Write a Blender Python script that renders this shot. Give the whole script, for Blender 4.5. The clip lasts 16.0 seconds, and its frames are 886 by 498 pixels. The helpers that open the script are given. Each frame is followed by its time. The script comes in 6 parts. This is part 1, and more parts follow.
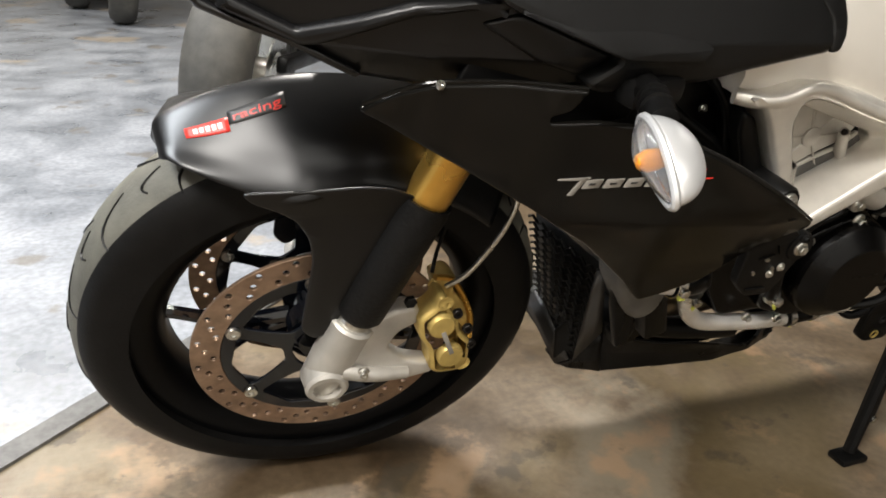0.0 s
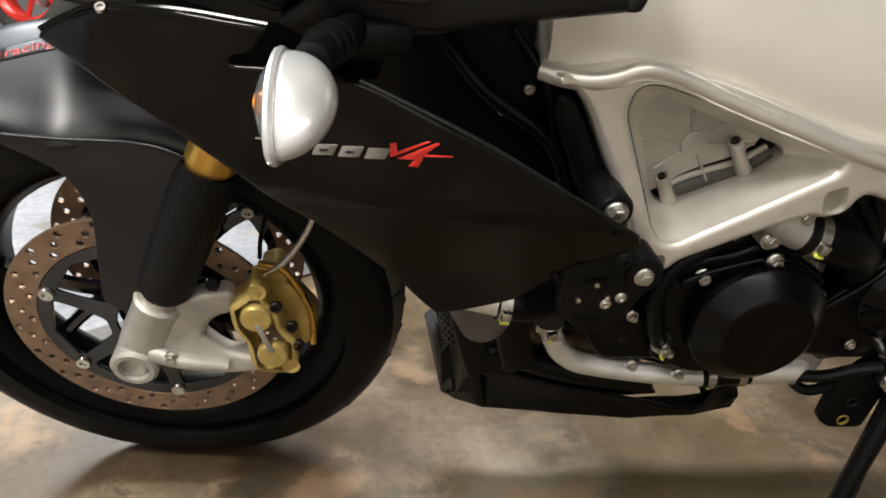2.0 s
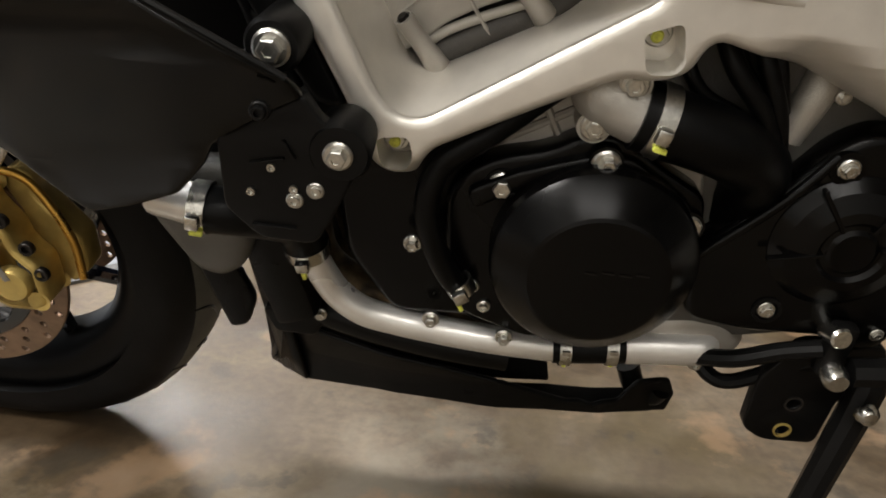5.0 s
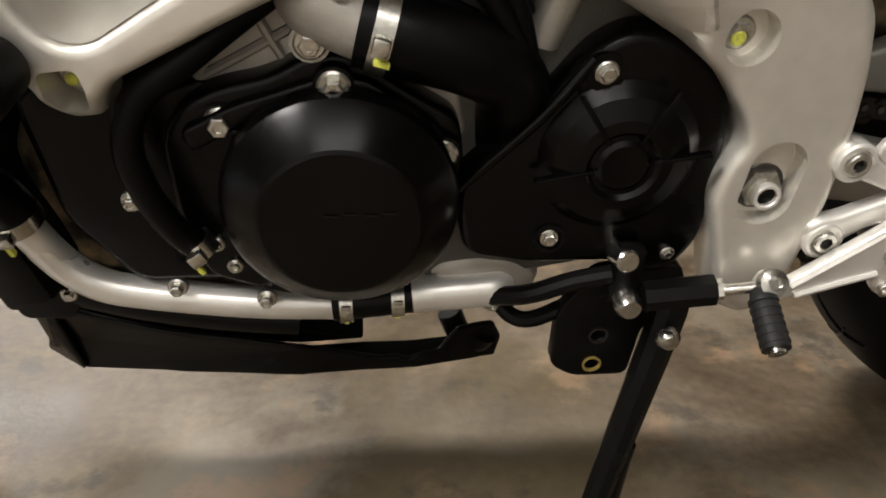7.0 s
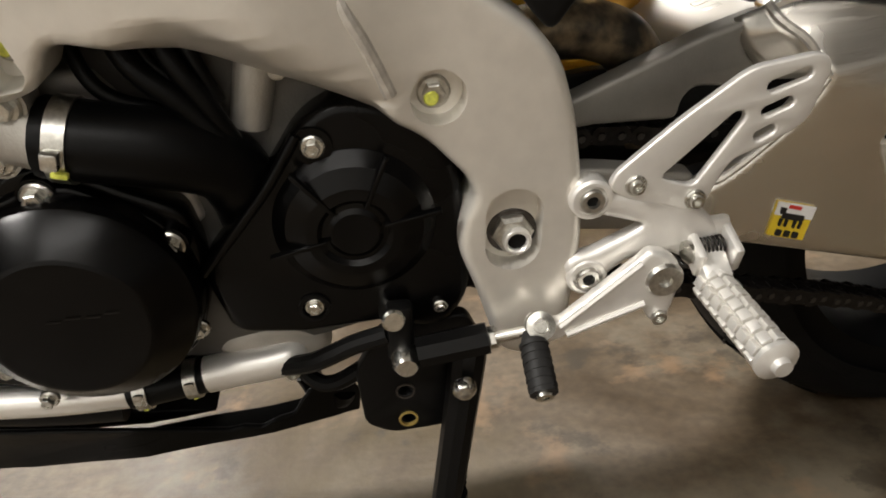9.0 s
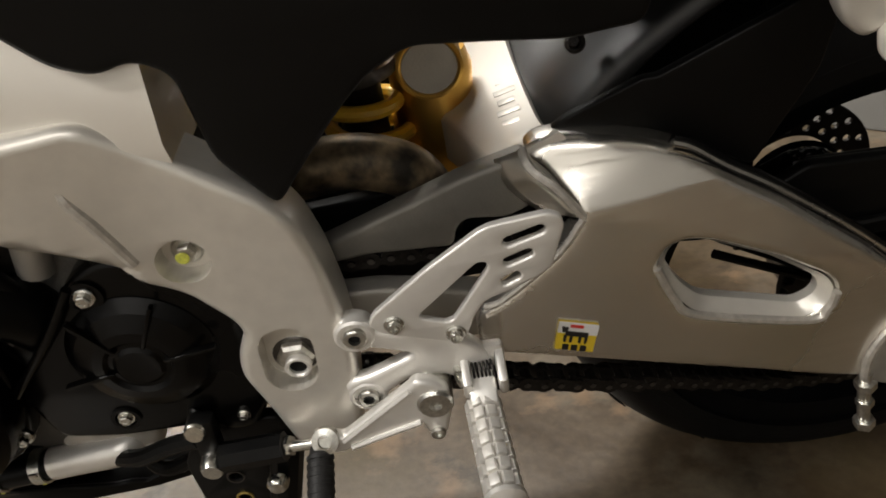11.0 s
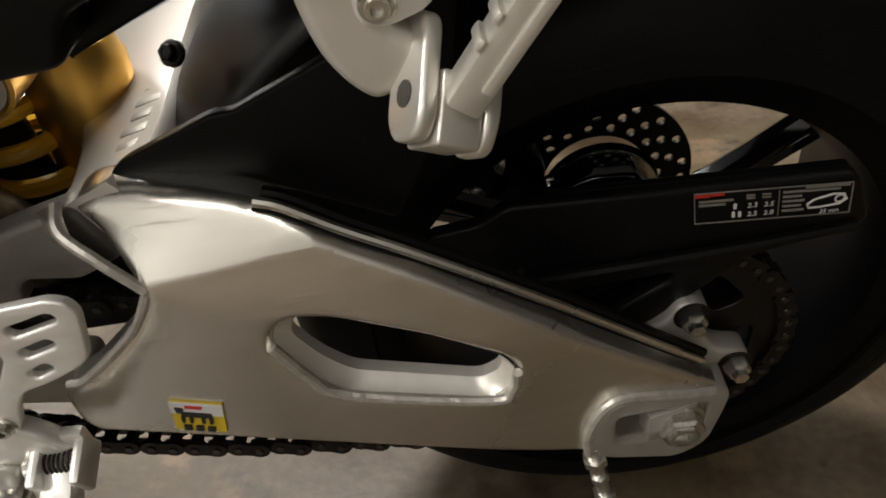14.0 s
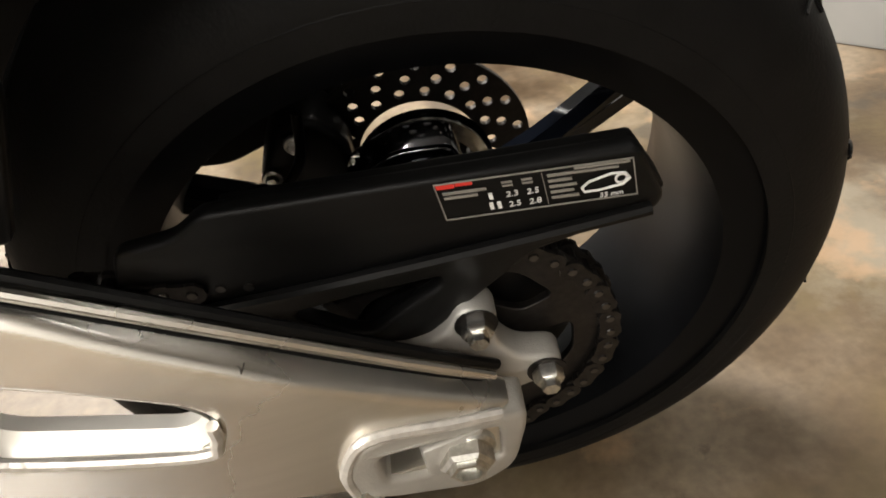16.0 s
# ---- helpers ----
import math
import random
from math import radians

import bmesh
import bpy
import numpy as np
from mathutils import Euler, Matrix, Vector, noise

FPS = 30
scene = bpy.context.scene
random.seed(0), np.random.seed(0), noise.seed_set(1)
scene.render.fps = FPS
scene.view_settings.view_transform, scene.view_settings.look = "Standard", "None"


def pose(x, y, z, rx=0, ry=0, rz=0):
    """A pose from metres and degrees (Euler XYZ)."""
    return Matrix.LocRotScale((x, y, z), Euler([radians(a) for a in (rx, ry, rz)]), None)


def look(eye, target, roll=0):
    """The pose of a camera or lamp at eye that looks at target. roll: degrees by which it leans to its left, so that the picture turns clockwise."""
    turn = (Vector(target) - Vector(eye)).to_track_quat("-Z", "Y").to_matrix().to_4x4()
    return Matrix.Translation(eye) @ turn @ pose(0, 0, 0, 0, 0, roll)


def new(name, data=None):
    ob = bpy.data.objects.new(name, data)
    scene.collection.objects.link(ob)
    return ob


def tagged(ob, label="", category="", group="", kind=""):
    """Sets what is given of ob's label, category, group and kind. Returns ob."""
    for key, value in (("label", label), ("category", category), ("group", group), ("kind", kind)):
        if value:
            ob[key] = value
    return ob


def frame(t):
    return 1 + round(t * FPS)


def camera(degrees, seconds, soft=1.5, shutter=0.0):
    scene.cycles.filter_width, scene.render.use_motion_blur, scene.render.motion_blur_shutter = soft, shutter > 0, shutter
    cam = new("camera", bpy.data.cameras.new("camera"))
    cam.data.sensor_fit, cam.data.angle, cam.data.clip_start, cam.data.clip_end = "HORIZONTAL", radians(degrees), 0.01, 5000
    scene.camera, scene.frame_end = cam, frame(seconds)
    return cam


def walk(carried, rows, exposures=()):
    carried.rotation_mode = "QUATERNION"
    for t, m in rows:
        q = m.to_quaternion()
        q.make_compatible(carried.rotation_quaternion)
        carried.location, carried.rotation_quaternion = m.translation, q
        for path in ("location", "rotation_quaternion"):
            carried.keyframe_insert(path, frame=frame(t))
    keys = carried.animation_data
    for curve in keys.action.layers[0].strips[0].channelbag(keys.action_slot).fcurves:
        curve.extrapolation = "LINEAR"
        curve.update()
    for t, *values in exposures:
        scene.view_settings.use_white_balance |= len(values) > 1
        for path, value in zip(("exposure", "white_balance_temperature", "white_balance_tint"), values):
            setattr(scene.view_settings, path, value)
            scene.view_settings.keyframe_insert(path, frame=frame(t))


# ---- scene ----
# The motorcycle is described upright in its own axes: x to the rear, y to its right, z up;
# BIKE leans it on its side stand. The camera's rows are given in the same axes.
BIKE = pose(0, 0, -0.0457, 11, 0, 0)
PATH = [
    (0, (-0.081, -0.676, 0.938), (0.591, 0.837, -0.183), 7.3),
    (0.5, (-0.001, -0.7, 0.928), (0.624, 0.863, -0.152), 7.7),
    (1, (0.099, -0.694, 0.894), (0.525, 0.938, -0.182), 8.5),
    (1.5, (0.2, -0.702, 0.891), (0.492, 0.932, -0.224), 5.9),
    (2, (0.284, -0.694, 0.876), (0.564, 0.966, -0.204), 6.7),
    (2.5, (0.343, -0.661, 0.836), (0.584, 0.995, -0.26), 8.1),
    (3, (0.4, -0.637, 0.815), (0.541, 1.034, -0.275), 5.9),
    (3.5, (0.479, -0.635, 0.772), (0.483, 1.026, -0.341), 4.7),
    (4, (0.551, -0.625, 0.752), (0.388, 1.085, -0.273), 2.0),
    (6.5, (0.666, -0.525, 0.671), (0.829, 1.109, -0.47), 3.7),
    (7, (0.718, -0.528, 0.675), (0.896, 1.099, -0.474), 2.0),
    (7.5, (0.772, -0.537, 0.675), (0.933, 1.109, -0.45), -1.4),
    (8, (0.812, -0.534, 0.687), (0.945, 1.131, -0.413), -3.3),
    (8.5, (0.851, -0.534, 0.694), (0.983, 1.133, -0.404), -4.6),
    (9, (0.891, -0.532, 0.696), (1.006, 1.135, -0.403), -6.3),
    (11.5, (1.141, -0.493, 0.8), (1.074, 1.071, -0.444), -10.2),
    (12, (1.191, -0.467, 0.789), (1.192, 1.081, -0.477), -9.0),
    (12.5, (1.228, -0.442, 0.782), (1.152, 1.135, -0.447), -7.8),
    (13, (1.26, -0.43, 0.765), (1.117, 1.088, -0.529), -9.2),
    (13.5, (1.286, -0.413, 0.758), (1.171, 1.055, -0.596), -9.7),
    (14, (1.328, -0.386, 0.756), (1.241, 1.079, -0.603), -9.5),
    (14.5, (1.37, -0.358, 0.757), (1.294, 1.068, -0.643), -9.7),
    (15, (1.406, -0.334, 0.739), (1.333, 1.113, -0.64), -11.1),
    (15.5, (1.44, -0.319, 0.735), (1.378, 1.097, -0.677), -11.1),
    (16, (1.472, -0.31, 0.696), (1.399, 1.056, -0.763), -12.7),
]
EXPOSURES = [(0, 0.31), (1, 0.22), (3, 0.06), (4.2, 0.02), (6.5, 0.04), (9, 0.14), (11.5, -0.40), (12, -0.38), (13.5, -0.46), (14, -0.38), (14.5, -0.14), (15, 0.28), (16, 1.15)]
cam = camera(62.0, 16.0, soft=1.8, shutter=0.0)
walk(cam, [(t, BIKE @ look(eye, target, roll)) for t, eye, target, roll in PATH], EXPOSURES)

# ---- light ----
world = bpy.data.worlds.new("world")
scene.world = world
world.use_nodes = True
world.node_tree.nodes["Background"].inputs[0].default_value = (0.9, 0.95, 1.0, 1)
world.node_tree.nodes["Background"].inputs[1].default_value = 0.02


def ceiling_tube(x, y, z, power, sx=1.2, sy=0.25, turn=0, color=(1.0, 0.955, 0.89)):
    lamp = bpy.data.lights.new("unseen_tube_light", "AREA")
    lamp.shape, lamp.size, lamp.size_y, lamp.energy, lamp.color = "RECTANGLE", sx, sy, power, color
    ob = new("unseen_tube_light", lamp)
    ob.matrix_world = pose(x, y, z, 0, 0, turn)
    return ob


ceiling_tube(-1.3, -1.5, 2.75, 135, 0.9, 0.6, color=(1.0, 0.96, 0.91))
# unseen fill lamp added to brighten the bike's near side
ceiling_tube(0.6, -2.9, 2.75, 42, 2.4, 0.25, color=(1.0, 0.96, 0.91))
ceiling_tube(0.7, 1.3, 2.75, 120, color=(1.0, 0.95, 0.89))
ceiling_tube(-1.9, 0.6, 2.75, 130, 1.6, 0.6, turn=90, color=(0.9, 0.95, 1.0))
# unseen lamps added: a weak rear fill, then one for the far floor
ceiling_tube(3.0, 0.2, 2.75, 7, turn=90)
ceiling_tube(-1.5, 3.8, 2.75, 100, 1.6, 0.3)


# ---- materials ----
def material(name, color, rough=0.5, metal=0.0, vary=0.15, scale=20.0, bump=0.0, bump_scale=200.0, coat=0.0, rvary=0.1, second=None, mix_scale=6.0, stretch=(1, 1, 1), spec=0.5):
    m = bpy.data.materials.new(name)
    m.use_nodes = True
    nt = m.node_tree
    n, k = nt.nodes, nt.links
    b = n["Principled BSDF"]
    tc = n.new("ShaderNodeTexCoord")
    mp = n.new("ShaderNodeMapping")
    mp.inputs["Scale"].default_value = stretch
    k.new(tc.outputs["Object"], mp.inputs[0])
    fine = n.new("ShaderNodeTexNoise")
    fine.inputs["Scale"].default_value, fine.inputs["Detail"].default_value = scale, 6
    k.new(mp.outputs[0], fine.inputs[0])
    ramp = n.new("ShaderNodeMapRange")
    ramp.inputs[1].default_value, ramp.inputs[2].default_value = 0.3, 0.7
    ramp.inputs[3].default_value, ramp.inputs[4].default_value = 1 - vary, 1 + vary
    k.new(fine.outputs[0], ramp.inputs[0])
    base = n.new("ShaderNodeMix")
    base.data_type = "RGBA"
    base.inputs[6].default_value = (*color, 1)
    base.inputs[7].default_value = (*(second or color), 1)
    big = n.new("ShaderNodeTexNoise")
    big.inputs["Scale"].default_value, big.inputs["Detail"].default_value = mix_scale, 5
    k.new(tc.outputs["Object"], big.inputs[0])
    sharp = n.new("ShaderNodeMapRange")
    sharp.inputs[1].default_value, sharp.inputs[2].default_value = 0.42, 0.62
    k.new(big.outputs[0], sharp.inputs[0])
    k.new(sharp.outputs[0], base.inputs[0])
    mul = n.new("ShaderNodeMix")
    mul.data_type, mul.blend_type = "RGBA", "MULTIPLY"
    mul.inputs[0].default_value = 1
    k.new(base.outputs[2], mul.inputs[6])
    k.new(ramp.outputs[0], mul.inputs[7])
    k.new(mul.outputs[2], b.inputs["Base Color"])
    rr = n.new("ShaderNodeMapRange")
    rr.inputs[1].default_value, rr.inputs[2].default_value = 0.3, 0.7
    rr.inputs[3].default_value, rr.inputs[4].default_value = max(rough - rvary, 0.02), min(rough + rvary, 1)
    k.new(big.outputs[0], rr.inputs[0])
    k.new(rr.outputs[0], b.inputs["Roughness"])
    b.inputs["Metallic"].default_value = metal
    b.inputs["Coat Weight"].default_value = coat
    b.inputs["Coat Roughness"].default_value = 0.08
    b.inputs["Specular IOR Level"].default_value = spec
    if bump:
        bn = n.new("ShaderNodeTexNoise")
        bn.inputs["Scale"].default_value, bn.inputs["Detail"].default_value = bump_scale, 4
        k.new(mp.outputs[0], bn.inputs[0])
        bp = n.new("ShaderNodeBump")
        bp.inputs["Strength"].default_value, bp.inputs["Distance"].default_value = bump, 0.002
        k.new(bn.outputs[0], bp.inputs["Height"])
        k.new(bp.outputs[0], b.inputs["Normal"])
    return m


MATTE = material("matte_black_paint", (0.0028, 0.0028, 0.003), 0.34, spec=0.4, vary=0.1, bump=0.03, bump_scale=900, rvary=0.03)
GLOSS = material("gloss_black_plastic", (0.0036, 0.0033, 0.0028), 0.12, spec=0.20, vary=0.1, rvary=0.03)
PLASTIC = material("black_plastic", (0.0036, 0.0035, 0.0034), 0.36, spec=0.16, vary=0.2, bump=0.12, bump_scale=1500)
FAIRING = material("satin_black_fairing", (0.003, 0.003, 0.0032), 0.30, spec=0.3, vary=0.1, bump=0.02, bump_scale=900, rvary=0.03)
# specular raised for a broad highlight on hugger and grille cowl
HUGGER = material("broad_sheen_black_plastic", (0.004, 0.004, 0.0045), 0.42, spec=1.0, vary=0.1, bump=0.02, bump_scale=900, rvary=0.06)
SATIN = material("satin_grey_plastic", (0.0045, 0.0045, 0.0045), 0.38, spec=0.28, vary=0.1, bump=0.1, bump_scale=1400)
RUBBER = material("tyre_rubber", (0.0045, 0.0043, 0.0041), 0.55, spec=0.12, vary=0.25, scale=40, bump=0.15, bump_scale=350, second=(0.0048, 0.0045, 0.0042))
RUBBERW = material("worn_tread_rubber", (0.062, 0.060, 0.048), 0.75, vary=0.25, scale=30, bump=0.3, bump_scale=300, second=(0.098, 0.092, 0.072))
RUBBERD = material("dusty_tyre_rubber", (0.045, 0.043, 0.038), 0.7, vary=0.25, scale=30, bump=0.3, bump_scale=200, second=(0.06, 0.056, 0.047))
HOSE = material("rubber_hose", (0.002, 0.002, 0.002), 0.36, spec=0.14, vary=0.2, bump=0.08, bump_scale=500)
# specular cut down so the rim barrel's reflections stay dark
RIM = material("low_sheen_black_rim_paint", (0.002, 0.0021, 0.0024), 0.36, spec=0.10, vary=0.2, scale=40, rvary=0.06)
WHEEL = material("black_wheel_paint", (0.003, 0.0038, 0.006), 0.09, spec=0.4, coat=0.2, vary=0.1, rvary=0.05)
ENGINE = material("black_engine_paint", (0.0012, 0.0011, 0.0011), 0.26, spec=0.19, vary=0.15, bump=0.04, bump_scale=1300, rvary=0.08)
FRAME = material("silver_frame_paint", (0.74, 0.71, 0.65), 0.35, metal=0.60, vary=0.05, scale=60, bump=0.025, bump_scale=900, rvary=0.05)
BRUSHED = material("brushed_aluminium", (0.80, 0.77, 0.71), 0.27, metal=0.97, vary=0.03, scale=14, bump=0.05, bump_scale=90, stretch=(1, 1, 9), rvary=0.06)
CAST = material("cast_aluminium", (0.52, 0.50, 0.46), 0.5, metal=0.6, vary=0.12, scale=30, bump=0.2, bump_scale=700, second=(0.42, 0.4, 0.36))
# darker copy of the aluminium: the forward beam's shade put into its colour
ARMSHADE = material("shaded_arm_aluminium", (0.26, 0.25, 0.225), 0.48, metal=0.6, vary=0.12, scale=30, bump=0.15, bump_scale=600, second=(0.2, 0.19, 0.17))
PIPE = material("satin_aluminium_pipe", (0.8, 0.78, 0.74), 0.33, metal=0.6, vary=0.08, scale=40, bump=0.05)
MACHINED = material("machined_aluminium", (0.82, 0.80, 0.76), 0.42, metal=0.6, vary=0.06, scale=50, bump=0.05)
STEEL = material("zinc_steel", (0.6, 0.59, 0.55), 0.28, metal=1.0, vary=0.2, scale=300)
DARKSTEEL = material("dark_steel", (0.026, 0.023, 0.021), 0.42, metal=0.8, vary=0.3, scale=200)
DISC = material("browned_disc_steel", (0.23, 0.15, 0.10), 0.45, metal=0.7, vary=0.25, scale=60, second=(0.32, 0.22, 0.15), bump=0.06, bump_scale=500)
GOLD = material("gold_anodised", (0.72, 0.42, 0.09), 0.3, metal=0.9, vary=0.1, scale=30)
GOLDCAST = material("gold_caliper_paint", (0.52, 0.38, 0.12), 0.42, metal=0.55, vary=0.15, scale=60, bump=0.1, bump_scale=800)
YELLOW = material("yellow_spring_paint", (0.85, 0.5, 0.03), 0.3, coat=0.3, vary=0.05)
TANK = material("beige_silver_paint", (0.76, 0.72, 0.65), 0.32, metal=0.25, coat=0.6, vary=0.03, rvary=0.03)
# darker cast aluminium for engine body, radiator tank, lower gasket and hinge pin
DARKCAST = material("dark_cast_aluminium", (0.12, 0.116, 0.107), 0.55, metal=0.5, vary=0.2, scale=25, bump=0.2, bump_scale=600, second=(0.08, 0.076, 0.07))
WORNSTEEL = material("worn_steel", (0.10, 0.092, 0.085), 0.35, metal=0.9, vary=0.2, scale=200)
WELD = material("weld_bead", (0.6, 0.57, 0.52), 0.42, metal=0.7, vary=0.15, scale=150, bump=0.4, bump_scale=220)
EXHAUST = material("heat_stained_exhaust", (0.032, 0.028, 0.022), 0.40, metal=0.7, vary=0.5, scale=70, second=(0.20, 0.15, 0.09), mix_scale=38)
CARBON = material("woven_black_sleeve", (0.004, 0.004, 0.004), 0.5, spec=0.2, vary=0.35, scale=160, bump=0.5, bump_scale=260)
RED = material("red_vinyl", (0.6, 0.03, 0.02), 0.35, vary=0.05)
WHITE = material("white_vinyl", (0.75, 0.74, 0.72), 0.4, vary=0.04)
GREYV = material("grey_vinyl", (0.22, 0.205, 0.18), 0.45, vary=0.05)
YELV = material("yellow_vinyl", (0.72, 0.52, 0.03), 0.4, vary=0.05)
BLACKV = material("black_vinyl", (0.012, 0.012, 0.012), 0.4, vary=0.05)
TOERUBBER = material("grey_ribbed_rubber", (0.019, 0.0185, 0.018), 0.6, spec=0.3, vary=0.2, bump=0.1, bump_scale=500)
DARKCHROME = material("dark_gloss_metal", (0.085, 0.085, 0.09), 0.14, metal=1.0, vary=0.15, rvary=0.05)
AMBER = material("amber_bulb", (0.8, 0.28, 0.02), 0.25, vary=0.05)
CHALK = material("yellow_paint_mark", (0.72, 0.75, 0.12), 0.6, vary=0.3, scale=300)
REFLECTOR = material("reflector_silver", (0.72, 0.72, 0.74), 0.22, metal=0.9, vary=0.1, bump=0.3, bump_scale=260)
INDICATOR = material("silver_indicator_paint", (0.62, 0.62, 0.62), 0.32, metal=0.55, coat=0.3, vary=0.04, rvary=0.03)
# wall paint darkened, so the room's dimness is in the colour
WALL = material("dim_grey_brown_paint", (0.24, 0.23, 0.21), 0.7, vary=0.06, scale=5, bump=0.1, bump_scale=60)

# unseen south wall and ceiling: paints kept pale to bounce fill onto the bike
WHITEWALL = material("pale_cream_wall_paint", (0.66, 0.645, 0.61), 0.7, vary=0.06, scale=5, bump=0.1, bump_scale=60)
PALEWALL = material("pale_wall_paint", (0.55, 0.54, 0.51), 0.7, vary=0.06, scale=5, bump=0.1, bump_scale=60)
GREYBOX = material("pale_grey_paint", (0.42, 0.41, 0.38), 0.55, vary=0.06, scale=8, bump=0.05, bump_scale=80)


def glass_material():
    m = bpy.data.materials.new("clear_lens")
    m.use_nodes = True
    b = m.node_tree.nodes["Principled BSDF"]
    b.inputs["Base Color"].default_value = (0.95, 0.95, 0.95, 1)
    b.inputs["Roughness"].default_value = 0.06
    b.inputs["Transmission Weight"].default_value = 0.95
    b.inputs["IOR"].default_value = 1.35
    return m


LENS = glass_material()


def floor_material(name, tones, rough, bump, worn=None, size=3.4):
    """Polished, stained concrete: three tones mixed by two noises, with specks."""
    m = bpy.data.materials.new(name)
    m.use_nodes = True
    nt = m.node_tree
    n, k = nt.nodes, nt.links
    b = n["Principled BSDF"]
    tc = n.new("ShaderNodeTexCoord")
    a = n.new("ShaderNodeTexNoise")
    a.inputs["Scale"].default_value, a.inputs["Detail"].default_value, a.inputs["Roughness"].default_value, a.inputs["Distortion"].default_value = size, 7, 0.56, 0.35
    k.new(tc.outputs["Object"], a.inputs[0])
    ra = n.new("ShaderNodeValToRGB")
    ra.color_ramp.elements[0].position, ra.color_ramp.elements[0].color = 0.36, (*tones[0], 1)
    ra.color_ramp.elements[1].position, ra.color_ramp.elements[1].color = 0.64, (*tones[2], 1)
    mid = ra.color_ramp.elements.new(0.5)
    mid.color = (*tones[1], 1)
    k.new(a.outputs[0], ra.inputs[0])
    s = n.new("ShaderNodeTexNoise")
    s.inputs["Scale"].default_value, s.inputs["Detail"].default_value = 70, 5
    k.new(tc.outputs["Object"], s.inputs[0])
    rs = n.new("ShaderNodeMapRange")
    rs.inputs[1].default_value, rs.inputs[2].default_value, rs.inputs[3].default_value, rs.inputs[4].default_value = 0.3, 0.72, 0.72, 1.15
    k.new(s.outputs[0], rs.inputs[0])
    mul = n.new("ShaderNodeMix")
    mul.data_type, mul.blend_type = "RGBA", "MULTIPLY"
    mul.inputs[0].default_value = 1
    k.new(ra.outputs[0], mul.inputs[6])
    k.new(rs.outputs[0], mul.inputs[7])
    colour = mul.outputs[2]
    if worn:
        # patches of another colour: bare concrete under worn paint, spills on concrete
        for scale, low, high, tone, most in worn:
            w = n.new("ShaderNodeTexNoise")
            w.inputs["Scale"].default_value, w.inputs["Detail"].default_value, w.inputs["Roughness"].default_value = scale, 8, 0.62
            k.new(tc.outputs["Object"], w.inputs[0])
            rw = n.new("ShaderNodeMapRange")
            rw.inputs[1].default_value, rw.inputs[2].default_value, rw.inputs[3].default_value, rw.inputs[4].default_value = low, high, 0.0, most
            k.new(w.outputs[0], rw.inputs[0])
            mw = n.new("ShaderNodeMix")
            mw.data_type = "RGBA"
            k.new(rw.outputs[0], mw.inputs[0])
            k.new(colour, mw.inputs[6])
            mw.inputs[7].default_value = (*tone, 1)
            colour = mw.outputs[2]
    k.new(colour, b.inputs["Base Color"])
    rr = n.new("ShaderNodeMapRange")
    rr.inputs[1].default_value, rr.inputs[2].default_value, rr.inputs[3].default_value, rr.inputs[4].default_value = 0.35, 0.65, rough - 0.1, rough + 0.15
    k.new(a.outputs[0], rr.inputs[0])
    k.new(rr.outputs[0], b.inputs["Roughness"])
    bp = n.new("ShaderNodeBump")
    bp.inputs["Strength"].default_value, bp.inputs["Distance"].default_value = bump, 0.004
    k.new(s.outputs[0], bp.inputs["Height"])
    k.new(bp.outputs[0], b.inputs["Normal"])
    return m


CONCRETE = floor_material("stained_concrete", ((0.047, 0.030, 0.016), (0.097, 0.068, 0.040), (0.160, 0.122, 0.081)), 0.38, 0.12, ((1.9, 0.50, 0.60, (0.105, 0.078, 0.036), 0.6), (2.7, 0.53, 0.62, (0.19, 0.165, 0.122), 0.65), (5.5, 0.56, 0.63, (0.27, 0.17, 0.095), 0.55), (8.0, 0.585, 0.64, (0.042, 0.034, 0.024), 0.7)))
PAINTED = floor_material("painted_grey_floor", ((0.14, 0.151, 0.168), (0.205, 0.217, 0.238), (0.262, 0.275, 0.298)), 0.35, 0.1, ((1.6, 0.585, 0.63, (0.31, 0.255, 0.19), 0.7), (4.0, 0.605, 0.65, (0.12, 0.105, 0.085), 0.7)))
KERBPAINT = floor_material("dark_floor_line", ((0.06, 0.06, 0.06), (0.09, 0.088, 0.085), (0.12, 0.115, 0.11)), 0.5, 0.2)


# ---- mesh helpers ----
def mesh_ob(name, me, mat, parent=None, label="", smooth=35):
    if smooth:
        me.polygons.foreach_set("use_smooth", [True] * len(me.polygons))
        me.set_sharp_from_angle(angle=radians(smooth))
    me.materials.append(mat)
    ob = new(name, me)
    ob.parent = parent
    if label:
        tagged(ob, label)
    return ob


def part(name, bm, mat, parent=None, label="", smooth=35):
    me = bpy.data.meshes.new(name)
    bmesh.ops.recalc_face_normals(bm, faces=bm.faces)
    bm.to_mesh(me)
    bm.free()
    return mesh_ob(name, me, mat, parent, label, smooth)


def fillet(pts, r, steps=4):
    """Round the corners of a closed outline."""
    out = []
    count = len(pts)
    for i, p in enumerate(pts):
        a, b, c = Vector(pts[i - 1]), Vector(p), Vector(pts[(i + 1) % count])
        u, v = a - b, c - b
        d = min(r, u.length * 0.45, v.length * 0.45)
        p0, p2 = b + u.normalized() * d, b + v.normalized() * d
        for s in range(steps + 1):
            t = s / steps
            out.append((1 - t) ** 2 * p0 + 2 * t * (1 - t) * b + t * t * p2)
    return out


def ring2(cx, cz, r, count=16):
    return [(cx + r * math.cos(2 * math.pi * i / count), cz + r * math.sin(2 * math.pi * i / count)) for i in range(count)]


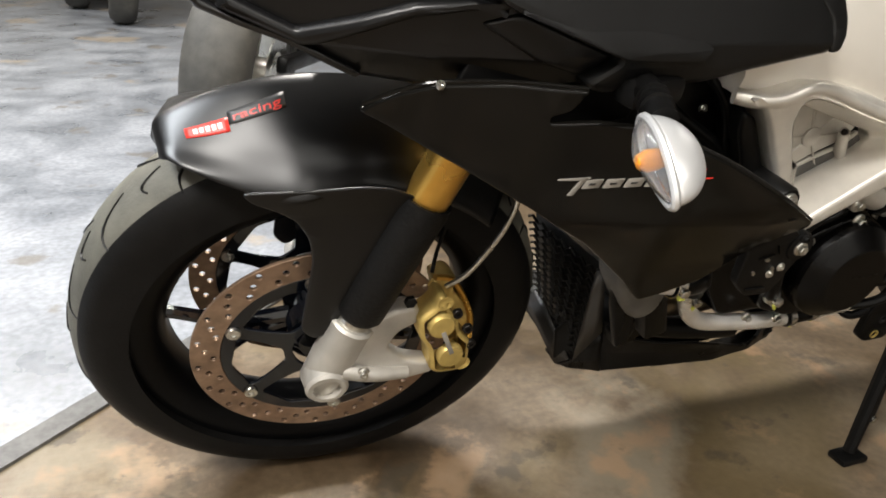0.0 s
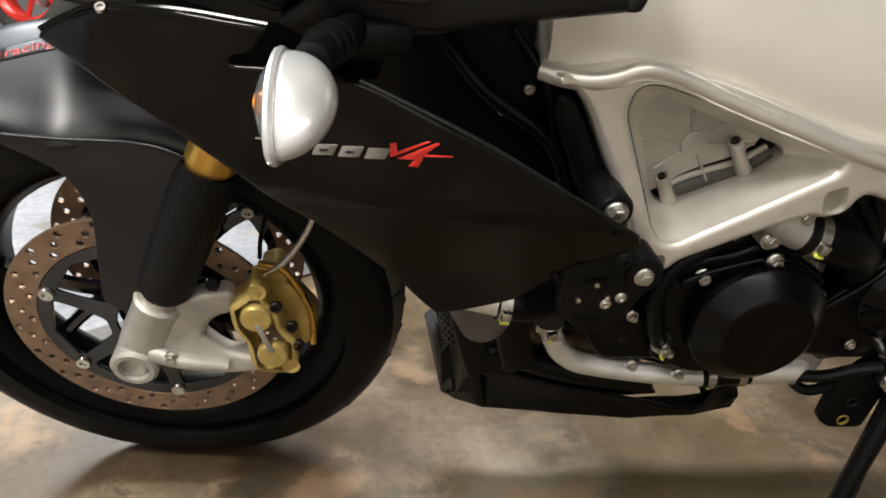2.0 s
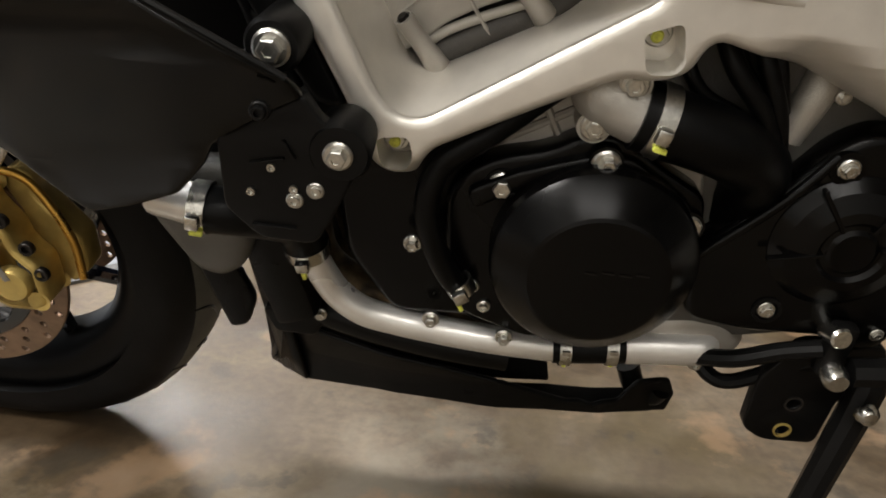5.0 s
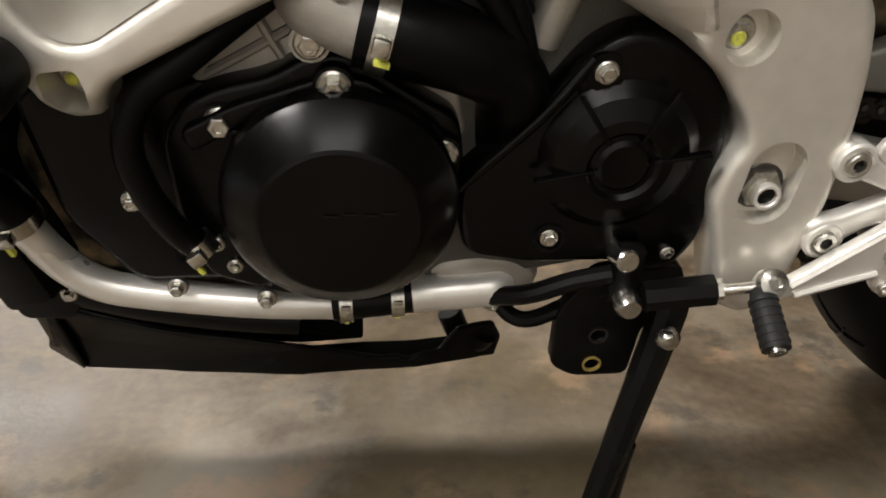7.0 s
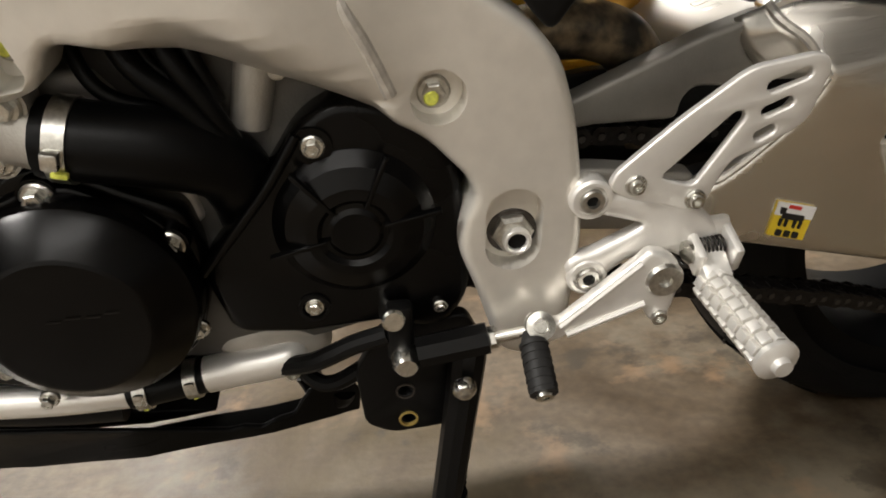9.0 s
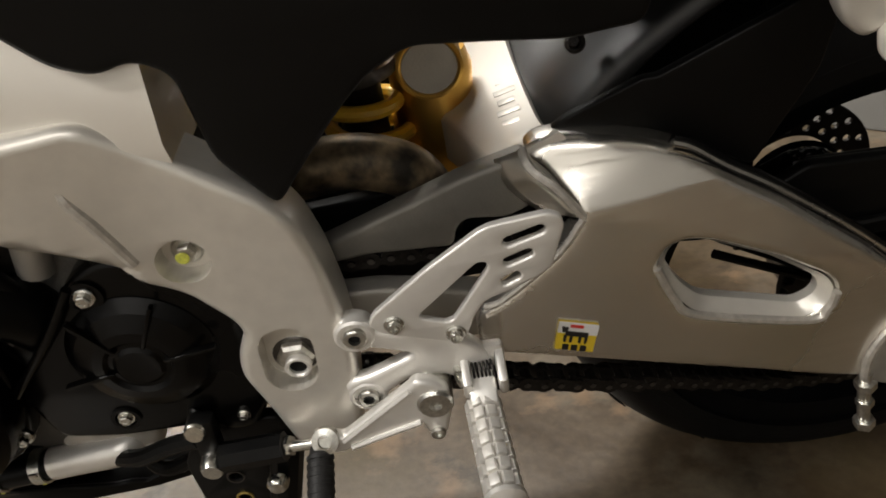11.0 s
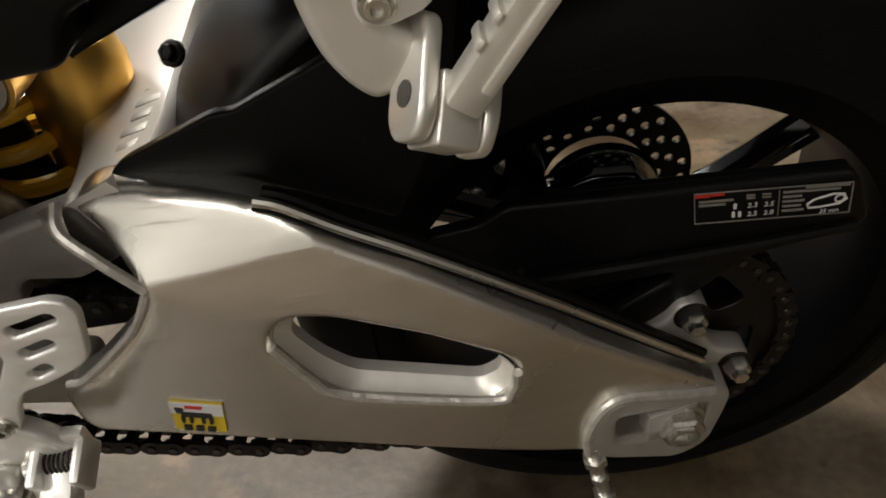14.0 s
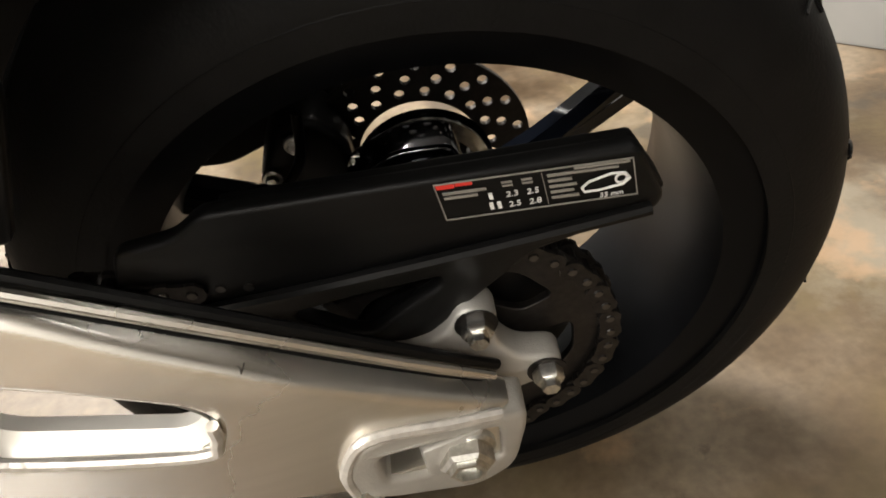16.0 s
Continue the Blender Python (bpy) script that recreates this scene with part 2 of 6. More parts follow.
def slot2(ax, az, bx, bz, r, count=6):
    """A slot with round ends from a to b."""
    ang = math.atan2(bz - az, bx - ax)
    pts = []
    for (cx, cz), start in (((bx, bz), ang - math.pi / 2), ((ax, az), ang + math.pi / 2)):
        for i in range(count + 1):
            t = start + math.pi * i / count
            pts.append((cx + r * math.cos(t), cz + r * math.sin(t)))
    return pts


def plate(name, outline, y0, y1, mat, parent=None, holes=(), bevel=0.002, r=0.008, label="", warp=None, smooth=40, res=2):
    """A plate with outline in x and z, from y0 to y1, with rounded corners, bevelled rims and holes."""
    cu = bpy.data.curves.new(name, "CURVE")
    cu.dimensions, cu.fill_mode = "2D", "BOTH"
    for k, pts in enumerate((outline, *holes)):
        pts = fillet(pts, r if k == 0 else min(r, 0.006), 4) if (k == 0 or len(pts) < 9) else [Vector(p) for p in pts]
        sp = cu.splines.new("POLY")
        sp.points.add(len(pts) - 1)
        for q, p in zip(sp.points, pts):
            q.co = (p[0], p[1], 0, 1)
        sp.use_cyclic_u = True
    half = abs(y1 - y0) / 2
    bevel = min(bevel, half * 0.95)
    cu.extrude, cu.bevel_depth, cu.bevel_resolution, cu.offset = half - bevel, bevel, res, -bevel
    tmp = bpy.data.objects.new(name, cu)
    scene.collection.objects.link(tmp)
    me = bpy.data.meshes.new_from_object(tmp)
    bpy.data.objects.remove(tmp)
    bpy.data.curves.remove(cu)
    me.transform(Matrix.Translation((0, (y0 + y1) / 2, 0)) @ Matrix.Rotation(math.pi / 2, 4, "X"))
    bm = bmesh.new()
    bm.from_mesh(me)
    bmesh.ops.remove_doubles(bm, verts=bm.verts, dist=1e-5)
    if warp:
        for v in bm.verts:
            v.co = Vector(warp(v.co.copy()))
    bpy.data.meshes.remove(me)
    return part(name, bm, mat, parent, label, smooth)


def smooth_path(pts, per=8):
    """A Catmull-Rom line through the points."""
    p = [Vector(q) for q in pts]
    p = [2 * p[0] - p[1], *p, 2 * p[-1] - p[-2]]
    out = []
    for i in range(1, len(p) - 2):
        for s in range(per):
            t = s / per
            out.append(0.5 * ((2 * p[i]) + (p[i + 1] - p[i - 1]) * t + (2 * p[i - 1] - 5 * p[i] + 4 * p[i + 1] - p[i + 2]) * t * t + (3 * p[i] - p[i - 1] - 3 * p[i + 1] + p[i + 2]) * t ** 3))
    out.append(p[-2])
    return out


def sweep(bm, path, radius, sides=14, caps=True):
    """A tube along the path; radius is a number or a function of 0..1."""
    rings = []
    up = Vector((0.13, 0.2, 0.97))
    for i, p in enumerate(path):
        d = (path[min(i + 1, len(path) - 1)] - path[max(i - 1, 0)]).normalized()
        if abs(d.dot(up)) > 0.95:
            up = Vector((0.9, 0.1, -0.3))
        side = d.cross(up).normalized()
        up = side.cross(d).normalized()
        rad = radius(i / (len(path) - 1)) if callable(radius) else radius
        rings.append([bm.verts.new(p + rad * (math.cos(2 * math.pi * k / sides) * side + math.sin(2 * math.pi * k / sides) * up)) for k in range(sides)])
    for a, b in zip(rings, rings[1:]):
        for k in range(sides):
            bm.faces.new((a[k], a[(k + 1) % sides], b[(k + 1) % sides], b[k]))
    if caps:
        bm.faces.new(rings[0])
        bm.faces.new(rings[-1])


def tube(name, pts, radius, mat, parent=None, label="", per=8, sides=14, curved=True):
    bm = bmesh.new()
    sweep(bm, smooth_path(pts, per) if curved else [Vector(p) for p in pts], radius, sides)
    return part(name, bm, mat, parent, label)


def frame_at(centre, axis):
    """A matrix whose local y runs along the axis, local z as near up as can be."""
    y = Vector(axis).normalized()
    ref = Vector((0, 0, 1)) if abs(y.z) < 0.9 else Vector((1, 0, 0))
    z = (ref - y * ref.dot(y)).normalized()
    x = y.cross(z)
    m = Matrix((x, y, z)).transposed().to_4x4()
    m.translation = centre
    return m


def lathe_bm(bm, profile, m, count=32, closed=False):
    """Turn (radius, along) pairs round the local y of m."""
    rings = []
    for r, a in profile:
        if r < 1e-6:
            rings.append([bm.verts.new(m @ Vector((0, a, 0)))])
        else:
            rings.append([bm.verts.new(m @ Vector((r * math.cos(2 * math.pi * k / count), a, r * math.sin(2 * math.pi * k / count)))) for k in range(count)])
    pairs = list(zip(rings, rings[1:])) + ([(rings[-1], rings[0])] if closed else [])
    for a, b in pairs:
        for k in range(count):
            j = (k + 1) % count
            if len(a) == 1 and len(b) == 1:
                continue
            if len(a) == 1:
                bm.faces.new((a[0], b[j], b[k]))
            elif len(b) == 1:
                bm.faces.new((a[k], a[j], b[0]))
            else:
                bm.faces.new((a[k], a[j], b[j], b[k]))
    return bm


def lathe(name, profile, centre, axis, mat, parent=None, label="", count=32, closed=False, smooth=35):
    return part(name, lathe_bm(bmesh.new(), profile, frame_at(centre, axis), count, closed), mat, parent, label, smooth)


OUT = (0, -1, 0)


def bolt(centre, r, parent, mat=None, axis=OUT, label="", socket=False, flange=True, name="bolt", h=None):
    """A hexagon flange bolt, or a socket bolt, whose head stands out along the axis."""
    bm = bmesh.new()
    m = frame_at(centre, axis)
    h = h or r * 0.8
    if flange:
        lathe_bm(bm, [(0, -0.002), (r, -0.002), (r, r * 0.14), (r * 0.86, r * 0.26), (0, r * 0.26)], m, 20)
    rr = r * (0.66 if flange else 0.95)
    if socket:
        lathe_bm(bm, [(0, 0), (rr, 0), (rr, h * 0.85), (rr * 0.9, h), (rr * 0.55, h), (rr * 0.55, h * 0.45), (0, h * 0.45)], m, 18)
    else:
        lathe_bm(bm, [(0, 0), (rr, 0), (rr, h * 0.9), (rr * 0.85, h), (rr * 0.5, h), (rr * 0.45, h * 0.9), (0, h * 0.9)], m, 6)
    return part(name, bm, mat or STEEL, parent, label, 30)


def surface(name, grid, mat, parent=None, label="", thick=0.004, smooth=50, closed_u=False):
    """A shell through a grid of points, given thickness inwards."""
    bm = bmesh.new()
    vs = [[bm.verts.new(p) for p in row] for row in grid]
    for a, b in zip(vs, vs[1:]):
        for k in range(len(a) - 1):
            bm.faces.new((a[k], a[k + 1], b[k + 1], b[k]))
        if closed_u:
            bm.faces.new((a[-1], a[0], b[0], b[-1]))
    ob = part(name, bm, mat, parent, label, smooth)
    if thick:
        mod = ob.modifiers.new("shell", "SOLIDIFY")
        mod.thickness, mod.offset = thick, 0
    return ob


def loft(name, sections, mat, parent=None, label="", per=6, smooth=60):
    """A closed body through sections, each a closed list of points of the same length."""
    bm = bmesh.new()
    lines = [smooth_path([s[k] for s in sections], per) for k in range(len(sections[0]))]
    rings = [[bm.verts.new(line[i]) for line in lines] for i in range(len(lines[0]))]
    count = len(lines)
    for a, b in zip(rings, rings[1:]):
        for k in range(count):
            bm.faces.new((a[k], a[(k + 1) % count], b[(k + 1) % count], b[k]))
    bm.faces.new(rings[0])
    bm.faces.new(rings[-1])
    return part(name, bm, mat, parent, label, smooth)


def bend(ob, fn, step=0.02, smooth=50):
    """Cut a plate into a fine grid and move each point by fn(x, z) along y."""
    bm = bmesh.new()
    bm.from_mesh(ob.data)
    for axis in (0, 2):
        lo, hi = min(v.co[axis] for v in bm.verts), max(v.co[axis] for v in bm.verts)
        for i in range(1, int((hi - lo) / step) + 1):
            co, no = [0, 0, 0], [0, 0, 0]
            co[axis], no[axis] = lo + step * i, 1
            bmesh.ops.bisect_plane(bm, geom=bm.verts[:] + bm.edges[:] + bm.faces[:], plane_co=co, plane_no=no)
    for v in bm.verts:
        v.co.y += fn(v.co.x, v.co.z)
    bm.to_mesh(ob.data)
    bm.free()
    ob.data.polygons.foreach_set("use_smooth", [True] * len(ob.data.polygons))
    ob.data.set_sharp_from_angle(angle=radians(smooth))
    return ob


def bent_plate(name, outline, thick, mat, parent=None, fn=None, holes=(), bevel=0.003, r=0.008, label="", step=0.02, smooth=50, res=2):
    """A plate laid on the surface y = fn(x, z), which is its outer face."""
    return bend(plate(name, outline, 0, thick, mat, parent, holes=holes, bevel=bevel, r=r, label=label, res=res), fn, step, smooth)


def ease(x, xs, ys):
    return float(np.interp(x, xs, ys))


def box_bm(bm, m, size, bevel=0.0):
    res = bmesh.ops.create_cube(bm, size=1, matrix=m @ Matrix.Diagonal((*size, 1)))
    if bevel:
        edges = list({e for v in res["verts"] for e in v.link_edges})
        bmesh.ops.bevel(bm, geom=edges, offset=bevel, segments=2, affect="EDGES", profile=0.5)


def block(name, m, size, mat, parent=None, label="", bevel=0.002):
    bm = bmesh.new()
    box_bm(bm, m, size, bevel)
    return part(name, bm, mat, parent, label)

# ---- the room ----
def sheet(name, x0, x1, y0, y1, z, mat, label, cat):
    bm = bmesh.new()
    box_bm(bm, pose((x0 + x1) / 2, (y0 + y1) / 2, z - 0.05), (x1 - x0, y1 - y0, 0.1))
    return tagged(part(name, bm, mat), label, cat, kind="structure")


sheet("floor", -6.5, 7.0, -3.5, 6.5, 0.0, CONCRETE, "polished stained brown concrete garage floor", "floor")
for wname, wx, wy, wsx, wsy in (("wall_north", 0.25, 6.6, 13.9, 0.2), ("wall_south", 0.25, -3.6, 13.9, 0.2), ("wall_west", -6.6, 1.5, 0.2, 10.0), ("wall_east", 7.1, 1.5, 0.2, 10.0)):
    tagged(block(wname, pose(wx, wy, 1.45), (wsx, wsy, 2.9), WHITEWALL if wname == "wall_south" else WALL, bevel=0), "plain unseen cream garage wall, pale to bounce light" if wname == "wall_south" else "plain garage wall with dim light put into its grey-brown paint", "wall", kind="structure")
tagged(block("ceiling", pose(0.25, 1.5, 2.95), (13.9, 10.4, 0.1), PALEWALL, bevel=0), "plain grey garage ceiling", "ceiling", kind="structure")

def floor_piece(name, pts, top, mat, label):
    bm = bmesh.new()
    lo = [bm.verts.new((x, y, 0.0005)) for x, y in pts]
    hi = [bm.verts.new((x, y, top)) for x, y in pts]
    bm.faces.new(hi)
    for i in range(len(pts)):
        bm.faces.new((lo[i], lo[(i + 1) % len(pts)], hi[(i + 1) % len(pts)], hi[i]))
    return tagged(part(name, bm, mat, None, "", 0), label, "floor", kind="structure")


EDGE, ALONG, ACROSS = Vector((-0.355, 0.152)), Vector((0.752, 0.659)), Vector((-0.659, 0.752))
a0, a1 = EDGE - 4.6 * ALONG, EDGE + 8.6 * ALONG
floor_piece("pavement", [tuple(a0 + 0.045 * ACROSS), tuple(a1 + 0.045 * ACROSS), (5.5, 6.49), (-6.49, 6.49), (-6.49, -2.9)], 0.004, PAINTED, "worn pale blue-grey painted floor")
floor_piece("trim", [tuple(a0), tuple(a1), tuple(a1 + 0.045 * ACROSS), tuple(a0 + 0.045 * ACROSS)], 0.006, KERBPAINT, "dark scuffed floor joint strip")


def parked_bike(place, turn, rim_mat, label, lean=8):
    """A parked motorcycle of which the frames show the wheel and a little of the tail."""
    ob = new("parked_motorcycle")
    ob.matrix_world = Matrix.Translation(place) @ pose(0, 0, 0, 0, 0, turn) @ pose(0, 0, 0, lean, 0, 0)
    tagged(ob, label, "motorcycle", "parked motorcycles")
    c = Vector((0, 0, 0.315))
    prof = [(0.222 + 0.095 * max(math.cos(a), 0) ** 0.62, 0.093 * math.sin(a)) for a in [math.pi * i / 20 - math.pi / 2 for i in range(21)]] + [(0.226, 0.06), (0.226, -0.06)]
    wheel = lathe("wheel_rim", [(0.222, -0.08), (0.222, -0.07), (0.20, -0.05), (0.20, 0.05), (0.222, 0.07), (0.222, 0.08), (0.212, 0.08), (0.19, 0.05), (0.19, -0.05), (0.212, -0.08)], c, (0, 1, 0), rim_mat, ob, "", 48, True)
    lathe("tyre", prof, c, (0, 1, 0), RUBBERD, wheel, "", 64, True)
    lathe("hub", [(0, -0.09), (0.04, -0.09), (0.05, -0.06), (0.05, 0.06), (0.04, 0.09), (0, 0.09)], c, (0, 1, 0), rim_mat, wheel, "", 28)
    for k in range(5):
        a = 2 * math.pi * k / 5
        tube("spoke", [c + Vector((r * math.cos(a), -0.02, r * math.sin(a))) for r in (0.04, 0.12, 0.195)], 0.016, rim_mat, wheel, "", 4, 8)
    lathe("brake_disc", [(0.075, -0.098), (0.12, -0.098), (0.12, -0.093), (0.075, -0.093)], c, (0, 1, 0), STEEL, wheel, "", 44, True)
    block("swing_beam", pose(0.22, -0.125, 0.34, 0, 5, 0), (0.55, 0.035, 0.05), PLASTIC, ob, "", 0.01)
    block("swing_beam", pose(0.22, 0.125, 0.34, 0, 5, 0), (0.55, 0.035, 0.05), PLASTIC, ob, "", 0.01)
    block("tail", pose(0.25, 0, 0.80, 0, -8, 0), (0.75, 0.2, 0.12), MATTE, ob, "", 0.04)
    block("engine_mass", pose(0.65, 0, 0.5), (0.5, 0.32, 0.4), PLASTIC, ob, "", 0.06)
    return ob


parked_bike((0.12, 1.46, 0.004), 65, STEEL, "parked motorcycle with a bright silver rear wheel")
parked_bike((-0.27, 4.95, 0.004), 92, PLASTIC, "parked motorcycle with a black wheel seen end on")
parked_bike((-0.62, 5.9, 0.004), 95, PLASTIC, "parked motorcycle with a black wheel seen end on")
parked_bike((-1.58, 4.05, 0.004), 160, RED, "parked motorcycle with a red wheel rim")
lift = block("lift_platform", pose(-1.62, 2.6, 0.084), (1.0, 0.62, 0.16), GREYBOX, None, "", 0.01)
tagged(lift, "low pale grey painted lift platform on the floor", "platform")
post = block("lift_post", pose(-1.28, 2.55, 0.36), (0.06, 0.06, 0.40), PLASTIC, None, "", 0.01)
tagged(post, "black steel post standing on the grey platform", "post")
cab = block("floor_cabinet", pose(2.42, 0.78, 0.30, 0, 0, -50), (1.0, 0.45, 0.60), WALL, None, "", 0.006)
tagged(cab, "plain dull grey-brown cabinet standing on the concrete floor", "cabinet")


# ---- the motorcycle ----
bike = new("motorcycle")
bike.matrix_world = BIKE
tagged(bike, "matte black and silver naked sport motorcycle leaning on its side stand", "motorcycle")

YC = 0.06  # the wheels' middle plane

# front wheel
FN = Vector((-0.0744, -1.0, -0.136)).normalized()  # the wheel's left side
FC = Vector((0.079, 0.0606, 0.323))
FM = frame_at(FC, -FN)
FRONT_R = 0.289


def tyre_profile(R, width, bead, squash=0.62):
    pts = []
    for i in range(25):
        a = math.pi * i / 24 - math.pi / 2
        s = math.sin(a)
        c = max(math.cos(a), 0.0) ** squash
        pts.append((bead + (R - bead) * c, width / 2 * (abs(s) ** 0.9) * (1 if s > 0 else -1)))
    return pts + [(bead + 0.004, width * 0.36), (bead + 0.004, -width * 0.36)]


def rim_profile(bead, width, depth=0.034):
    w = width / 2
    return [(bead + 0.006, -w), (bead + 0.006, -w + 0.006), (bead - 0.012, -w + 0.010), (bead - 0.020, -w * 0.5), (bead - 0.020, w * 0.5), (bead - 0.012, w - 0.010), (bead + 0.006, w - 0.006), (bead + 0.006, w),
            (bead - 0.004, w), (bead - 0.020, w - 0.006), (bead - depth, w * 0.45), (bead - depth, -w * 0.45), (bead - 0.020, -w + 0.006), (bead - 0.004, -w)]


def spoke(name, m, ang, r0, r1, split, mat, parent, wide=0.018, deep=0.022):
    """A spoke that forks into two arms towards the rim."""
    bm = bmesh.new()
    def at(r, a, y=0.0):
        return m @ Vector((r * math.cos(a), y, r * math.sin(a)))
    for side in (-1, 1):
        sweep(bm, smooth_path([at(r0, ang + side * 0.10), at(r0 + (r1 - r0) * 0.45, ang + side * split * 0.45), at(r1, ang + side * split)], 5), lambda t: wide * (0.62 - 0.15 * t), 8)
    return part(name, bm, mat, parent)


front_wheel = lathe("front_wheel", rim_profile(0.218, 0.095), FC, -FN, RIM, bike, "gloss black cast alloy front wheel", 72, True)
tyre = lathe("tyre", tyre_profile(FRONT_R, 0.122, 0.222), FC, -FN, RUBBER, front_wheel, "worn black sport tyre", 96, True)


def worn_tread(ob, m, width, mat):
    """Give the tread band the duller rubber that touches the road."""
    ob.data.materials.append(mat)
    inv = m.inverted()
    for f in ob.data.polygons:
        p = inv @ f.center
        if abs(p.y) < width:
            f.material_index = 1


def tread_groove(m, R, ang, side, length, parent, half, width=0.122, squash=0.62):
    """A curved rain groove: a half-sunk tube whose black colour gives the groove's shade."""
    pts = []
    for i in range(7):
        t = i / 6
        lat = side * (0.006 + half * t)
        a = ang + length * t + 0.05 * math.sin(t * math.pi)
        s = min(abs(lat) / (width / 2), 0.99) ** (1 / 0.9)
        rad = 0.2216 + (R - 0.2216) * (1 - s * s) ** (squash / 2)
        pts.append(m @ Vector((rad * math.cos(a), lat, rad * math.sin(a))))
    bm = bmesh.new()
    sweep(bm, pts, lambda t: 0.0021 * (1 - 0.5 * abs(2 * t - 1)), 6)
    return part("tread_groove", bm, PLASTIC, parent)


worn_tread(tyre, FM, 0.044, RUBBERW)
for k in range(16):
    tread_groove(FM, FRONT_R, 2 * math.pi * k / 16, -1, 0.16, tyre, 0.040)
    tread_groove(FM, FRONT_R, 2 * math.pi * (k + 0.5) / 16, 1, 0.16, tyre, 0.040)
    tread_groove(FM, FRONT_R, 2 * math.pi * (k + 0.55) / 16, -1, 0.07, tyre, 0.024)
lathe("hub", [(0.0, -0.06), (0.03, -0.06), (0.042, -0.05), (0.042, -0.02), (0.03, -0.012), (0.03, 0.012), (0.042, 0.02), (0.042, 0.05), (0.03, 0.06), (0.0, 0.06)], FC, -FN, WHEEL, front_wheel)
for i in range(3):
    spoke("spoke", FM, math.radians(75 + 120 * i), 0.035, 0.187, 0.36, WHEEL, front_wheel)


def brake_disc(m, y, r0, r1, holes, mat, parent, name, label, rows=3, hole_r=0.004):
    outline = ring2(0, 0, r1, 96)
    inner = ring2(0, 0, r0, 72)
    drilled = []
    for i in range(holes):
        a = 2 * math.pi * i / holes
        rad = r0 + (r1 - r0) * (0.22 + 0.56 * ((i * 2) % rows) / max(rows - 1, 1))
        drilled.append(ring2(rad * math.cos(a), rad * math.sin(a), hole_r, 9))
    ob = plate(name, outline, y - 0.0025, y + 0.0025, mat, parent, [inner, *drilled], bevel=0.0006, r=0.0001, label=label, res=0)
    ob.data.transform(m)
    return ob


def carrier(m, y, r0, r1, arms, mat, parent):
    """The black spider that holds a brake disc."""
    holes = [ring2(0, 0, r0 - 0.012, 40)]
    for i in range(arms):
        a0 = math.radians(188.3) + 2 * math.pi * i / arms
        pts = ((0.050, -0.24), (0.080, -0.41), (0.107, -0.44), (0.112, 0.0), (0.107, 0.44), (0.080, 0.41), (0.050, 0.24))
        holes.append([tuple(q) for q in fillet([(r * math.cos(a0 + d), r * math.sin(a0 + d)) for r, d in pts], 0.006, 3)])
    ob = plate("disc_carrier", ring2(0, 0, r1 - 0.002, 72), y - 0.0022, y + 0.0022, mat, parent, holes, bevel=0.0008, r=0.0001, res=0)
    ob.data.transform(m)
    return ob


for side in (-1, 1):
    yy = side * 0.066
    disc = brake_disc(FM, yy, 0.123, 0.157, 66, DISC, front_wheel, "brake_disc", "drilled brake disc with a browned steel face")
    carrier(FM, yy, 0.05, 0.125, 6, WHEEL, front_wheel)
    for i in range(6):
        a = math.radians(158.3 + 60 * i)
        lathe("bobbin", [(0, -0.006), (0.008, -0.006), (0.009, -0.003), (0.009, 0.003), (0.008, 0.006), (0.004, 0.006), (0.004, 0.004), (0, 0.004)], FM @ Vector((0.114 * math.cos(a), yy, 0.114 * math.sin(a))), FN, STEEL, front_wheel, count=14)

# front fork
FORK_UP = Vector((0.0945, -0.030, 0.2455)).normalized()
for side in (-1, 1):
    foot = FM @ Vector((-0.004, side * 0.098, -0.008))
    leg = lathe("fork_leg", [(0, 0.05), (0.0205, 0.05), (0.0205, 0.12), (0.0, 0.12)], foot, FORK_UP, STEEL, bike, "inverted fork leg with a bare silver slider")
    bm = bmesh.new()
    lathe_bm(bm, [(0, -0.03), (0.016, -0.028), (0.025, -0.015), (0.027, 0.03), (0.0255, 0.075), (0.027, 0.085), (0.024, 0.088), (0, 0.088)], frame_at(foot, FORK_UP), 28)
    lathe_bm(bm, [(0, 0.0), (0.026, 0.0), (0.026, 0.026), (0.0225, 0.03), (0.017, 0.03), (0.017, 0.008), (0, 0.008)], frame_at(foot, FN * -side), 28)
    part("fork_foot", bm, CAST, leg, "cast silver axle clamp")
    lathe("fork_guard", [(0, 0.098), (0.023, 0.098), (0.028, 0.106), (0.0295, 0.18), (0.0300, 0.262), (0.0285, 0.272), (0, 0.272)], foot, FORK_UP, CARBON, leg, "black woven fork sleeve", 30)
    lathe("fork_tube", [(0, 0.255), (0.0235, 0.255), (0.0245, 0.262), (0.0245, 0.55), (0, 0.55)], foot, FORK_UP, GOLD, leg, "gold anodised fork tube", 36)
    if side < 0:
        fork_left = leg


# front caliper on the left leg
cal = plate("brake_caliper", [(0.171, 0.387), (0.175, 0.359), (0.188, 0.338), (0.193, 0.303), (0.204, 0.296), (0.230, 0.295), (0.242, 0.303), (0.243, 0.319), (0.242, 0.343), (0.233, 0.352), (0.226, 0.362), (0.223, 0.378), (0.210, 0.396), (0.206, 0.414), (0.195, 0.418), (0.190, 0.402)], -0.068, -0.030, GOLDCAST, bike, holes=[ring2(0.2015, 0.409, 0.0035, 12), ring2(0.235, 0.308, 0.004, 12)], bevel=0.006, r=0.006, label="gold four-piston radial brake caliper")
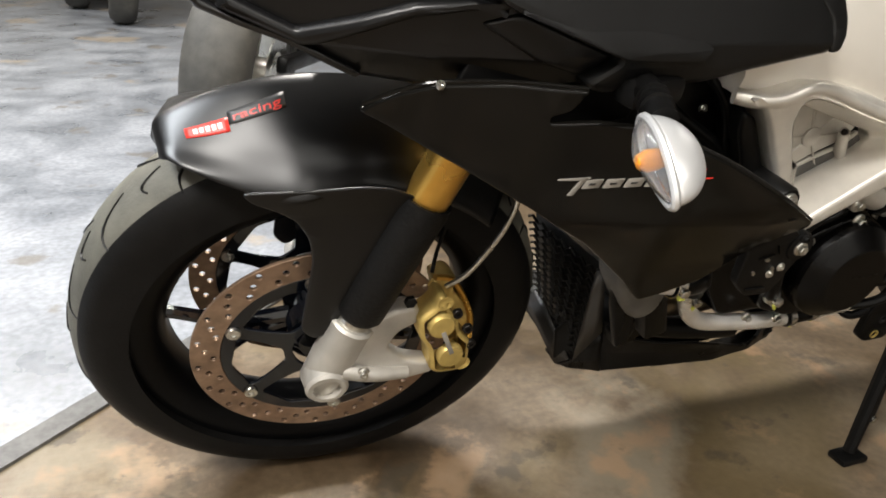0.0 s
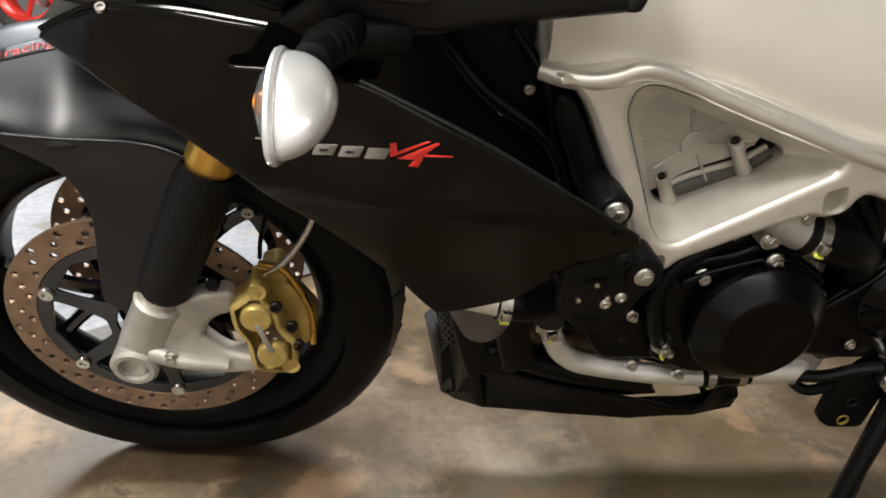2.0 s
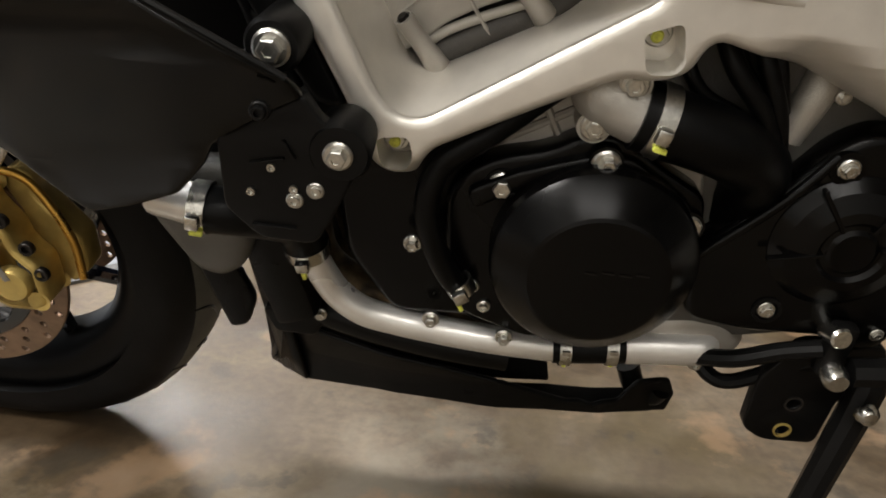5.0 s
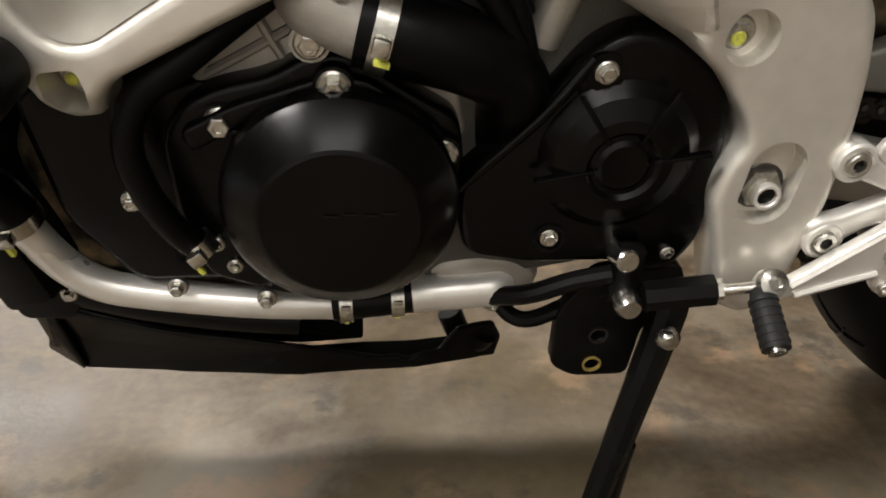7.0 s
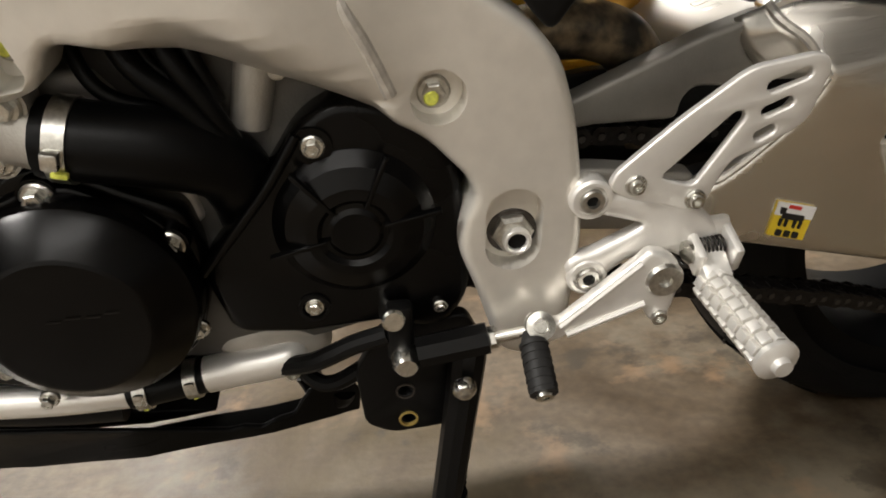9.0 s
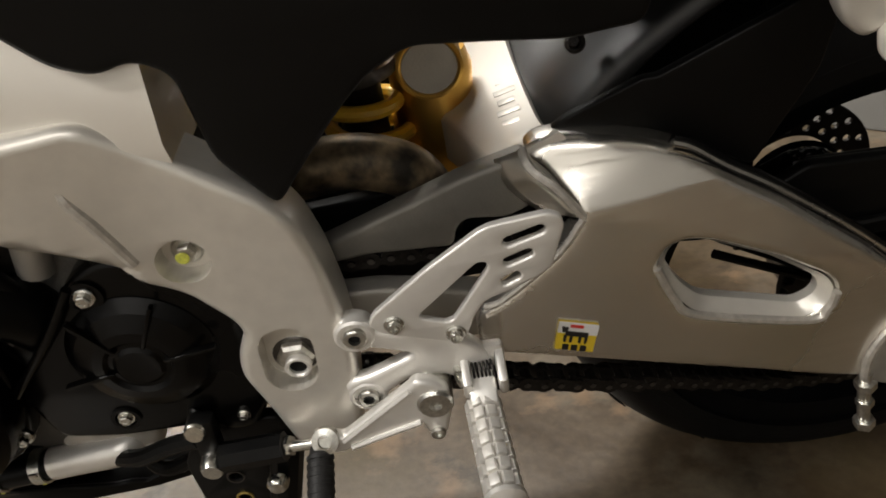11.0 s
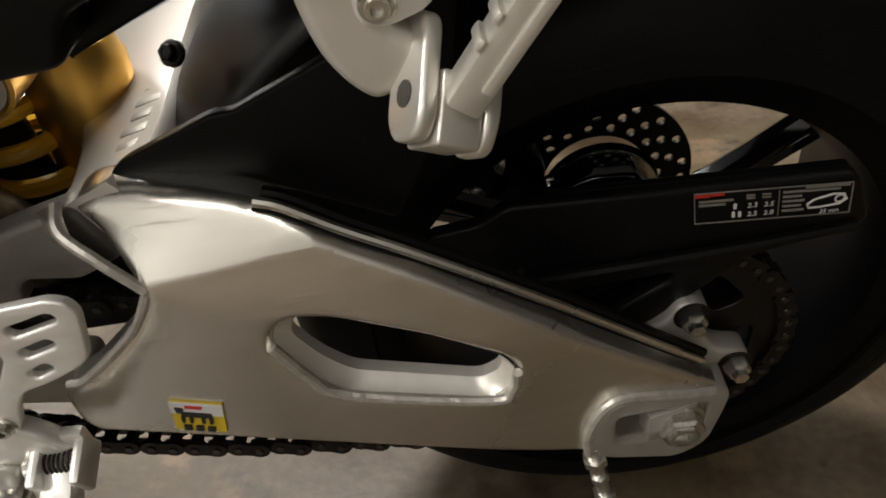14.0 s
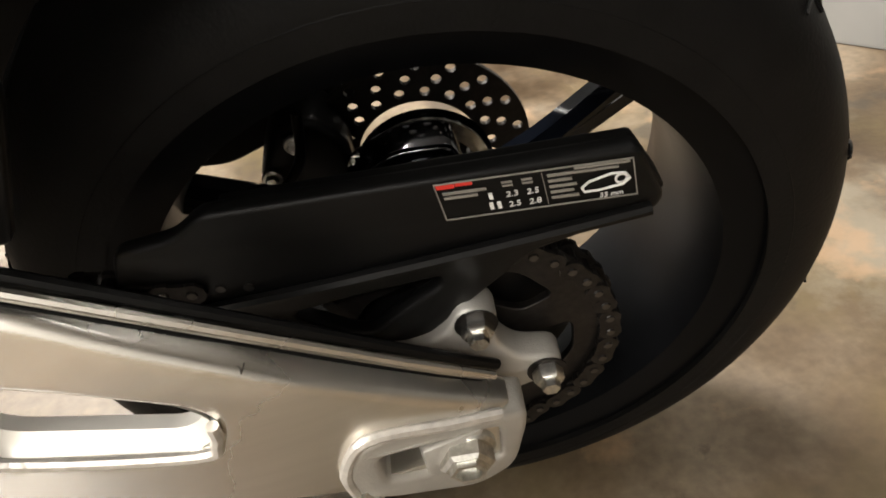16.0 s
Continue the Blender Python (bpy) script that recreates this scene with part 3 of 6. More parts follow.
plate("caliper_inner", [(0.200, 0.412), (0.219, 0.420), (0.232, 0.410), (0.229, 0.392), (0.245, 0.372), (0.262, 0.350), (0.262, 0.315), (0.245, 0.300), (0.230, 0.310), (0.215, 0.36)], -0.026, 0.006, GOLDCAST, cal, bevel=0.005, r=0.006)
for cx, cz in ((0.200, 0.376), (0.216, 0.326)):
    lathe("piston_cover", [(0, -0.004), (0.017, -0.004), (0.017, 0.003), (0.015, 0.006), (0.012, 0.0065), (0, 0.006)], (cx, -0.067, cz), OUT, GOLDCAST, cal, count=26)
for cx, cz in ((0.220, 0.388), (0.243, 0.336), (0.236, 0.362)):
    bolt((cx, -0.062, cz), 0.007, cal, DARKSTEEL, socket=True, flange=False)
block("caliper_badge", pose(0.2085, -0.0735, 0.351, 0, 68, 0), (0.040, 0.0012, 0.006), GREYV, cal, "pale lettering bar", 0.0005)
tube("caliper_pipe", [(0.20, -0.03, 0.42), (0.228, -0.025, 0.405), (0.254, -0.028, 0.355), (0.258, -0.03, 0.31)], 0.004, GOLD, cal)
plate("caliper_bracket", [(0.070, 0.350), (0.094, 0.360), (0.118, 0.384), (0.142, 0.397), (0.174, 0.401), (0.180, 0.374), (0.153, 0.364), (0.139, 0.341), (0.164, 0.317), (0.198, 0.307), (0.204, 0.288), (0.166, 0.283), (0.110, 0.297), (0.070, 0.300)], -0.056, -0.030, CAST, fork_left, bevel=0.007, r=0.010, label="cast silver caliper mount")
tube("mount_rib", [(0.085, -0.056, 0.318), (0.12, -0.062, 0.310), (0.165, -0.058, 0.300)], lambda t: 0.011 - 0.003 * t, CAST, fork_left)
bolt((0.108, -0.066, 0.318), 0.008, fork_left, socket=True)
bolt((0.158, -0.064, 0.418), 0.008, fork_left, PLASTIC, flange=False)
tube("brake_line", [(0.208, -0.048, 0.418), (0.226, -0.056, 0.437), (0.245, -0.06, 0.466), (0.261, -0.07, 0.511), (0.262, -0.08, 0.56), (0.25, -0.06, 0.62)], 0.0032, STEEL, bike, "braided steel brake hose")
tube("sensor_cable", [(0.20, -0.02, 0.42), (0.205, -0.02, 0.46), (0.235, -0.01, 0.56)], 0.0025, HOSE, bike, "black sensor cable")

# front mudguard
def guard_point(deg, th, lift=0.0):
    """A point of the mudguard: angle round the wheel and angle round its own section."""
    a = math.radians(deg)
    u = max((119 - deg) / 70, 0.0)
    tip = min(1.0, 0.42 + 1.15 * u ** 0.55)
    nose = max(0.0, (deg - 119) / 3.2)
    tip *= math.sqrt(max(0.0, 1 - nose * nose))
    edge = 0.262 + 0.062 * max(0.0, (min(deg, 119) - 99) / 20) ** 1.6
    depth = 0.337 - edge
    s = math.sin(th)
    flare = 0.006 * max(0.0, abs(s) - 0.8) / 0.2
    rad = 0.337 + lift - depth * (0.72 * abs(s) ** 1.1 + 0.28 * (1 - math.cos(th))) - 0.010 * (1 - tip) - 0.010 * nose ** 2
    return FM @ Vector((rad * math.cos(a), ((0.080 + 0.018 * min(1.0, max(0.0, (deg - 84) / 12))) * tip + lift) * s + flare * (1 if s > 0 else -1), rad * math.sin(a)))


guard = surface("front_mudguard", [[guard_point(122.15 - 73.15 * i / 42, math.radians(-90 + 180 * j / 32)) for j in range(33)] for i in range(43)], MATTE, bike, "matte black front mudguard with a red decal", 0.004)
for side in (-1, 1):
    bent_plate("side_skirt", [(-0.022, 0.578), (-0.010, 0.563), (0.010, 0.553), (0.032, 0.537), (0.045, 0.512), (0.049, 0.483), (0.044, 0.43), (0.039, 0.376), (0.056, 0.358), (0.088, 0.384), (0.125, 0.47), (0.160, 0.555), (0.141, 0.568), (0.122, 0.576), (0.092, 0.580), (0.039, 0.577)], 0.005, MATTE, guard, lambda x, z, sd=side: FC.y + (sd * -0.097 - (x - FC.x) * FN.x - (z - FC.z) * FN.z) / FN.y - (0.006 * ease(z, (0.54, 0.58), (0, 1)) if sd < 0 else 0), bevel=0.002, r=0.010)


def decal(name, a0, a1, t0, t1, mat, lift=0.0022, n=8):
    """A thin strip laid on the mudguard between two angles round the wheel and two round its section."""
    g = [[guard_point(a0 + (a1 - a0) * i / n, math.radians(t0 + (t1 - t0) * j / 4 + 0.7 * (107.5 - a0 - (a1 - a0) * i / n)), lift) for j in range(5)] for i in range(n + 1)]
    return surface(name, g, mat, guard, "", 0.0003)


decal("decal", 115, 107.5, -30, -20, RED)
decal("decal", 107.5, 97.5, -25.5, -16.5, BLACKV)
for k in range(5):
    decal("decal", 113.6 - 1.05 * k, 112.85 - 1.05 * k, -27, -22.5, WHITE, 0.0025, 2)
cu = bpy.data.curves.new("decal_text", "FONT")
cu.body, cu.size, cu.extrude = "racing", 1.0, 0.01
tmp = bpy.data.objects.new("decal_text", cu)
scene.collection.objects.link(tmp)
me = bpy.data.meshes.new_from_object(tmp)
bpy.data.objects.remove(tmp)
text_wide = max(v.co.x for v in me.vertices)
for v in me.vertices:
    v.co = guard_point(106.8 - 8.6 * v.co.x / text_wide, math.radians(-23.6 + 7.0 * v.co.y + 0.7 * (0.7 + 8.6 * v.co.x / text_wide)), 0.0029 + 0.02 * v.co.z)
mesh_ob("decal_text", me, RED, guard, "", 0)

# side fairing panel
def flare(x, z):
    """The panel's outer face: furthest out at the knee, curving in to the nose and below a soft fold."""
    return ease(x, (0.05, 0.07, 0.121, 0.21, 0.35, 0.45, 0.53), (-0.138, -0.147, -0.174, -0.204, -0.235, -0.240, -0.236)) + 0.5 * max(0.0, 0.605 - z) ** 1.0 - 0.12 * max(0.0, 0.60 - z) * max(0.0, 0.53 - z) / 0.07


side_panel = bent_plate("side_fairing", [(0.066, 0.690), (0.078, 0.701), (0.096, 0.712), (0.121, 0.723), (0.175, 0.729), (0.237, 0.728), (0.224, 0.709), (0.209, 0.704), (0.209, 0.699), (0.250, 0.702), (0.291, 0.699), (0.304, 0.696), (0.315, 0.692), (0.378, 0.666), (0.445, 0.630), (0.518, 0.585), (0.524, 0.574), (0.506, 0.564), (0.466, 0.537), (0.457, 0.521), (0.435, 0.496), (0.399, 0.481), (0.371, 0.474), (0.360, 0.485), (0.340, 0.508), (0.274, 0.570), (0.210, 0.616), (0.140, 0.655), (0.086, 0.682)], 0.008, GLOSS, bike, flare, r=0.005, label="gloss black side fairing with a grey and red emblem")
def on_panel(name, pts, mat, lift=0.0012):
    return bent_plate(name, pts, 0.0016, mat, side_panel, lambda x, z: flare(x, z) - lift, bevel=0.0002, r=0.0006, res=0)


# the emblem, reduced to a bar, a stem and slanted blocks
for pts in ([(0.2235, 0.6478), (0.2245, 0.6492), (0.2520, 0.6520), (0.2505, 0.6502), (0.2475, 0.6492), (0.2392, 0.6338), (0.2340, 0.6334), (0.2428, 0.6488)],
            *([(0.2452 + 0.0182 * k, 0.6406 + 0.0013 * k), (0.2600 + 0.0182 * k, 0.6424 + 0.0013 * k), (0.2632 + 0.0182 * k, 0.6508 + 0.0013 * k), (0.2482 + 0.0182 * k, 0.6492 + 0.0013 * k)] for k in range(4))):
    on_panel("emblem", pts, GREYV)
for k in range(3):
    on_panel("emblem", [(0.2502 + 0.0182 * k, 0.6446 + 0.0013 * k), (0.2560 + 0.0182 * k, 0.6452 + 0.0013 * k), (0.2568 + 0.0182 * k, 0.6470 + 0.0013 * k), (0.2508 + 0.0182 * k, 0.6464 + 0.0013 * k)], BLACKV, 0.0018)
for pts in ([(0.3170, 0.6585), (0.3215, 0.6600), (0.3225, 0.6530), (0.3420, 0.6640), (0.3445, 0.6640), (0.3200, 0.6492), (0.3175, 0.6486)],
            [(0.3225, 0.6480), (0.3490, 0.6640), (0.3510, 0.6636), (0.3420, 0.6548), (0.3375, 0.6440), (0.3305, 0.6434), (0.3350, 0.6490)], [(0.340, 0.6520), (0.361, 0.6545), (0.340, 0.6542)]):
    on_panel("emblem", pts, RED)
bolt((0.1225, -0.173, 0.7215), 0.004, side_panel, socket=True, flange=False, axis=(0, -0.6, 0.8))
bolt((0.505, -0.236, 0.5725), 0.0055, side_panel, PLASTIC, socket=True)
tube("panel_lip", [(x, flare(x, z) + 0.003, z) for x, z in ((0.295, 0.699), (0.315, 0.692), (0.378, 0.666), (0.445, 0.630), (0.516, 0.586))], 0.0022, SATIN, side_panel, "", 6, 8)
tube("panel_lip", [(x, flare(x, z) + 0.004, z) for x, z in ((0.070, 0.696), (0.096, 0.712), (0.121, 0.723), (0.175, 0.729), (0.235, 0.728))], 0.0022, GLOSS, side_panel, "", 6, 8)
# lower fairing bracket and its bolts
bracket = plate("fairing_bracket", [(0.47, 0.545), (0.52, 0.572), (0.53, 0.556), (0.542, 0.552), (0.552, 0.538), (0.545, 0.52), (0.53, 0.49), (0.522, 0.478), (0.49, 0.48), (0.47, 0.50)], -0.208, -0.196, PLASTIC, bike, bevel=0.002, r=0.006, label="black plastic fairing bracket")
lathe("bush", [(0, -0.03), (0.017, -0.03), (0.018, 0.0), (0.016, 0.004), (0, 0.004)], (0.539, -0.206, 0.539), OUT, PLASTIC, bracket)
bolt((0.5385, -0.210, 0.5385), 0.0086, bracket)
for bx, bz in ((0.5121, 0.5076), (0.5244, 0.5147)):
    bolt((bx, -0.208, bz), 0.0052, bracket, socket=True, h=0.003)
for bx, bz in ((0.50, 0.528), (0.512, 0.515), (0.487, 0.512)):
    lathe("rivet", [(0.0025, -0.001), (0.0025, 0.002), (0.0015, 0.002), (0.0015, 0.0), (0, 0.0)], (bx, -0.208, bz), OUT, STEEL, bracket, count=10)
for x0, z0, x1, z1 in ((0.488, 0.53, 0.508, 0.534), (0.508, 0.545, 0.514, 0.534), (0.486, 0.49, 0.512, 0.489)):
    block("rib", pose((x0 + x1) / 2, -0.209, (z0 + z1) / 2, 0, -math.degrees(math.atan2(z1 - z0, x1 - x0)), 0), (math.hypot(x1 - x0, z1 - z0), 0.003, 0.0018), PLASTIC, bracket, "", 0.0004)
lathe("bush", [(0, -0.05), (0.015, -0.05), (0.016, 0.0), (0.014, 0.004), (0, 0.004)], (0.5035, -0.197, 0.594), OUT, PLASTIC, bracket)
bolt((0.5035, -0.201, 0.594), 0.0105, bracket)

# upper fairing and tank shroud
def cheek_face(x, z):
    return ease(x, (-0.12, 0.0, 0.07, 0.12, 0.23, 0.35), (-0.06, -0.11, -0.145, -0.165, -0.185, -0.19)) + 0.7 * max(0.0, 0.742 - z) * ease(x, (0.0, 0.06, 0.2), (0.3, 1, 1))


cheek = bent_plate("upper_fairing", [(-0.056, 0.775), (-0.051, 0.757), (-0.020, 0.747), (0.012, 0.739), (0.031, 0.729), (0.067, 0.711), (0.14, 0.706), (0.25, 0.712), (0.290, 0.74), (0.265, 0.752), (0.179, 0.783), (0.16, 0.81), (0.0, 0.85), (-0.08, 0.86)], 0.09, FAIRING, bike, cheek_face, bevel=0.008, r=0.006, label="matte black upper fairing", step=0.015)
bent_plate("fairing_ridge", [(-0.036, 0.760), (0.024, 0.738), (0.035, 0.741), (0.065, 0.755), (0.102, 0.772), (0.141, 0.780), (0.170, 0.782), (0.141, 0.789), (0.100, 0.782), (0.060, 0.766), (0.020, 0.752), (-0.03, 0.772)], 0.02, FAIRING, cheek, lambda x, z: cheek_face(x, z) - 0.010, bevel=0.006, r=0.003)
bent_plate("fairing_strut", [(-0.058, 0.772), (-0.050, 0.757), (-0.020, 0.747), (0.012, 0.739), (0.031, 0.729), (0.064, 0.712), (0.072, 0.716), (0.036, 0.735), (0.015, 0.744), (-0.018, 0.753), (-0.046, 0.765)], 0.02, MATTE, cheek, lambda x, z: cheek_face(x, z) - 0.007, bevel=0.005, r=0.003)
bent_plate("knee_panel", [(0.150, 0.770), (0.180, 0.779), (0.262, 0.749), (0.240, 0.728), (0.20, 0.742)], 0.008, FAIRING, cheek, lambda x, z: cheek_face(x, z) - 0.003, bevel=0.003, r=0.005)
shroud = bent_plate("tank_shroud", [(0.160, 0.788), (0.180, 0.780), (0.2624, 0.7495), (0.2398, 0.7275), (0.244, 0.7215), (0.259, 0.7155), (0.300, 0.7200), (0.348, 0.7262), (0.386, 0.7350), (0.437, 0.7445), (0.482, 0.7515), (0.4885, 0.768), (0.4905, 0.779), (0.475, 0.83), (0.30, 0.85), (0.12, 0.84)], 0.11, SATIN, bike, lambda x, z: -0.205 + 0.5 * max(0.0, z - 0.762) + 0.45 * max(0.0, 0.745 - z) * ease(x, (0.30, 0.36), (1, 0.2)) + 0.25 * max(0.0, x - 0.47), bevel=0.008, r=0.006, label="satin dark grey tank shroud with an air scoop", step=0.012, smooth=30)
bent_plate("scoop_lip", [(0.203, 0.7885), (0.333, 0.765), (0.3445, 0.760), (0.337, 0.7475), (0.300, 0.7485), (0.265, 0.750), (0.172, 0.7845)], 0.012, SATIN, shroud, lambda x, z: -0.209 + 0.6 * max(0.0, z - 0.757), bevel=0.0022, r=0.003, step=0.012, smooth=30)
bent_plate("end_cap", [(0.452, 0.80), (0.470, 0.778), (0.472, 0.752), (0.484, 0.7525), (0.4905, 0.768), (0.492, 0.779), (0.478, 0.82)], 0.03, SATIN, shroud, lambda x, z: -0.2065 + 0.5 * max(0.0, z - 0.762) + 0.3 * max(0.0, x - 0.478), bevel=0.003, r=0.004)
# added black plate that keeps the gap in the fairing notch dark
plate("notch_blocker", [(0.13, 0.695), (0.15, 0.745), (0.27, 0.752), (0.32, 0.73), (0.31, 0.68), (0.22, 0.672)], -0.166, -0.158, PLASTIC, cheek, bevel=0.002, r=0.006)
# fork crown seen above the cheek
tube("fork_crown", [(0.20, -0.10, 0.775), (0.205, 0.0, 0.80), (0.20, 0.14, 0.81)], 0.018, CAST, bike, "cast silver fork crown")
# dark inside of the front end: air box and wiring
air_box = loft("air_box", [[Vector((x, YC - w, z0)), Vector((x, YC - w, z1)), Vector((x, YC + w, z1)), Vector((x, YC + w, z0))] for x, w, z0, z1 in ((0.27, 0.10, 0.66, 0.74), (0.36, 0.15, 0.58, 0.74), (0.47, 0.16, 0.56, 0.72), (0.52, 0.13, 0.60, 0.71))], PLASTIC, bike, "black plastic air box", 3, 30)
tube("wiring_loom", [(0.36, -0.10, 0.70), (0.40, -0.12, 0.66), (0.46, -0.13, 0.62), (0.49, -0.14, 0.56)], 0.007, HOSE, bike, "black wiring loom")
tube("wiring_loom", [(0.42, -0.11, 0.71), (0.45, -0.13, 0.67), (0.47, -0.135, 0.61), (0.50, -0.14, 0.55)], 0.005, HOSE, bike, "black wiring loom")
for px, pz in ((0.44, 0.66), (0.42, 0.64), (0.475, 0.635)):
    bolt((px, -0.112, pz), 0.005, air_box, STEEL)
plate("frame_gusset", [(0.452, 0.675), (0.47, 0.668), (0.51, 0.60), (0.535, 0.545), (0.515, 0.545), (0.48, 0.60), (0.455, 0.65)], -0.155, -0.115, PLASTIC, bike, bevel=0.004, r=0.008, label="black frame guard")

# indicator
ind_in, ind_out = Vector((0.2528, -0.252, 0.7290)), Vector((0.2483, -0.331, 0.6885))
ind_c = (ind_in + ind_out) / 2
ind_long = (ind_out - ind_in).normalized()
ind_front = Vector((-0.93, 0.34, -0.10))
ind_front = (ind_front - ind_long * ind_front.dot(ind_long)).normalized()
ind_side = ind_front.cross(ind_long)
def ind_dome(name, depth, scale, mat, parent, label="", peak=0.0):
    g = []
    for i in range(13):
        u = i / 12 * math.pi / 2
        row = []
        for j in range(36):
            v = 2 * math.pi * j / 36
            lx = math.cos(v)
            r = math.sin(u)
            point = 0.0445 * scale * r * (abs(lx) ** 1.1) * (1 if lx > 0 else -1)
            wide = 0.021 * scale * r * math.sin(v) * (1 - 0.15 * lx)
            out = (1 - peak) * math.cos(u) + peak * (1 - r)
            row.append(ind_c + ind_long * (point - 0.006 * out * (depth > 0)) + ind_side * wide + ind_front * depth * out)
        g.append(row)
    return surface(name, g, mat, parent, label, 0.0015, 60, True)


indicator = ind_dome("indicator", -0.031, 0.84, INDICATOR, bike, "silver indicator pod with a clear lens")
ind_dome("lens", 0.018, 0.84, LENS, indicator, "clear ribbed lens", 0.45)
ind_dome("reflector", -0.006, 0.80, REFLECTOR, indicator)
lathe("bulb", [(0, 0.012), (0.005, 0.0105), (0.0085, 0.004), (0.008, -0.004), (0.006, -0.010), (0, -0.010)], ind_c - ind_long * 0.002 + ind_front * 0.006, ind_front, AMBER, indicator, "amber bulb")
bm = bmesh.new()
rim_path = [ind_c + ind_front * 0.002 + ind_long * 0.0378 * (abs(math.cos(a)) ** 1.1) * (1 if math.cos(a) > 0 else -1) + ind_side * 0.0180 * math.sin(a) * (1 - 0.15 * math.cos(a)) for a in [2 * math.pi * k / 40 for k in range(41)]]
sweep(bm, rim_path, 0.0034, 8)
part("lens_rim", bm, INDICATOR, indicator)
tube("stalk", [ind_in - ind_front * 0.014 + ind_long * 0.012, (0.272, -0.245, 0.728), (0.285, -0.215, 0.728), (0.295, -0.17, 0.725)], 0.012, PLASTIC, indicator, "black rubber stalk")
for k in range(3):
    lathe("stalk_ring", [(0.011, -0.0018), (0.0138, -0.0012), (0.0138, 0.0012), (0.011, 0.0018)], (0.271 + 0.004 * k, -0.247 + 0.009 * k, 0.7285), (0.35, 0.93, 0), PLASTIC, indicator, "", 20, True)
block("stalk_base", pose(0.300, -0.195, 0.722, 0, 0, 10), (0.06, 0.03, 0.026), PLASTIC, indicator, "", 0.008)

# radiator and its side duct
RAD = pose(0.425, 0.05, 0.43, 0, -16, 0)
radiator = block("radiator", RAD @ pose(0.03, 0, 0), (0.035, 0.33, 0.20), PLASTIC, bike, "black radiator behind a zigzag mesh", 0.006)
def grille_at(u, v):
    """A point of the slanted mesh: u from the far side to the near one, v from the bottom up."""
    low = Vector((0.417, 0.075, 0.262)).lerp(Vector((0.436, -0.020, 0.225)), u)
    high = Vector((0.372, 0.075, 0.43)).lerp(Vector((0.416, -0.045, 0.41)), u)
    return low.lerp(high, v)


bm = bmesh.new()
for k in range(15):
    sweep(bm, [grille_at(j / 14, (k + 0.5) / 15 + (0.022 if j % 2 else -0.022)) for j in range(15)], 0.0022, 6)
part("mesh_grille", bm, PLASTIC, radiator, "zigzag black mesh")
surface("grille_back", [[grille_at(i / 4, j / 4) + Vector((0.012, 0, 0)) for j in range(5)] for i in range(5)], PLASTIC, radiator, "", 0.003)
for corners, m in (([(0.402, 0.088, 0.262), (0.412, 0.070, 0.292), (0.432, -0.018, 0.226), (0.421, -0.002, 0.207)], HUGGER), ([(0.421, -0.002, 0.207), (0.432, -0.018, 0.226), (0.452, -0.045, 0.30), (0.468, -0.046, 0.222)], PLASTIC), ([(0.436, -0.020, 0.225), (0.452, -0.046, 0.30), (0.425, -0.052, 0.41), (0.415, -0.045, 0.41)], HUGGER)):
    c0, c1, c2, c3 = [Vector(c) for c in corners]
    surface("grille_cowl", [[c0.lerp(c3, j / 3).lerp(c1.lerp(c2, j / 3), i / 3) for j in range(4)] for i in range(4)], m, radiator, "", 0.004)
plate("radiator_frame", [(0.375, 0.53), (0.392, 0.525), (0.425, 0.42), (0.448, 0.36), (0.44, 0.335), (0.425, 0.33), (0.402, 0.40)], -0.112, -0.10, PLASTIC, radiator, bevel=0.004, r=0.006)
plate("radiator_tank", [(0.375, 0.49), (0.455, 0.49), (0.458, 0.43), (0.45, 0.405), (0.432, 0.394), (0.413, 0.40), (0.385, 0.445)], -0.135, -0.08, DARKCAST, radiator, bevel=0.010, r=0.014, label="cast silver radiator end tank")

# main frame
FR_OUT = [(0.440, 0.694), (0.460, 0.6832), (0.474, 0.668), (0.511, 0.603), (0.541, 0.542), (0.552, 0.508), (0.560, 0.500), (0.577, 0.502), (0.585, 0.525), (0.656, 0.56), (0.695, 0.578), (0.712, 0.576), (0.731, 0.582), (0.740, 0.603), (0.80, 0.585), (0.853, 0.56), (0.892, 0.537), (0.913, 0.521), (0.936, 0.491), (0.94, 0.478), (0.93, 0.46), (0.927, 0.44), (0.936, 0.409), (0.948, 0.355), (0.975, 0.344), (1.004, 0.36), (1.007, 0.39), (1.014, 0.437), (1.014, 0.48), (1.01, 0.522), (1.002, 0.555), (0.985, 0.575), (0.95, 0.60), (0.90, 0.64), (0.80, 0.64), (0.706, 0.655), (0.60, 0.69), (0.55, 0.702), (0.51, 0.706), (0.47, 0.696)]
WIN_O = [(0.5070, 0.6655), (0.5095, 0.6835), (0.5178, 0.6892), (0.5310, 0.6895), (0.7045, 0.6395), (0.7093, 0.6335), (0.7067, 0.6217), (0.5825, 0.5465), (0.5673, 0.5470), (0.5560, 0.5585)]
WIN_I = [(0.5340, 0.6480), (0.5395, 0.6640), (0.5450, 0.6665), (0.5515, 0.6670), (0.6760, 0.6250), (0.6808, 0.6185), (0.6652, 0.6022), (0.5875, 0.5632), (0.5740, 0.5637), (0.5632, 0.5762)]
REC_P = slot2(0.9612, 0.4400, 0.9632, 0.4625, 0.0180, 10)


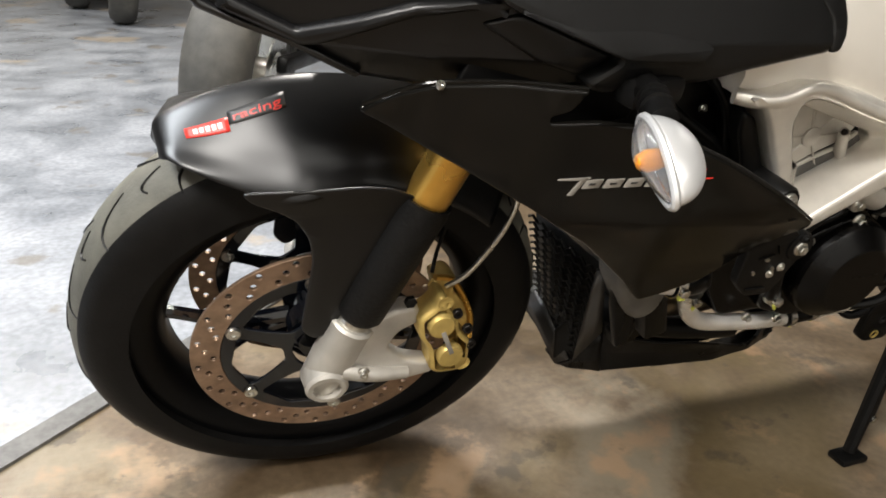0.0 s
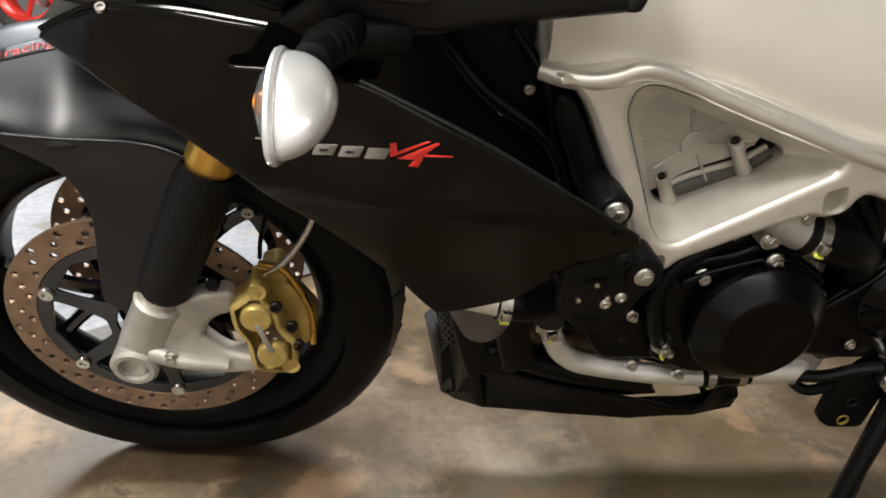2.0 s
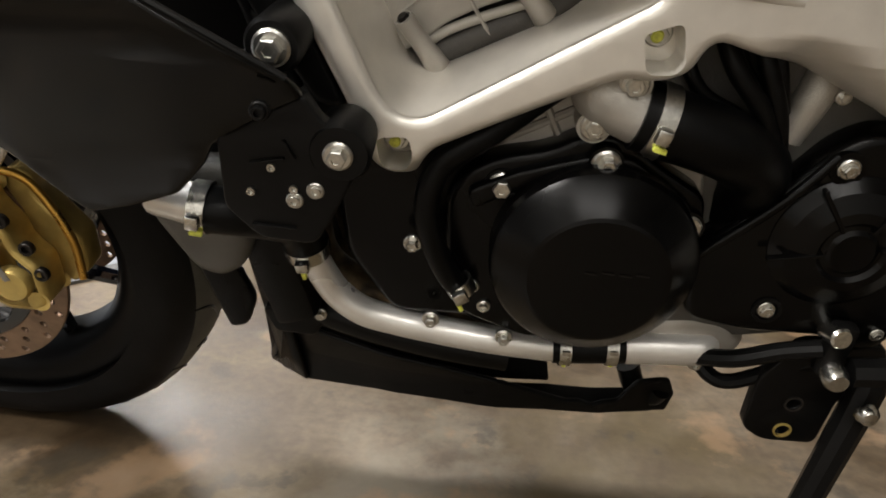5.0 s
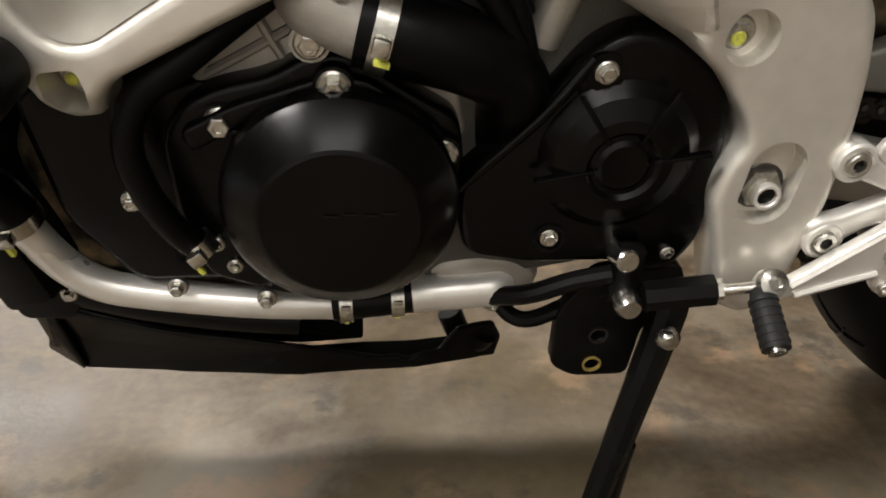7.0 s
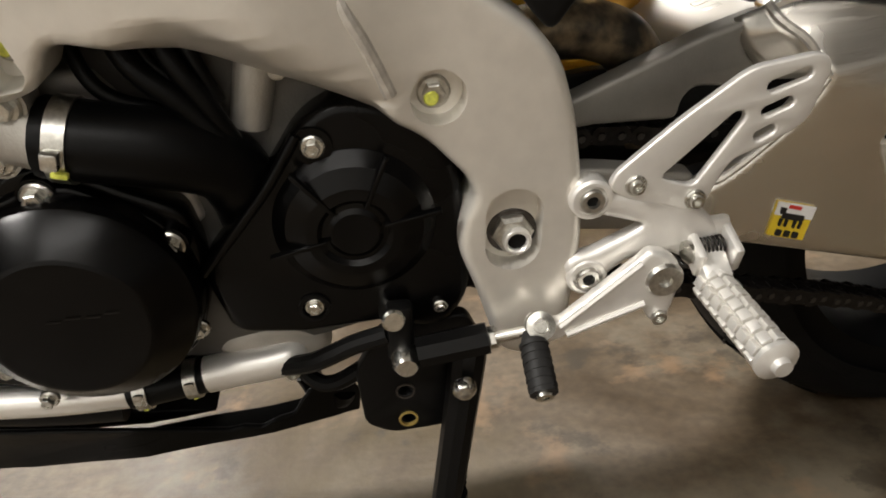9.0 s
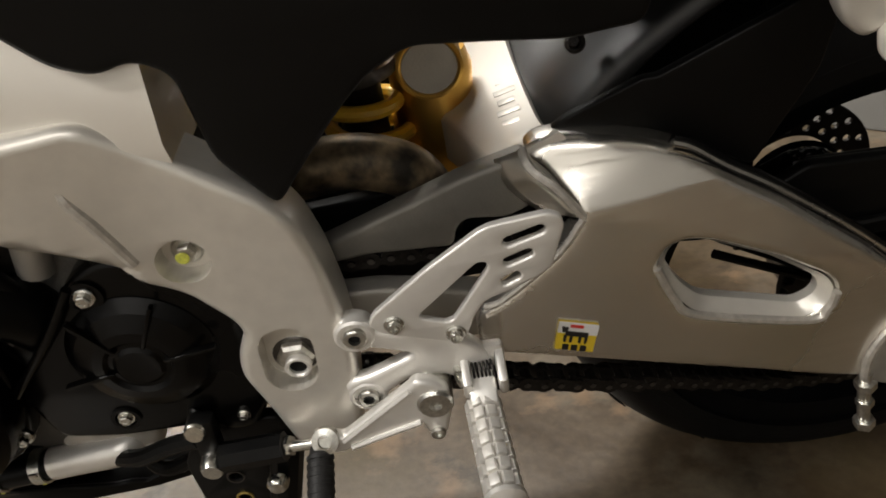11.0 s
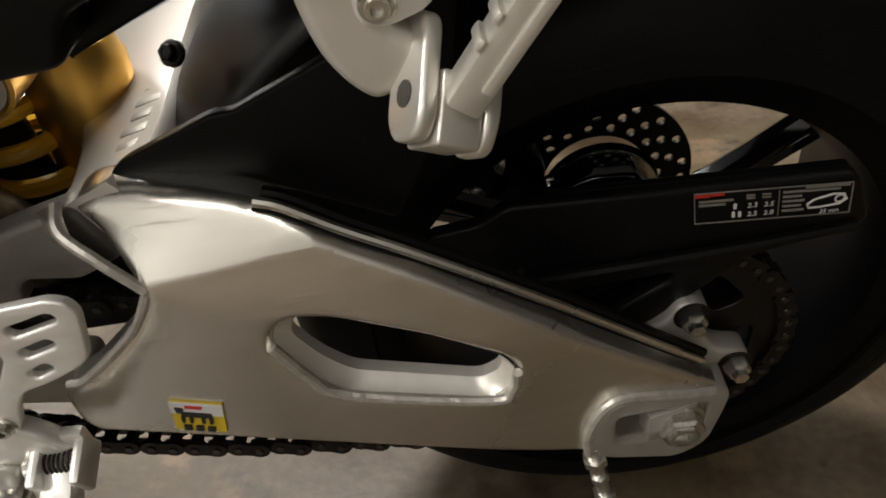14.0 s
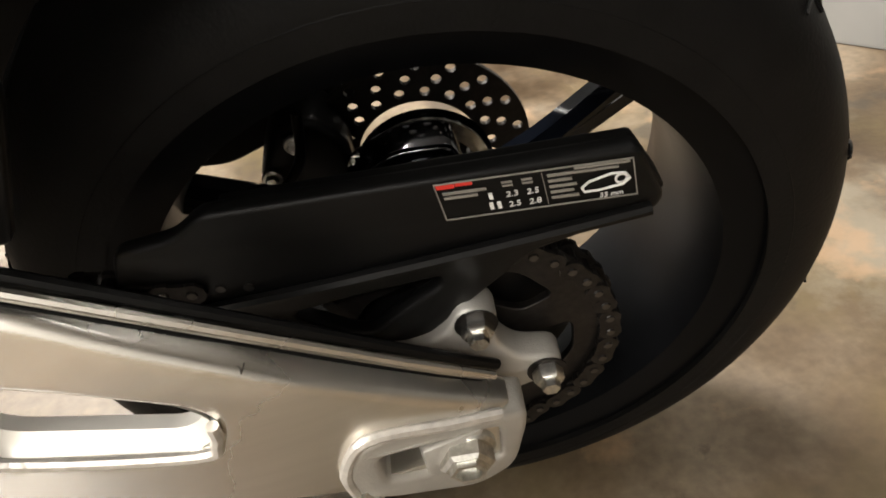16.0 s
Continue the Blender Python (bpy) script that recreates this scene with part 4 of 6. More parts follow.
# rounded pockets cast round the engine mount bolts
POCKETS = (([(0.5535, 0.5330), (0.5735, 0.5350), (0.5765, 0.5210), (0.5715, 0.5075), (0.5575, 0.5065)], (0.5640, 0.5230)),
           ([(0.7010, 0.6040), (0.7215, 0.6115), (0.7270, 0.5890), (0.7225, 0.5820), (0.7060, 0.5820)], (0.7140, 0.5990)))
REC_B = ring2(0.9240, 0.5435, 0.0160, 28)
def frame_face(x, z):
    """The beam's outer face, drawn in at the rear, with a chamfer along its lower edge."""
    fold = ease(x, (0.745, 0.77, 0.795, 0.811, 0.848, 0.873, 0.889, 0.905), (0.52, 0.600, 0.609, 0.603, 0.583, 0.566, 0.553, 0.52))
    return 0.018 * max(0.0, min(1.0, (x - 0.84) / 0.08)) + min(0.024, 0.9 * max(0.0, fold - z)) * (1 if x < 0.91 else 0)


frame_ob = plate("main_frame", [(x - 0.008 * max(0.0, min(1.0, (x - 0.96) / 0.04)), z) for x, z in FR_OUT], -0.17, -0.128, FRAME, bike, holes=[[tuple(p) for p in fillet(WIN_O, 0.012, 4)]], bevel=0.007, r=0.010, label="silver painted cast aluminium frame beam", res=3)


def carve(ob, outline, y0, y1, r=0.0001):
    """Cut a pocket of the given outline into an object, once and for all."""
    cutter = plate("cutter", outline, y0, y1, ob.data.materials[0], None, bevel=0.0002, r=r, res=0)
    cutter.matrix_world = ob.parent.matrix_world
    bpy.context.view_layer.update()
    mod = ob.modifiers.new("cut", "BOOLEAN")
    mod.operation, mod.object, mod.solver = "DIFFERENCE", cutter, "EXACT"
    me = bpy.data.meshes.new_from_object(ob.evaluated_get(bpy.context.evaluated_depsgraph_get()))
    ob.modifiers.clear()
    ob.data = me
    bpy.data.objects.remove(cutter)
    me.polygons.foreach_set("use_smooth", [True] * len(me.polygons))
    me.set_sharp_from_angle(angle=radians(40))


for rim, seat_at in POCKETS:
    carve(frame_ob, rim, -0.20, -0.142, 0.005)
for rec in (REC_P, REC_B):
    carve(frame_ob, rec, -0.20, -0.154)
bend(frame_ob, frame_face, 0.012, 40)


def funnel(name, outer, inner, y0, y1, parent, mat, tail=0.02):
    """The sloping rim between two outlines of equal length."""
    bm = bmesh.new()
    rows = []
    for t in (0.0, 0.12, 0.5, 0.9, 1.0):
        ease = t
        rows.append([bm.verts.new(((1 - ease) * a[0] + ease * b[0], y0 + (y1 - y0) * (t ** 0.8), (1 - ease) * a[1] + ease * b[1])) for a, b in zip(outer, inner)])
    rows.append([bm.verts.new((b[0], y1 + tail, b[1])) for b in inner])
    for p, q in zip(rows, rows[1:]):
        for k in range(len(p)):
            bm.faces.new((p[k], p[(k + 1) % len(p)], q[(k + 1) % len(q)], q[k]))
    return part(name, bm, mat, parent)


funnel("window_rim", fillet(WIN_O, 0.012, 4), fillet(WIN_I, 0.010, 4), -0.1665, -0.125, frame_ob, FRAME)
lathe("pivot_washer", [(0, 0.0), (0.0166, 0.0), (0.0166, 0.0012), (0.0155, 0.0025), (0, 0.0035)], (0.9635, -0.1345, 0.4415), OUT, WORNSTEEL, frame_ob, "dull steel washer", 28)
lathe("pivot_nut", [(0, 0.002), (0.0138, 0.002), (0.0138, 0.0065), (0.0115, 0.009), (0.0, 0.009)], (0.9635, -0.1345, 0.4415), OUT, STEEL, frame_ob, "", 6)
lathe("pivot_tube", [(0.0092, 0.005), (0.0092, 0.0128), (0.0086, 0.0138), (0.0070, 0.0138), (0.0062, 0.0128), (0.0060, 0.008), (0, 0.008)], (0.9650, -0.1345, 0.4390), OUT, MACHINED, frame_ob, "hollow swingarm pivot", 28)
# black disc across the hollow pivot paints the shade inside it
lathe("bore_shade", [(0.0, 0.0), (0.0061, 0.0), (0.0061, 0.001), (0.0, 0.001)], (0.9650, -0.1440, 0.4390), OUT, PLASTIC, frame_ob, "black disc standing in for the bore's shade", 20)
bolt((0.9225, -0.1360, 0.5420), 0.0100, frame_ob)
lathe("paint_mark", [(0, 0.0), (0.0045, 0.0), (0.0035, 0.001), (0, 0.001)], (0.9205, -0.1438, 0.5405), OUT, CHALK, frame_ob, count=12)
# engine mount bolts in their pockets
for rim, (lx, lz) in POCKETS:
    bolt((lx, -0.1425, lz), 0.0088, frame_ob)
    lathe("paint_mark", [(0, 0.0), (0.004, 0.0), (0.003, 0.001), (0, 0.001)], (lx - 0.001, -0.1492, lz - 0.001), OUT, CHALK, frame_ob, count=12)
# upper beam above the seam
loft("upper_beam", [[Vector((x, -0.147, z)), Vector((x, -0.152, z + 0.02)), Vector((x, -0.135, z + 0.08)), Vector((x, -0.085, z + 0.15)), Vector((x, 0.06, z + 0.18)), Vector((x, 0.205, z + 0.15)), Vector((x, 0.255, z + 0.08)), Vector((x, 0.267, z))] for x, z in ((0.44, 0.69), (0.50, 0.692), (0.56, 0.69), (0.65, 0.665), (0.75, 0.64), (0.84, 0.625), (0.92, 0.60), (0.94, 0.60))], TANK, frame_ob, "smooth beige silver upper beam", 5, 70)
tube("weld_seam", [(0.436, -0.150, 0.691), (0.455, -0.160, 0.6890), (0.475, -0.1645, 0.6895), (0.492, -0.1655, 0.6935), (0.512, -0.1655, 0.7005), (0.540, -0.1655, 0.6975), (0.578, -0.1655, 0.6840), (0.616, -0.1655, 0.6715), (0.68, -0.1655, 0.6515), (0.743, -0.1645, 0.6330), (0.80, -0.160, 0.622), (0.85, -0.150, 0.612)], 0.0082, FRAME, frame_ob, "smooth frame seam", 8, 12)
tube("weld_seam", [(0.872, -0.152, 0.632), (0.880, -0.158, 0.60), (0.888, -0.1575, 0.58), (0.898, -0.155, 0.55)], 0.0042, WELD, frame_ob, "rippled weld bead", 8, 10)

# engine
engine = loft("engine", [[Vector((x, YC - w, z0)), Vector((x, YC - w, z1)), Vector((x, YC + w, z1)), Vector((x, YC + w, z0))] for x, w, z0, z1 in ((0.52, 0.10, 0.42, 0.62), (0.56, 0.14, 0.38, 0.66), (0.68, 0.148, 0.36, 0.66), (0.74, 0.172, 0.36, 0.65), (0.86, 0.174, 0.37, 0.62), (0.95, 0.15, 0.40, 0.58))], DARKCAST, bike, "cast aluminium vee engine with black side covers", 4, 30)
# cylinder head plate behind the window
head_plate = plate("head_cover", [(0.522, 0.655), (0.530, 0.690), (0.60, 0.690), (0.662, 0.650), (0.655, 0.626), (0.640, 0.612), (0.612, 0.601), (0.590, 0.590), (0.578, 0.578), (0.562, 0.570), (0.545, 0.60)], -0.121, -0.108, CAST, engine, bevel=0.003, r=0.006, label="ribbed cast aluminium cylinder head cover")
plate("cylinder_block", [(0.585, 0.462), (0.588, 0.485), (0.605, 0.515), (0.655, 0.545), (0.69, 0.575), (0.735, 0.575), (0.765, 0.53), (0.775, 0.47), (0.70, 0.46)], -0.119, -0.09, CAST, engine, bevel=0.004, r=0.008, label="pale cast cylinder block")
for x0, z0, x1, z1 in ((0.618, 0.505, 0.628, 0.53), (0.668, 0.522, 0.655, 0.548), (0.60, 0.50, 0.68, 0.542), (0.742, 0.512, 0.752, 0.545)):
    tube("cast_rib", [(x0, -0.1195, z0), ((x0 + x1) / 2, -0.1205, (z0 + z1) / 2), (x1, -0.1195, z1)], 0.003, CAST, engine, "", 3, 8)
lathe("boss", [(0, -0.004), (0.0125, -0.004), (0.012, 0.002), (0.0105, 0.003), (0, 0.003)], (0.5935, -0.121, 0.6225), OUT, CAST, head_plate)
for a, far in ((2, 0.058), (178, 0.050), (102, 0.040), (108, 0.040), (42, 0.050), (-57, 0.044), (-138, 0.040)):
    ar = math.radians(a)
    tube("rib", [(0.5935 + d * math.cos(ar), -0.1212, 0.6225 + d * math.sin(ar)) for d in (0.011, 0.03, far)], 0.0014, CAST, head_plate, "", 3, 6)
for tip, foot in (((0.5655, -0.136, 0.5965), (0.589, -0.120, 0.560)), ((0.623, -0.136, 0.634), (0.650, -0.120, 0.598))):
    axis = Vector(foot) - Vector(tip)
    tower = part("stud_tower", lathe_bm(bmesh.new(), [(0, 0.002), (0.0042, 0.002), (0.0046, 0.0), (0.0058, 0.0), (0.0062, 0.002), (0.0062, 0.022), (0.0080, axis.length), (0, axis.length)], frame_at(tip, axis), 18), CAST, head_plate)
    lathe("tower_stud", [(0, -0.0015), (0.003, -0.0015), (0.0036, 0.001), (0.0036, 0.004), (0, 0.004)], tip, axis, DARKSTEEL, tower, count=12)
tube("gasket_rim", [(0.575, -0.118, 0.574), (0.592, -0.119, 0.586), (0.615, -0.119, 0.596), (0.643, -0.119, 0.607), (0.665, -0.118, 0.622)], 0.0032, CAST, head_plate)
tube("gasket_rim", [(0.580, -0.113, 0.566), (0.60, -0.114, 0.577), (0.625, -0.114, 0.589), (0.652, -0.113, 0.601), (0.672, -0.112, 0.615)], 0.0085, DARKCAST, head_plate)
# black plate behind the window's right and lower edge
plate("head_backing", [(0.645, 0.60), (0.662, 0.64), (0.69, 0.635), (0.70, 0.61), (0.66, 0.585), (0.58, 0.545), (0.56, 0.565), (0.60, 0.580)], -0.1085, -0.100, PLASTIC, head_plate, bevel=0.002, r=0.004)

plate("crankcase_front", [(0.515, 0.50), (0.55, 0.525), (0.60, 0.508), (0.625, 0.515), (0.64, 0.44), (0.64, 0.37), (0.56, 0.37), (0.525, 0.42)], -0.125, 0.16, ENGINE, engine, bevel=0.006, r=0.012, label="black painted crankcase")
# alternator cover on the left
alt = plate("alternator_flange", [(0.597, 0.482), (0.612, 0.503), (0.63, 0.512), (0.66, 0.518), (0.685, 0.532), (0.71, 0.532), (0.735, 0.512), (0.768, 0.492), (0.772, 0.46), (0.765, 0.42), (0.752, 0.39), (0.72, 0.37), (0.66, 0.365), (0.61, 0.385), (0.598, 0.43)], -0.14, -0.115, ENGINE, engine, bevel=0.005, r=0.010, label="black alternator cover")
lathe("cover_dome", [(0, 0.0395), (0.045, 0.039), (0.0475, 0.038), (0.0655, 0.0235), (0.0685, 0.020), (0.070, 0.014), (0.070, -0.01), (0, -0.01)], (0.698, -0.142, 0.447), OUT, ENGINE, alt, "", 64, False, 12)
plate("cover_rim", [(0.61, 0.49), (0.64, 0.505), (0.69, 0.521), (0.715, 0.52), (0.755, 0.492), (0.766, 0.47), (0.762, 0.462), (0.745, 0.485), (0.705, 0.512), (0.65, 0.495), (0.615, 0.476)], -0.148, -0.135, ENGINE, alt, bevel=0.003, r=0.006)
for bx, by, bz in ((0.633, -0.142, 0.493), (0.697, -0.148, 0.516), (0.757, -0.148, 0.474)):
    lathe("bolt_boss", [(0, -0.02), (0.0125, -0.02), (0.0115, 0.0), (0, 0.0)], (bx, by, bz), OUT, ENGINE, alt, count=18)
    bolt((bx, by, bz), 0.0095, alt, h=0.009)
for bx, bz in ((0.590, 0.378), (0.645, 0.366), (0.7555, 0.405), (0.575, 0.443)):
    bolt((bx, -0.141, bz), 0.0065, alt, h=0.007)
for bx, bz in ((0.619, 0.410), (0.628, 0.393)):
    bolt((bx, -0.141, bz), 0.005, alt, socket=True)
block("cover_rib", pose(0.64, -0.142, 0.487, 0, -12, 0), (0.05, 0.006, 0.004), ENGINE, alt, "", 0.001)
for k in range(4):
    block("scuff_mark", pose(0.693 + 0.011 * k, -0.1826, 0.4545 + 0.001 * (k % 2), 0, 4, 0), (0.008, 0.0003, 0.0005), DARKSTEEL, alt, "", 0)

# sprocket cover
sc = plate("sprocket_cover", [(0.765, 0.445), (0.80, 0.482), (0.82, 0.505), (0.842, 0.533), (0.865, 0.545), (0.898, 0.538), (0.925, 0.515), (0.934, 0.485), (0.934, 0.40), (0.918, 0.375), (0.90, 0.372), (0.88, 0.384), (0.82, 0.384), (0.775, 0.392)], -0.138, -0.09, ENGINE, engine, bevel=0.007, r=0.012, label="black sprocket cover")
lathe("cover_dome", [(0, 0.012), (0.014, 0.013), (0.017, 0.011), (0.020, 0.0105), (0.023, 0.013), (0.030, 0.012), (0.042, 0.007), (0.050, 0.0), (0.050, -0.01), (0, -0.01)], (0.866, -0.139, 0.465), OUT, ENGINE, sc, "", 64, False, 14)
for a in (125, 62, 190, 8):
    ar = math.radians(a)
    block("cover_rib", pose(0.866 + 0.036 * math.cos(ar), -0.150, 0.465 + 0.036 * math.sin(ar), 0, -a, 0), (0.036, 0.006, 0.003), ENGINE, sc, "", 0.001)
tube("cover_edge", [(0.768, -0.139, 0.445), (0.80, -0.142, 0.478), (0.822, -0.142, 0.502), (0.842, -0.140, 0.528)], 0.0035, ENGINE, sc)
lathe("bolt_boss", [(0, -0.03), (0.013, -0.03), (0.0115, 0.0), (0, 0.0)], (0.850, -0.1405, 0.520), OUT, ENGINE, sc, count=18)
bolt((0.850, -0.1405, 0.520), 0.0072, sc)
lathe("bolt_recess", [(0.0105, -0.004), (0.0105, 0.001), (0.008, 0.001), (0.008, -0.004)], (0.830, -0.139, 0.406), OUT, PLASTIC, sc, closed=True, count=18)
bolt((0.830, -0.137, 0.406), 0.007, sc)
bolt((0.912, -0.139, 0.392), 0.005, sc)

# thermostat housing, hoses and pipes
thermostat = tube("thermostat_housing", [(0.684, -0.118, 0.572), (0.688, -0.138, 0.562), (0.697, -0.142, 0.556), (0.716, -0.144, 0.548)], 0.0195, CAST, bike, "cast silver thermostat elbow")
for bx, by, bz in ((0.704, -0.155, 0.571), (0.686, -0.147, 0.540)):
    lathe("bolt_boss", [(0, -0.02), (0.011, -0.02), (0.011, 0.0), (0, 0.0)], (bx, by, bz), OUT, CAST, thermostat, count=16)
    bolt((bx, by, bz), 0.009, thermostat)
big_hose = tube("coolant_hose", [(0.712, -0.144, 0.549), (0.74, -0.146, 0.542), (0.772, -0.142, 0.531), (0.795, -0.130, 0.514), (0.802, -0.118, 0.49), (0.80, -0.10, 0.46)], 0.0225, HOSE, bike, "thick black rubber coolant hose")


def clamp(centre, axis, r, parent, label="steel worm-drive hose clamp"):
    c = lathe("hose_clamp", [(r, -0.0055), (r + 0.0015, -0.0055), (r + 0.0015, 0.0055), (r, 0.0055)], centre, axis, STEEL, parent, label, 36, True)
    m = frame_at(centre, axis)
    side = Vector((0, -1, 0)) - Vector(axis).normalized() * Vector((0, -1, 0)).dot(Vector(axis).normalized())
    p = Vector(centre) + side.normalized() * (r + 0.003)
    blk = frame_at(p, axis)
    block("clamp_screw", blk, (0.010, 0.009, 0.010), STEEL, c, "", 0.0015)
    block("paint_mark", frame_at(Vector(centre) + side.normalized() * (r + 0.001) + Vector((0, 0, -0.010)), axis), (0.004, 0.0085, 0.003), CHALK, c, "", 0.0005)
    return c


clamp((0.724, -0.145, 0.546), (1, -0.05, -0.27), 0.0225, big_hose)
tube("bypass_hose", [(0.70, -0.11, 0.58), (0.66, -0.135, 0.558), (0.623, -0.152, 0.534), (0.595, -0.155, 0.513), (0.585, -0.157, 0.485), (0.590, -0.157, 0.455), (0.602, -0.152, 0.425), (0.612, -0.145, 0.41)], 0.0085, HOSE, bike, "black bypass hose")
clamp((0.610, -0.147, 0.414), (0.45, 0.1, -0.9), 0.0088, big_hose)
for pts, r in (([(0.732, -0.12, 0.61), (0.738, -0.132, 0.58), (0.750, -0.135, 0.562), (0.775, -0.13, 0.548)], 0.0045), ([(0.752, -0.12, 0.61), (0.765, -0.138, 0.58), (0.788, -0.14, 0.552), (0.806, -0.135, 0.515), (0.80, -0.11, 0.49)], 0.0065), ([(0.775, -0.12, 0.61), (0.785, -0.135, 0.58), (0.798, -0.137, 0.552), (0.808, -0.132, 0.52)], 0.006), ([(0.765, -0.115, 0.61), (0.772, -0.13, 0.58), (0.788, -0.132, 0.56), (0.80, -0.128, 0.53)], 0.004), ([(0.782, -0.115, 0.615), (0.794, -0.128, 0.58), (0.803, -0.13, 0.55)], 0.005)):
    tube("wiring_hose", pts, r, HOSE, bike, "black breather hose")
tube("engine_boss", [(0.832, -0.10, 0.59), (0.826, -0.118, 0.565), (0.815, -0.115, 0.53)], 0.012, CAST, engine)
bolt((0.838, -0.128, 0.562), 0.005, engine)

pipe = tube("coolant_pipe", [(0.496, -0.123, 0.426), (0.502, -0.121, 0.407), (0.515, -0.119, 0.381), (0.535, -0.119, 0.3645), (0.562, -0.118, 0.3560), (0.602, -0.118, 0.3490), (0.640, -0.118, 0.3440), (0.690, -0.118, 0.341)], 0.0116, PIPE, bike, "satin aluminium coolant pipe", 8, 20)
tube("pipe_joint", [(0.686, -0.118, 0.341), (0.71, -0.118, 0.343), (0.744, -0.118, 0.3465)], 0.0128, HOSE, pipe, "black rubber joint")
for cx, cz in ((0.6955, 0.3415), (0.7315, 0.345)):
    c = lathe("hose_clamp", [(0.0128, -0.0045), (0.0144, -0.0045), (0.0144, 0.0045), (0.0128, 0.0045)], (cx, -0.118, cz), (1, 0, 0.02), STEEL, pipe, "spring steel clamp", 32, True)
    for k in range(4):
        block("clamp_tooth", pose(cx, -0.1325 + 0.0010 * k * k, cz + 0.006 - 0.005 * k), (0.0065, 0.002, 0.0034), STEEL, c, "", 0.0006)
    block("paint_mark", pose(cx, -0.1275, cz - 0.0105), (0.003, 0.002, 0.002), CHALK, c, "", 0.0005)
tube("pipe_end", [(0.742, -0.118, 0.3465), (0.765, -0.118, 0.3485), (0.790, -0.1175, 0.3495), (0.801, -0.115, 0.3505), (0.805, -0.10, 0.354)], 0.0135, PIPE, pipe, "", 8, 20)
plate("pump_housing", [(0.750, 0.362), (0.760, 0.375), (0.79, 0.381), (0.815, 0.378), (0.835, 0.362), (0.830, 0.345), (0.812, 0.332), (0.79, 0.335), (0.77, 0.345)], -0.117, -0.08, CAST, engine, bevel=0.010, r=0.012, label="cast silver water pump housing")
for bx, bz in ((0.820, 0.345), (0.800, 0.334)):
    bolt((bx, -0.116, bz), 0.006, engine, socket=True)
elbow = tube("hose_elbow", [(0.432, -0.158, 0.470), (0.452, -0.158, 0.468), (0.474, -0.150, 0.462), (0.490, -0.135, 0.448), (0.496, -0.124, 0.424)], 0.0165, HOSE, bike, "black rubber hose elbow")
clamp((0.436, -0.158, 0.470), (1, 0, -0.1), 0.0165, elbow)
clamp((0.496, -0.125, 0.424), (0.1, 0.3, -1), 0.0155, elbow)
tube("pipe_stub", [(0.40, -0.145, 0.470), (0.434, -0.157, 0.470)], 0.0145, PIPE, pipe, "", 4, 16)
tube("lower_hose", [(0.80, -0.10, 0.335), (0.815, -0.115, 0.322), (0.832, -0.12, 0.322), (0.86, -0.122, 0.338), (0.885, -0.125, 0.352)], 0.0065, HOSE, bike, "thin black vent hose", 6, 10)
# dark lower engine: sump, oil filter and exhaust collectors
sump = loft("sump", [[Vector((x, YC - w, z0)), Vector((x, YC - w, z1)), Vector((x, YC + w, z1)), Vector((x, YC + w, z0))] for x, w, z0, z1 in ((0.56, 0.10, 0.38, 0.46), (0.62, 0.16, 0.35, 0.44), (0.74, 0.165, 0.35, 0.42), (0.82, 0.12, 0.37, 0.42), (0.95, 0.12, 0.37, 0.45))], ENGINE, bike, "black painted sump", 4, 30)
lathe("oil_filter", [(0, 0), (0.035, 0), (0.037, 0.006), (0.037, 0.06), (0, 0.06)], (0.585, -0.02, 0.42), (-1, -0.2, -0.1), PLASTIC, bike, "black oil filter")
for k, (yy, dz) in enumerate(((-0.04, 0.0), (0.02, -0.012), (0.08, 0.0), (0.14, -0.01))):
    tube("exhaust_pipe", [(0.50, yy, 0.46), (0.48, yy, 0.40), (0.50, yy, 0.345 + dz), (0.58, yy * 0.8, 0.315 + dz), (0.70, yy * 0.6, 0.315 + dz), (0.80, yy * 0.5 + 0.01, 0.325)], 0.017, EXHAUST, bike, "heat-stained exhaust header", 6, 12)
tube("exhaust_pipe", [(0.78, 0.02, 0.325), (0.84, 0.0, 0.335), (0.92, 0.02, 0.345), (1.02, 0.08, 0.35)], 0.024, EXHAUST, bike, "heat-stained exhaust collector", 6, 14)

# belly pan
def belly_side(x, z):
    """The pan's left side, drawn in at the nose and again towards the tail."""
    return ease(x, (0.40, 0.42, 0.468, 0.55, 0.65, 0.75, 0.82), (0.02, 0.0, -0.045, -0.062, -0.068, -0.040, -0.005)) - 0.35 * max(0.0, z - 0.25) * ease(x, (0.42, 0.47, 0.65), (0, 1, 1))


belly = bent_plate("belly_pan", [(0.414, 0.262), (0.420, 0.205), (0.436, 0.204), (0.468, 0.219), (0.54, 0.226), (0.603, 0.224), (0.655, 0.221), (0.70, 0.211), (0.756, 0.196), (0.81, 0.178), (0.829, 0.176), (0.834, 0.200), (0.826, 0.218), (0.790, 0.226), (0.782, 0.219), (0.772, 0.208), (0.756, 0.212), (0.744, 0.2105), (0.731, 0.2185), (0.718, 0.2205), (0.678, 0.241), (0.650, 0.257), (0.60, 0.270), (0.541, 0.282), (0.495, 0.292), (0.468, 0.302), (0.455, 0.318), (0.43, 0.31)], 0.006, PLASTIC, bike, belly_side, bevel=0.0025, r=0.003, label="black plastic belly pan with a torn edge")
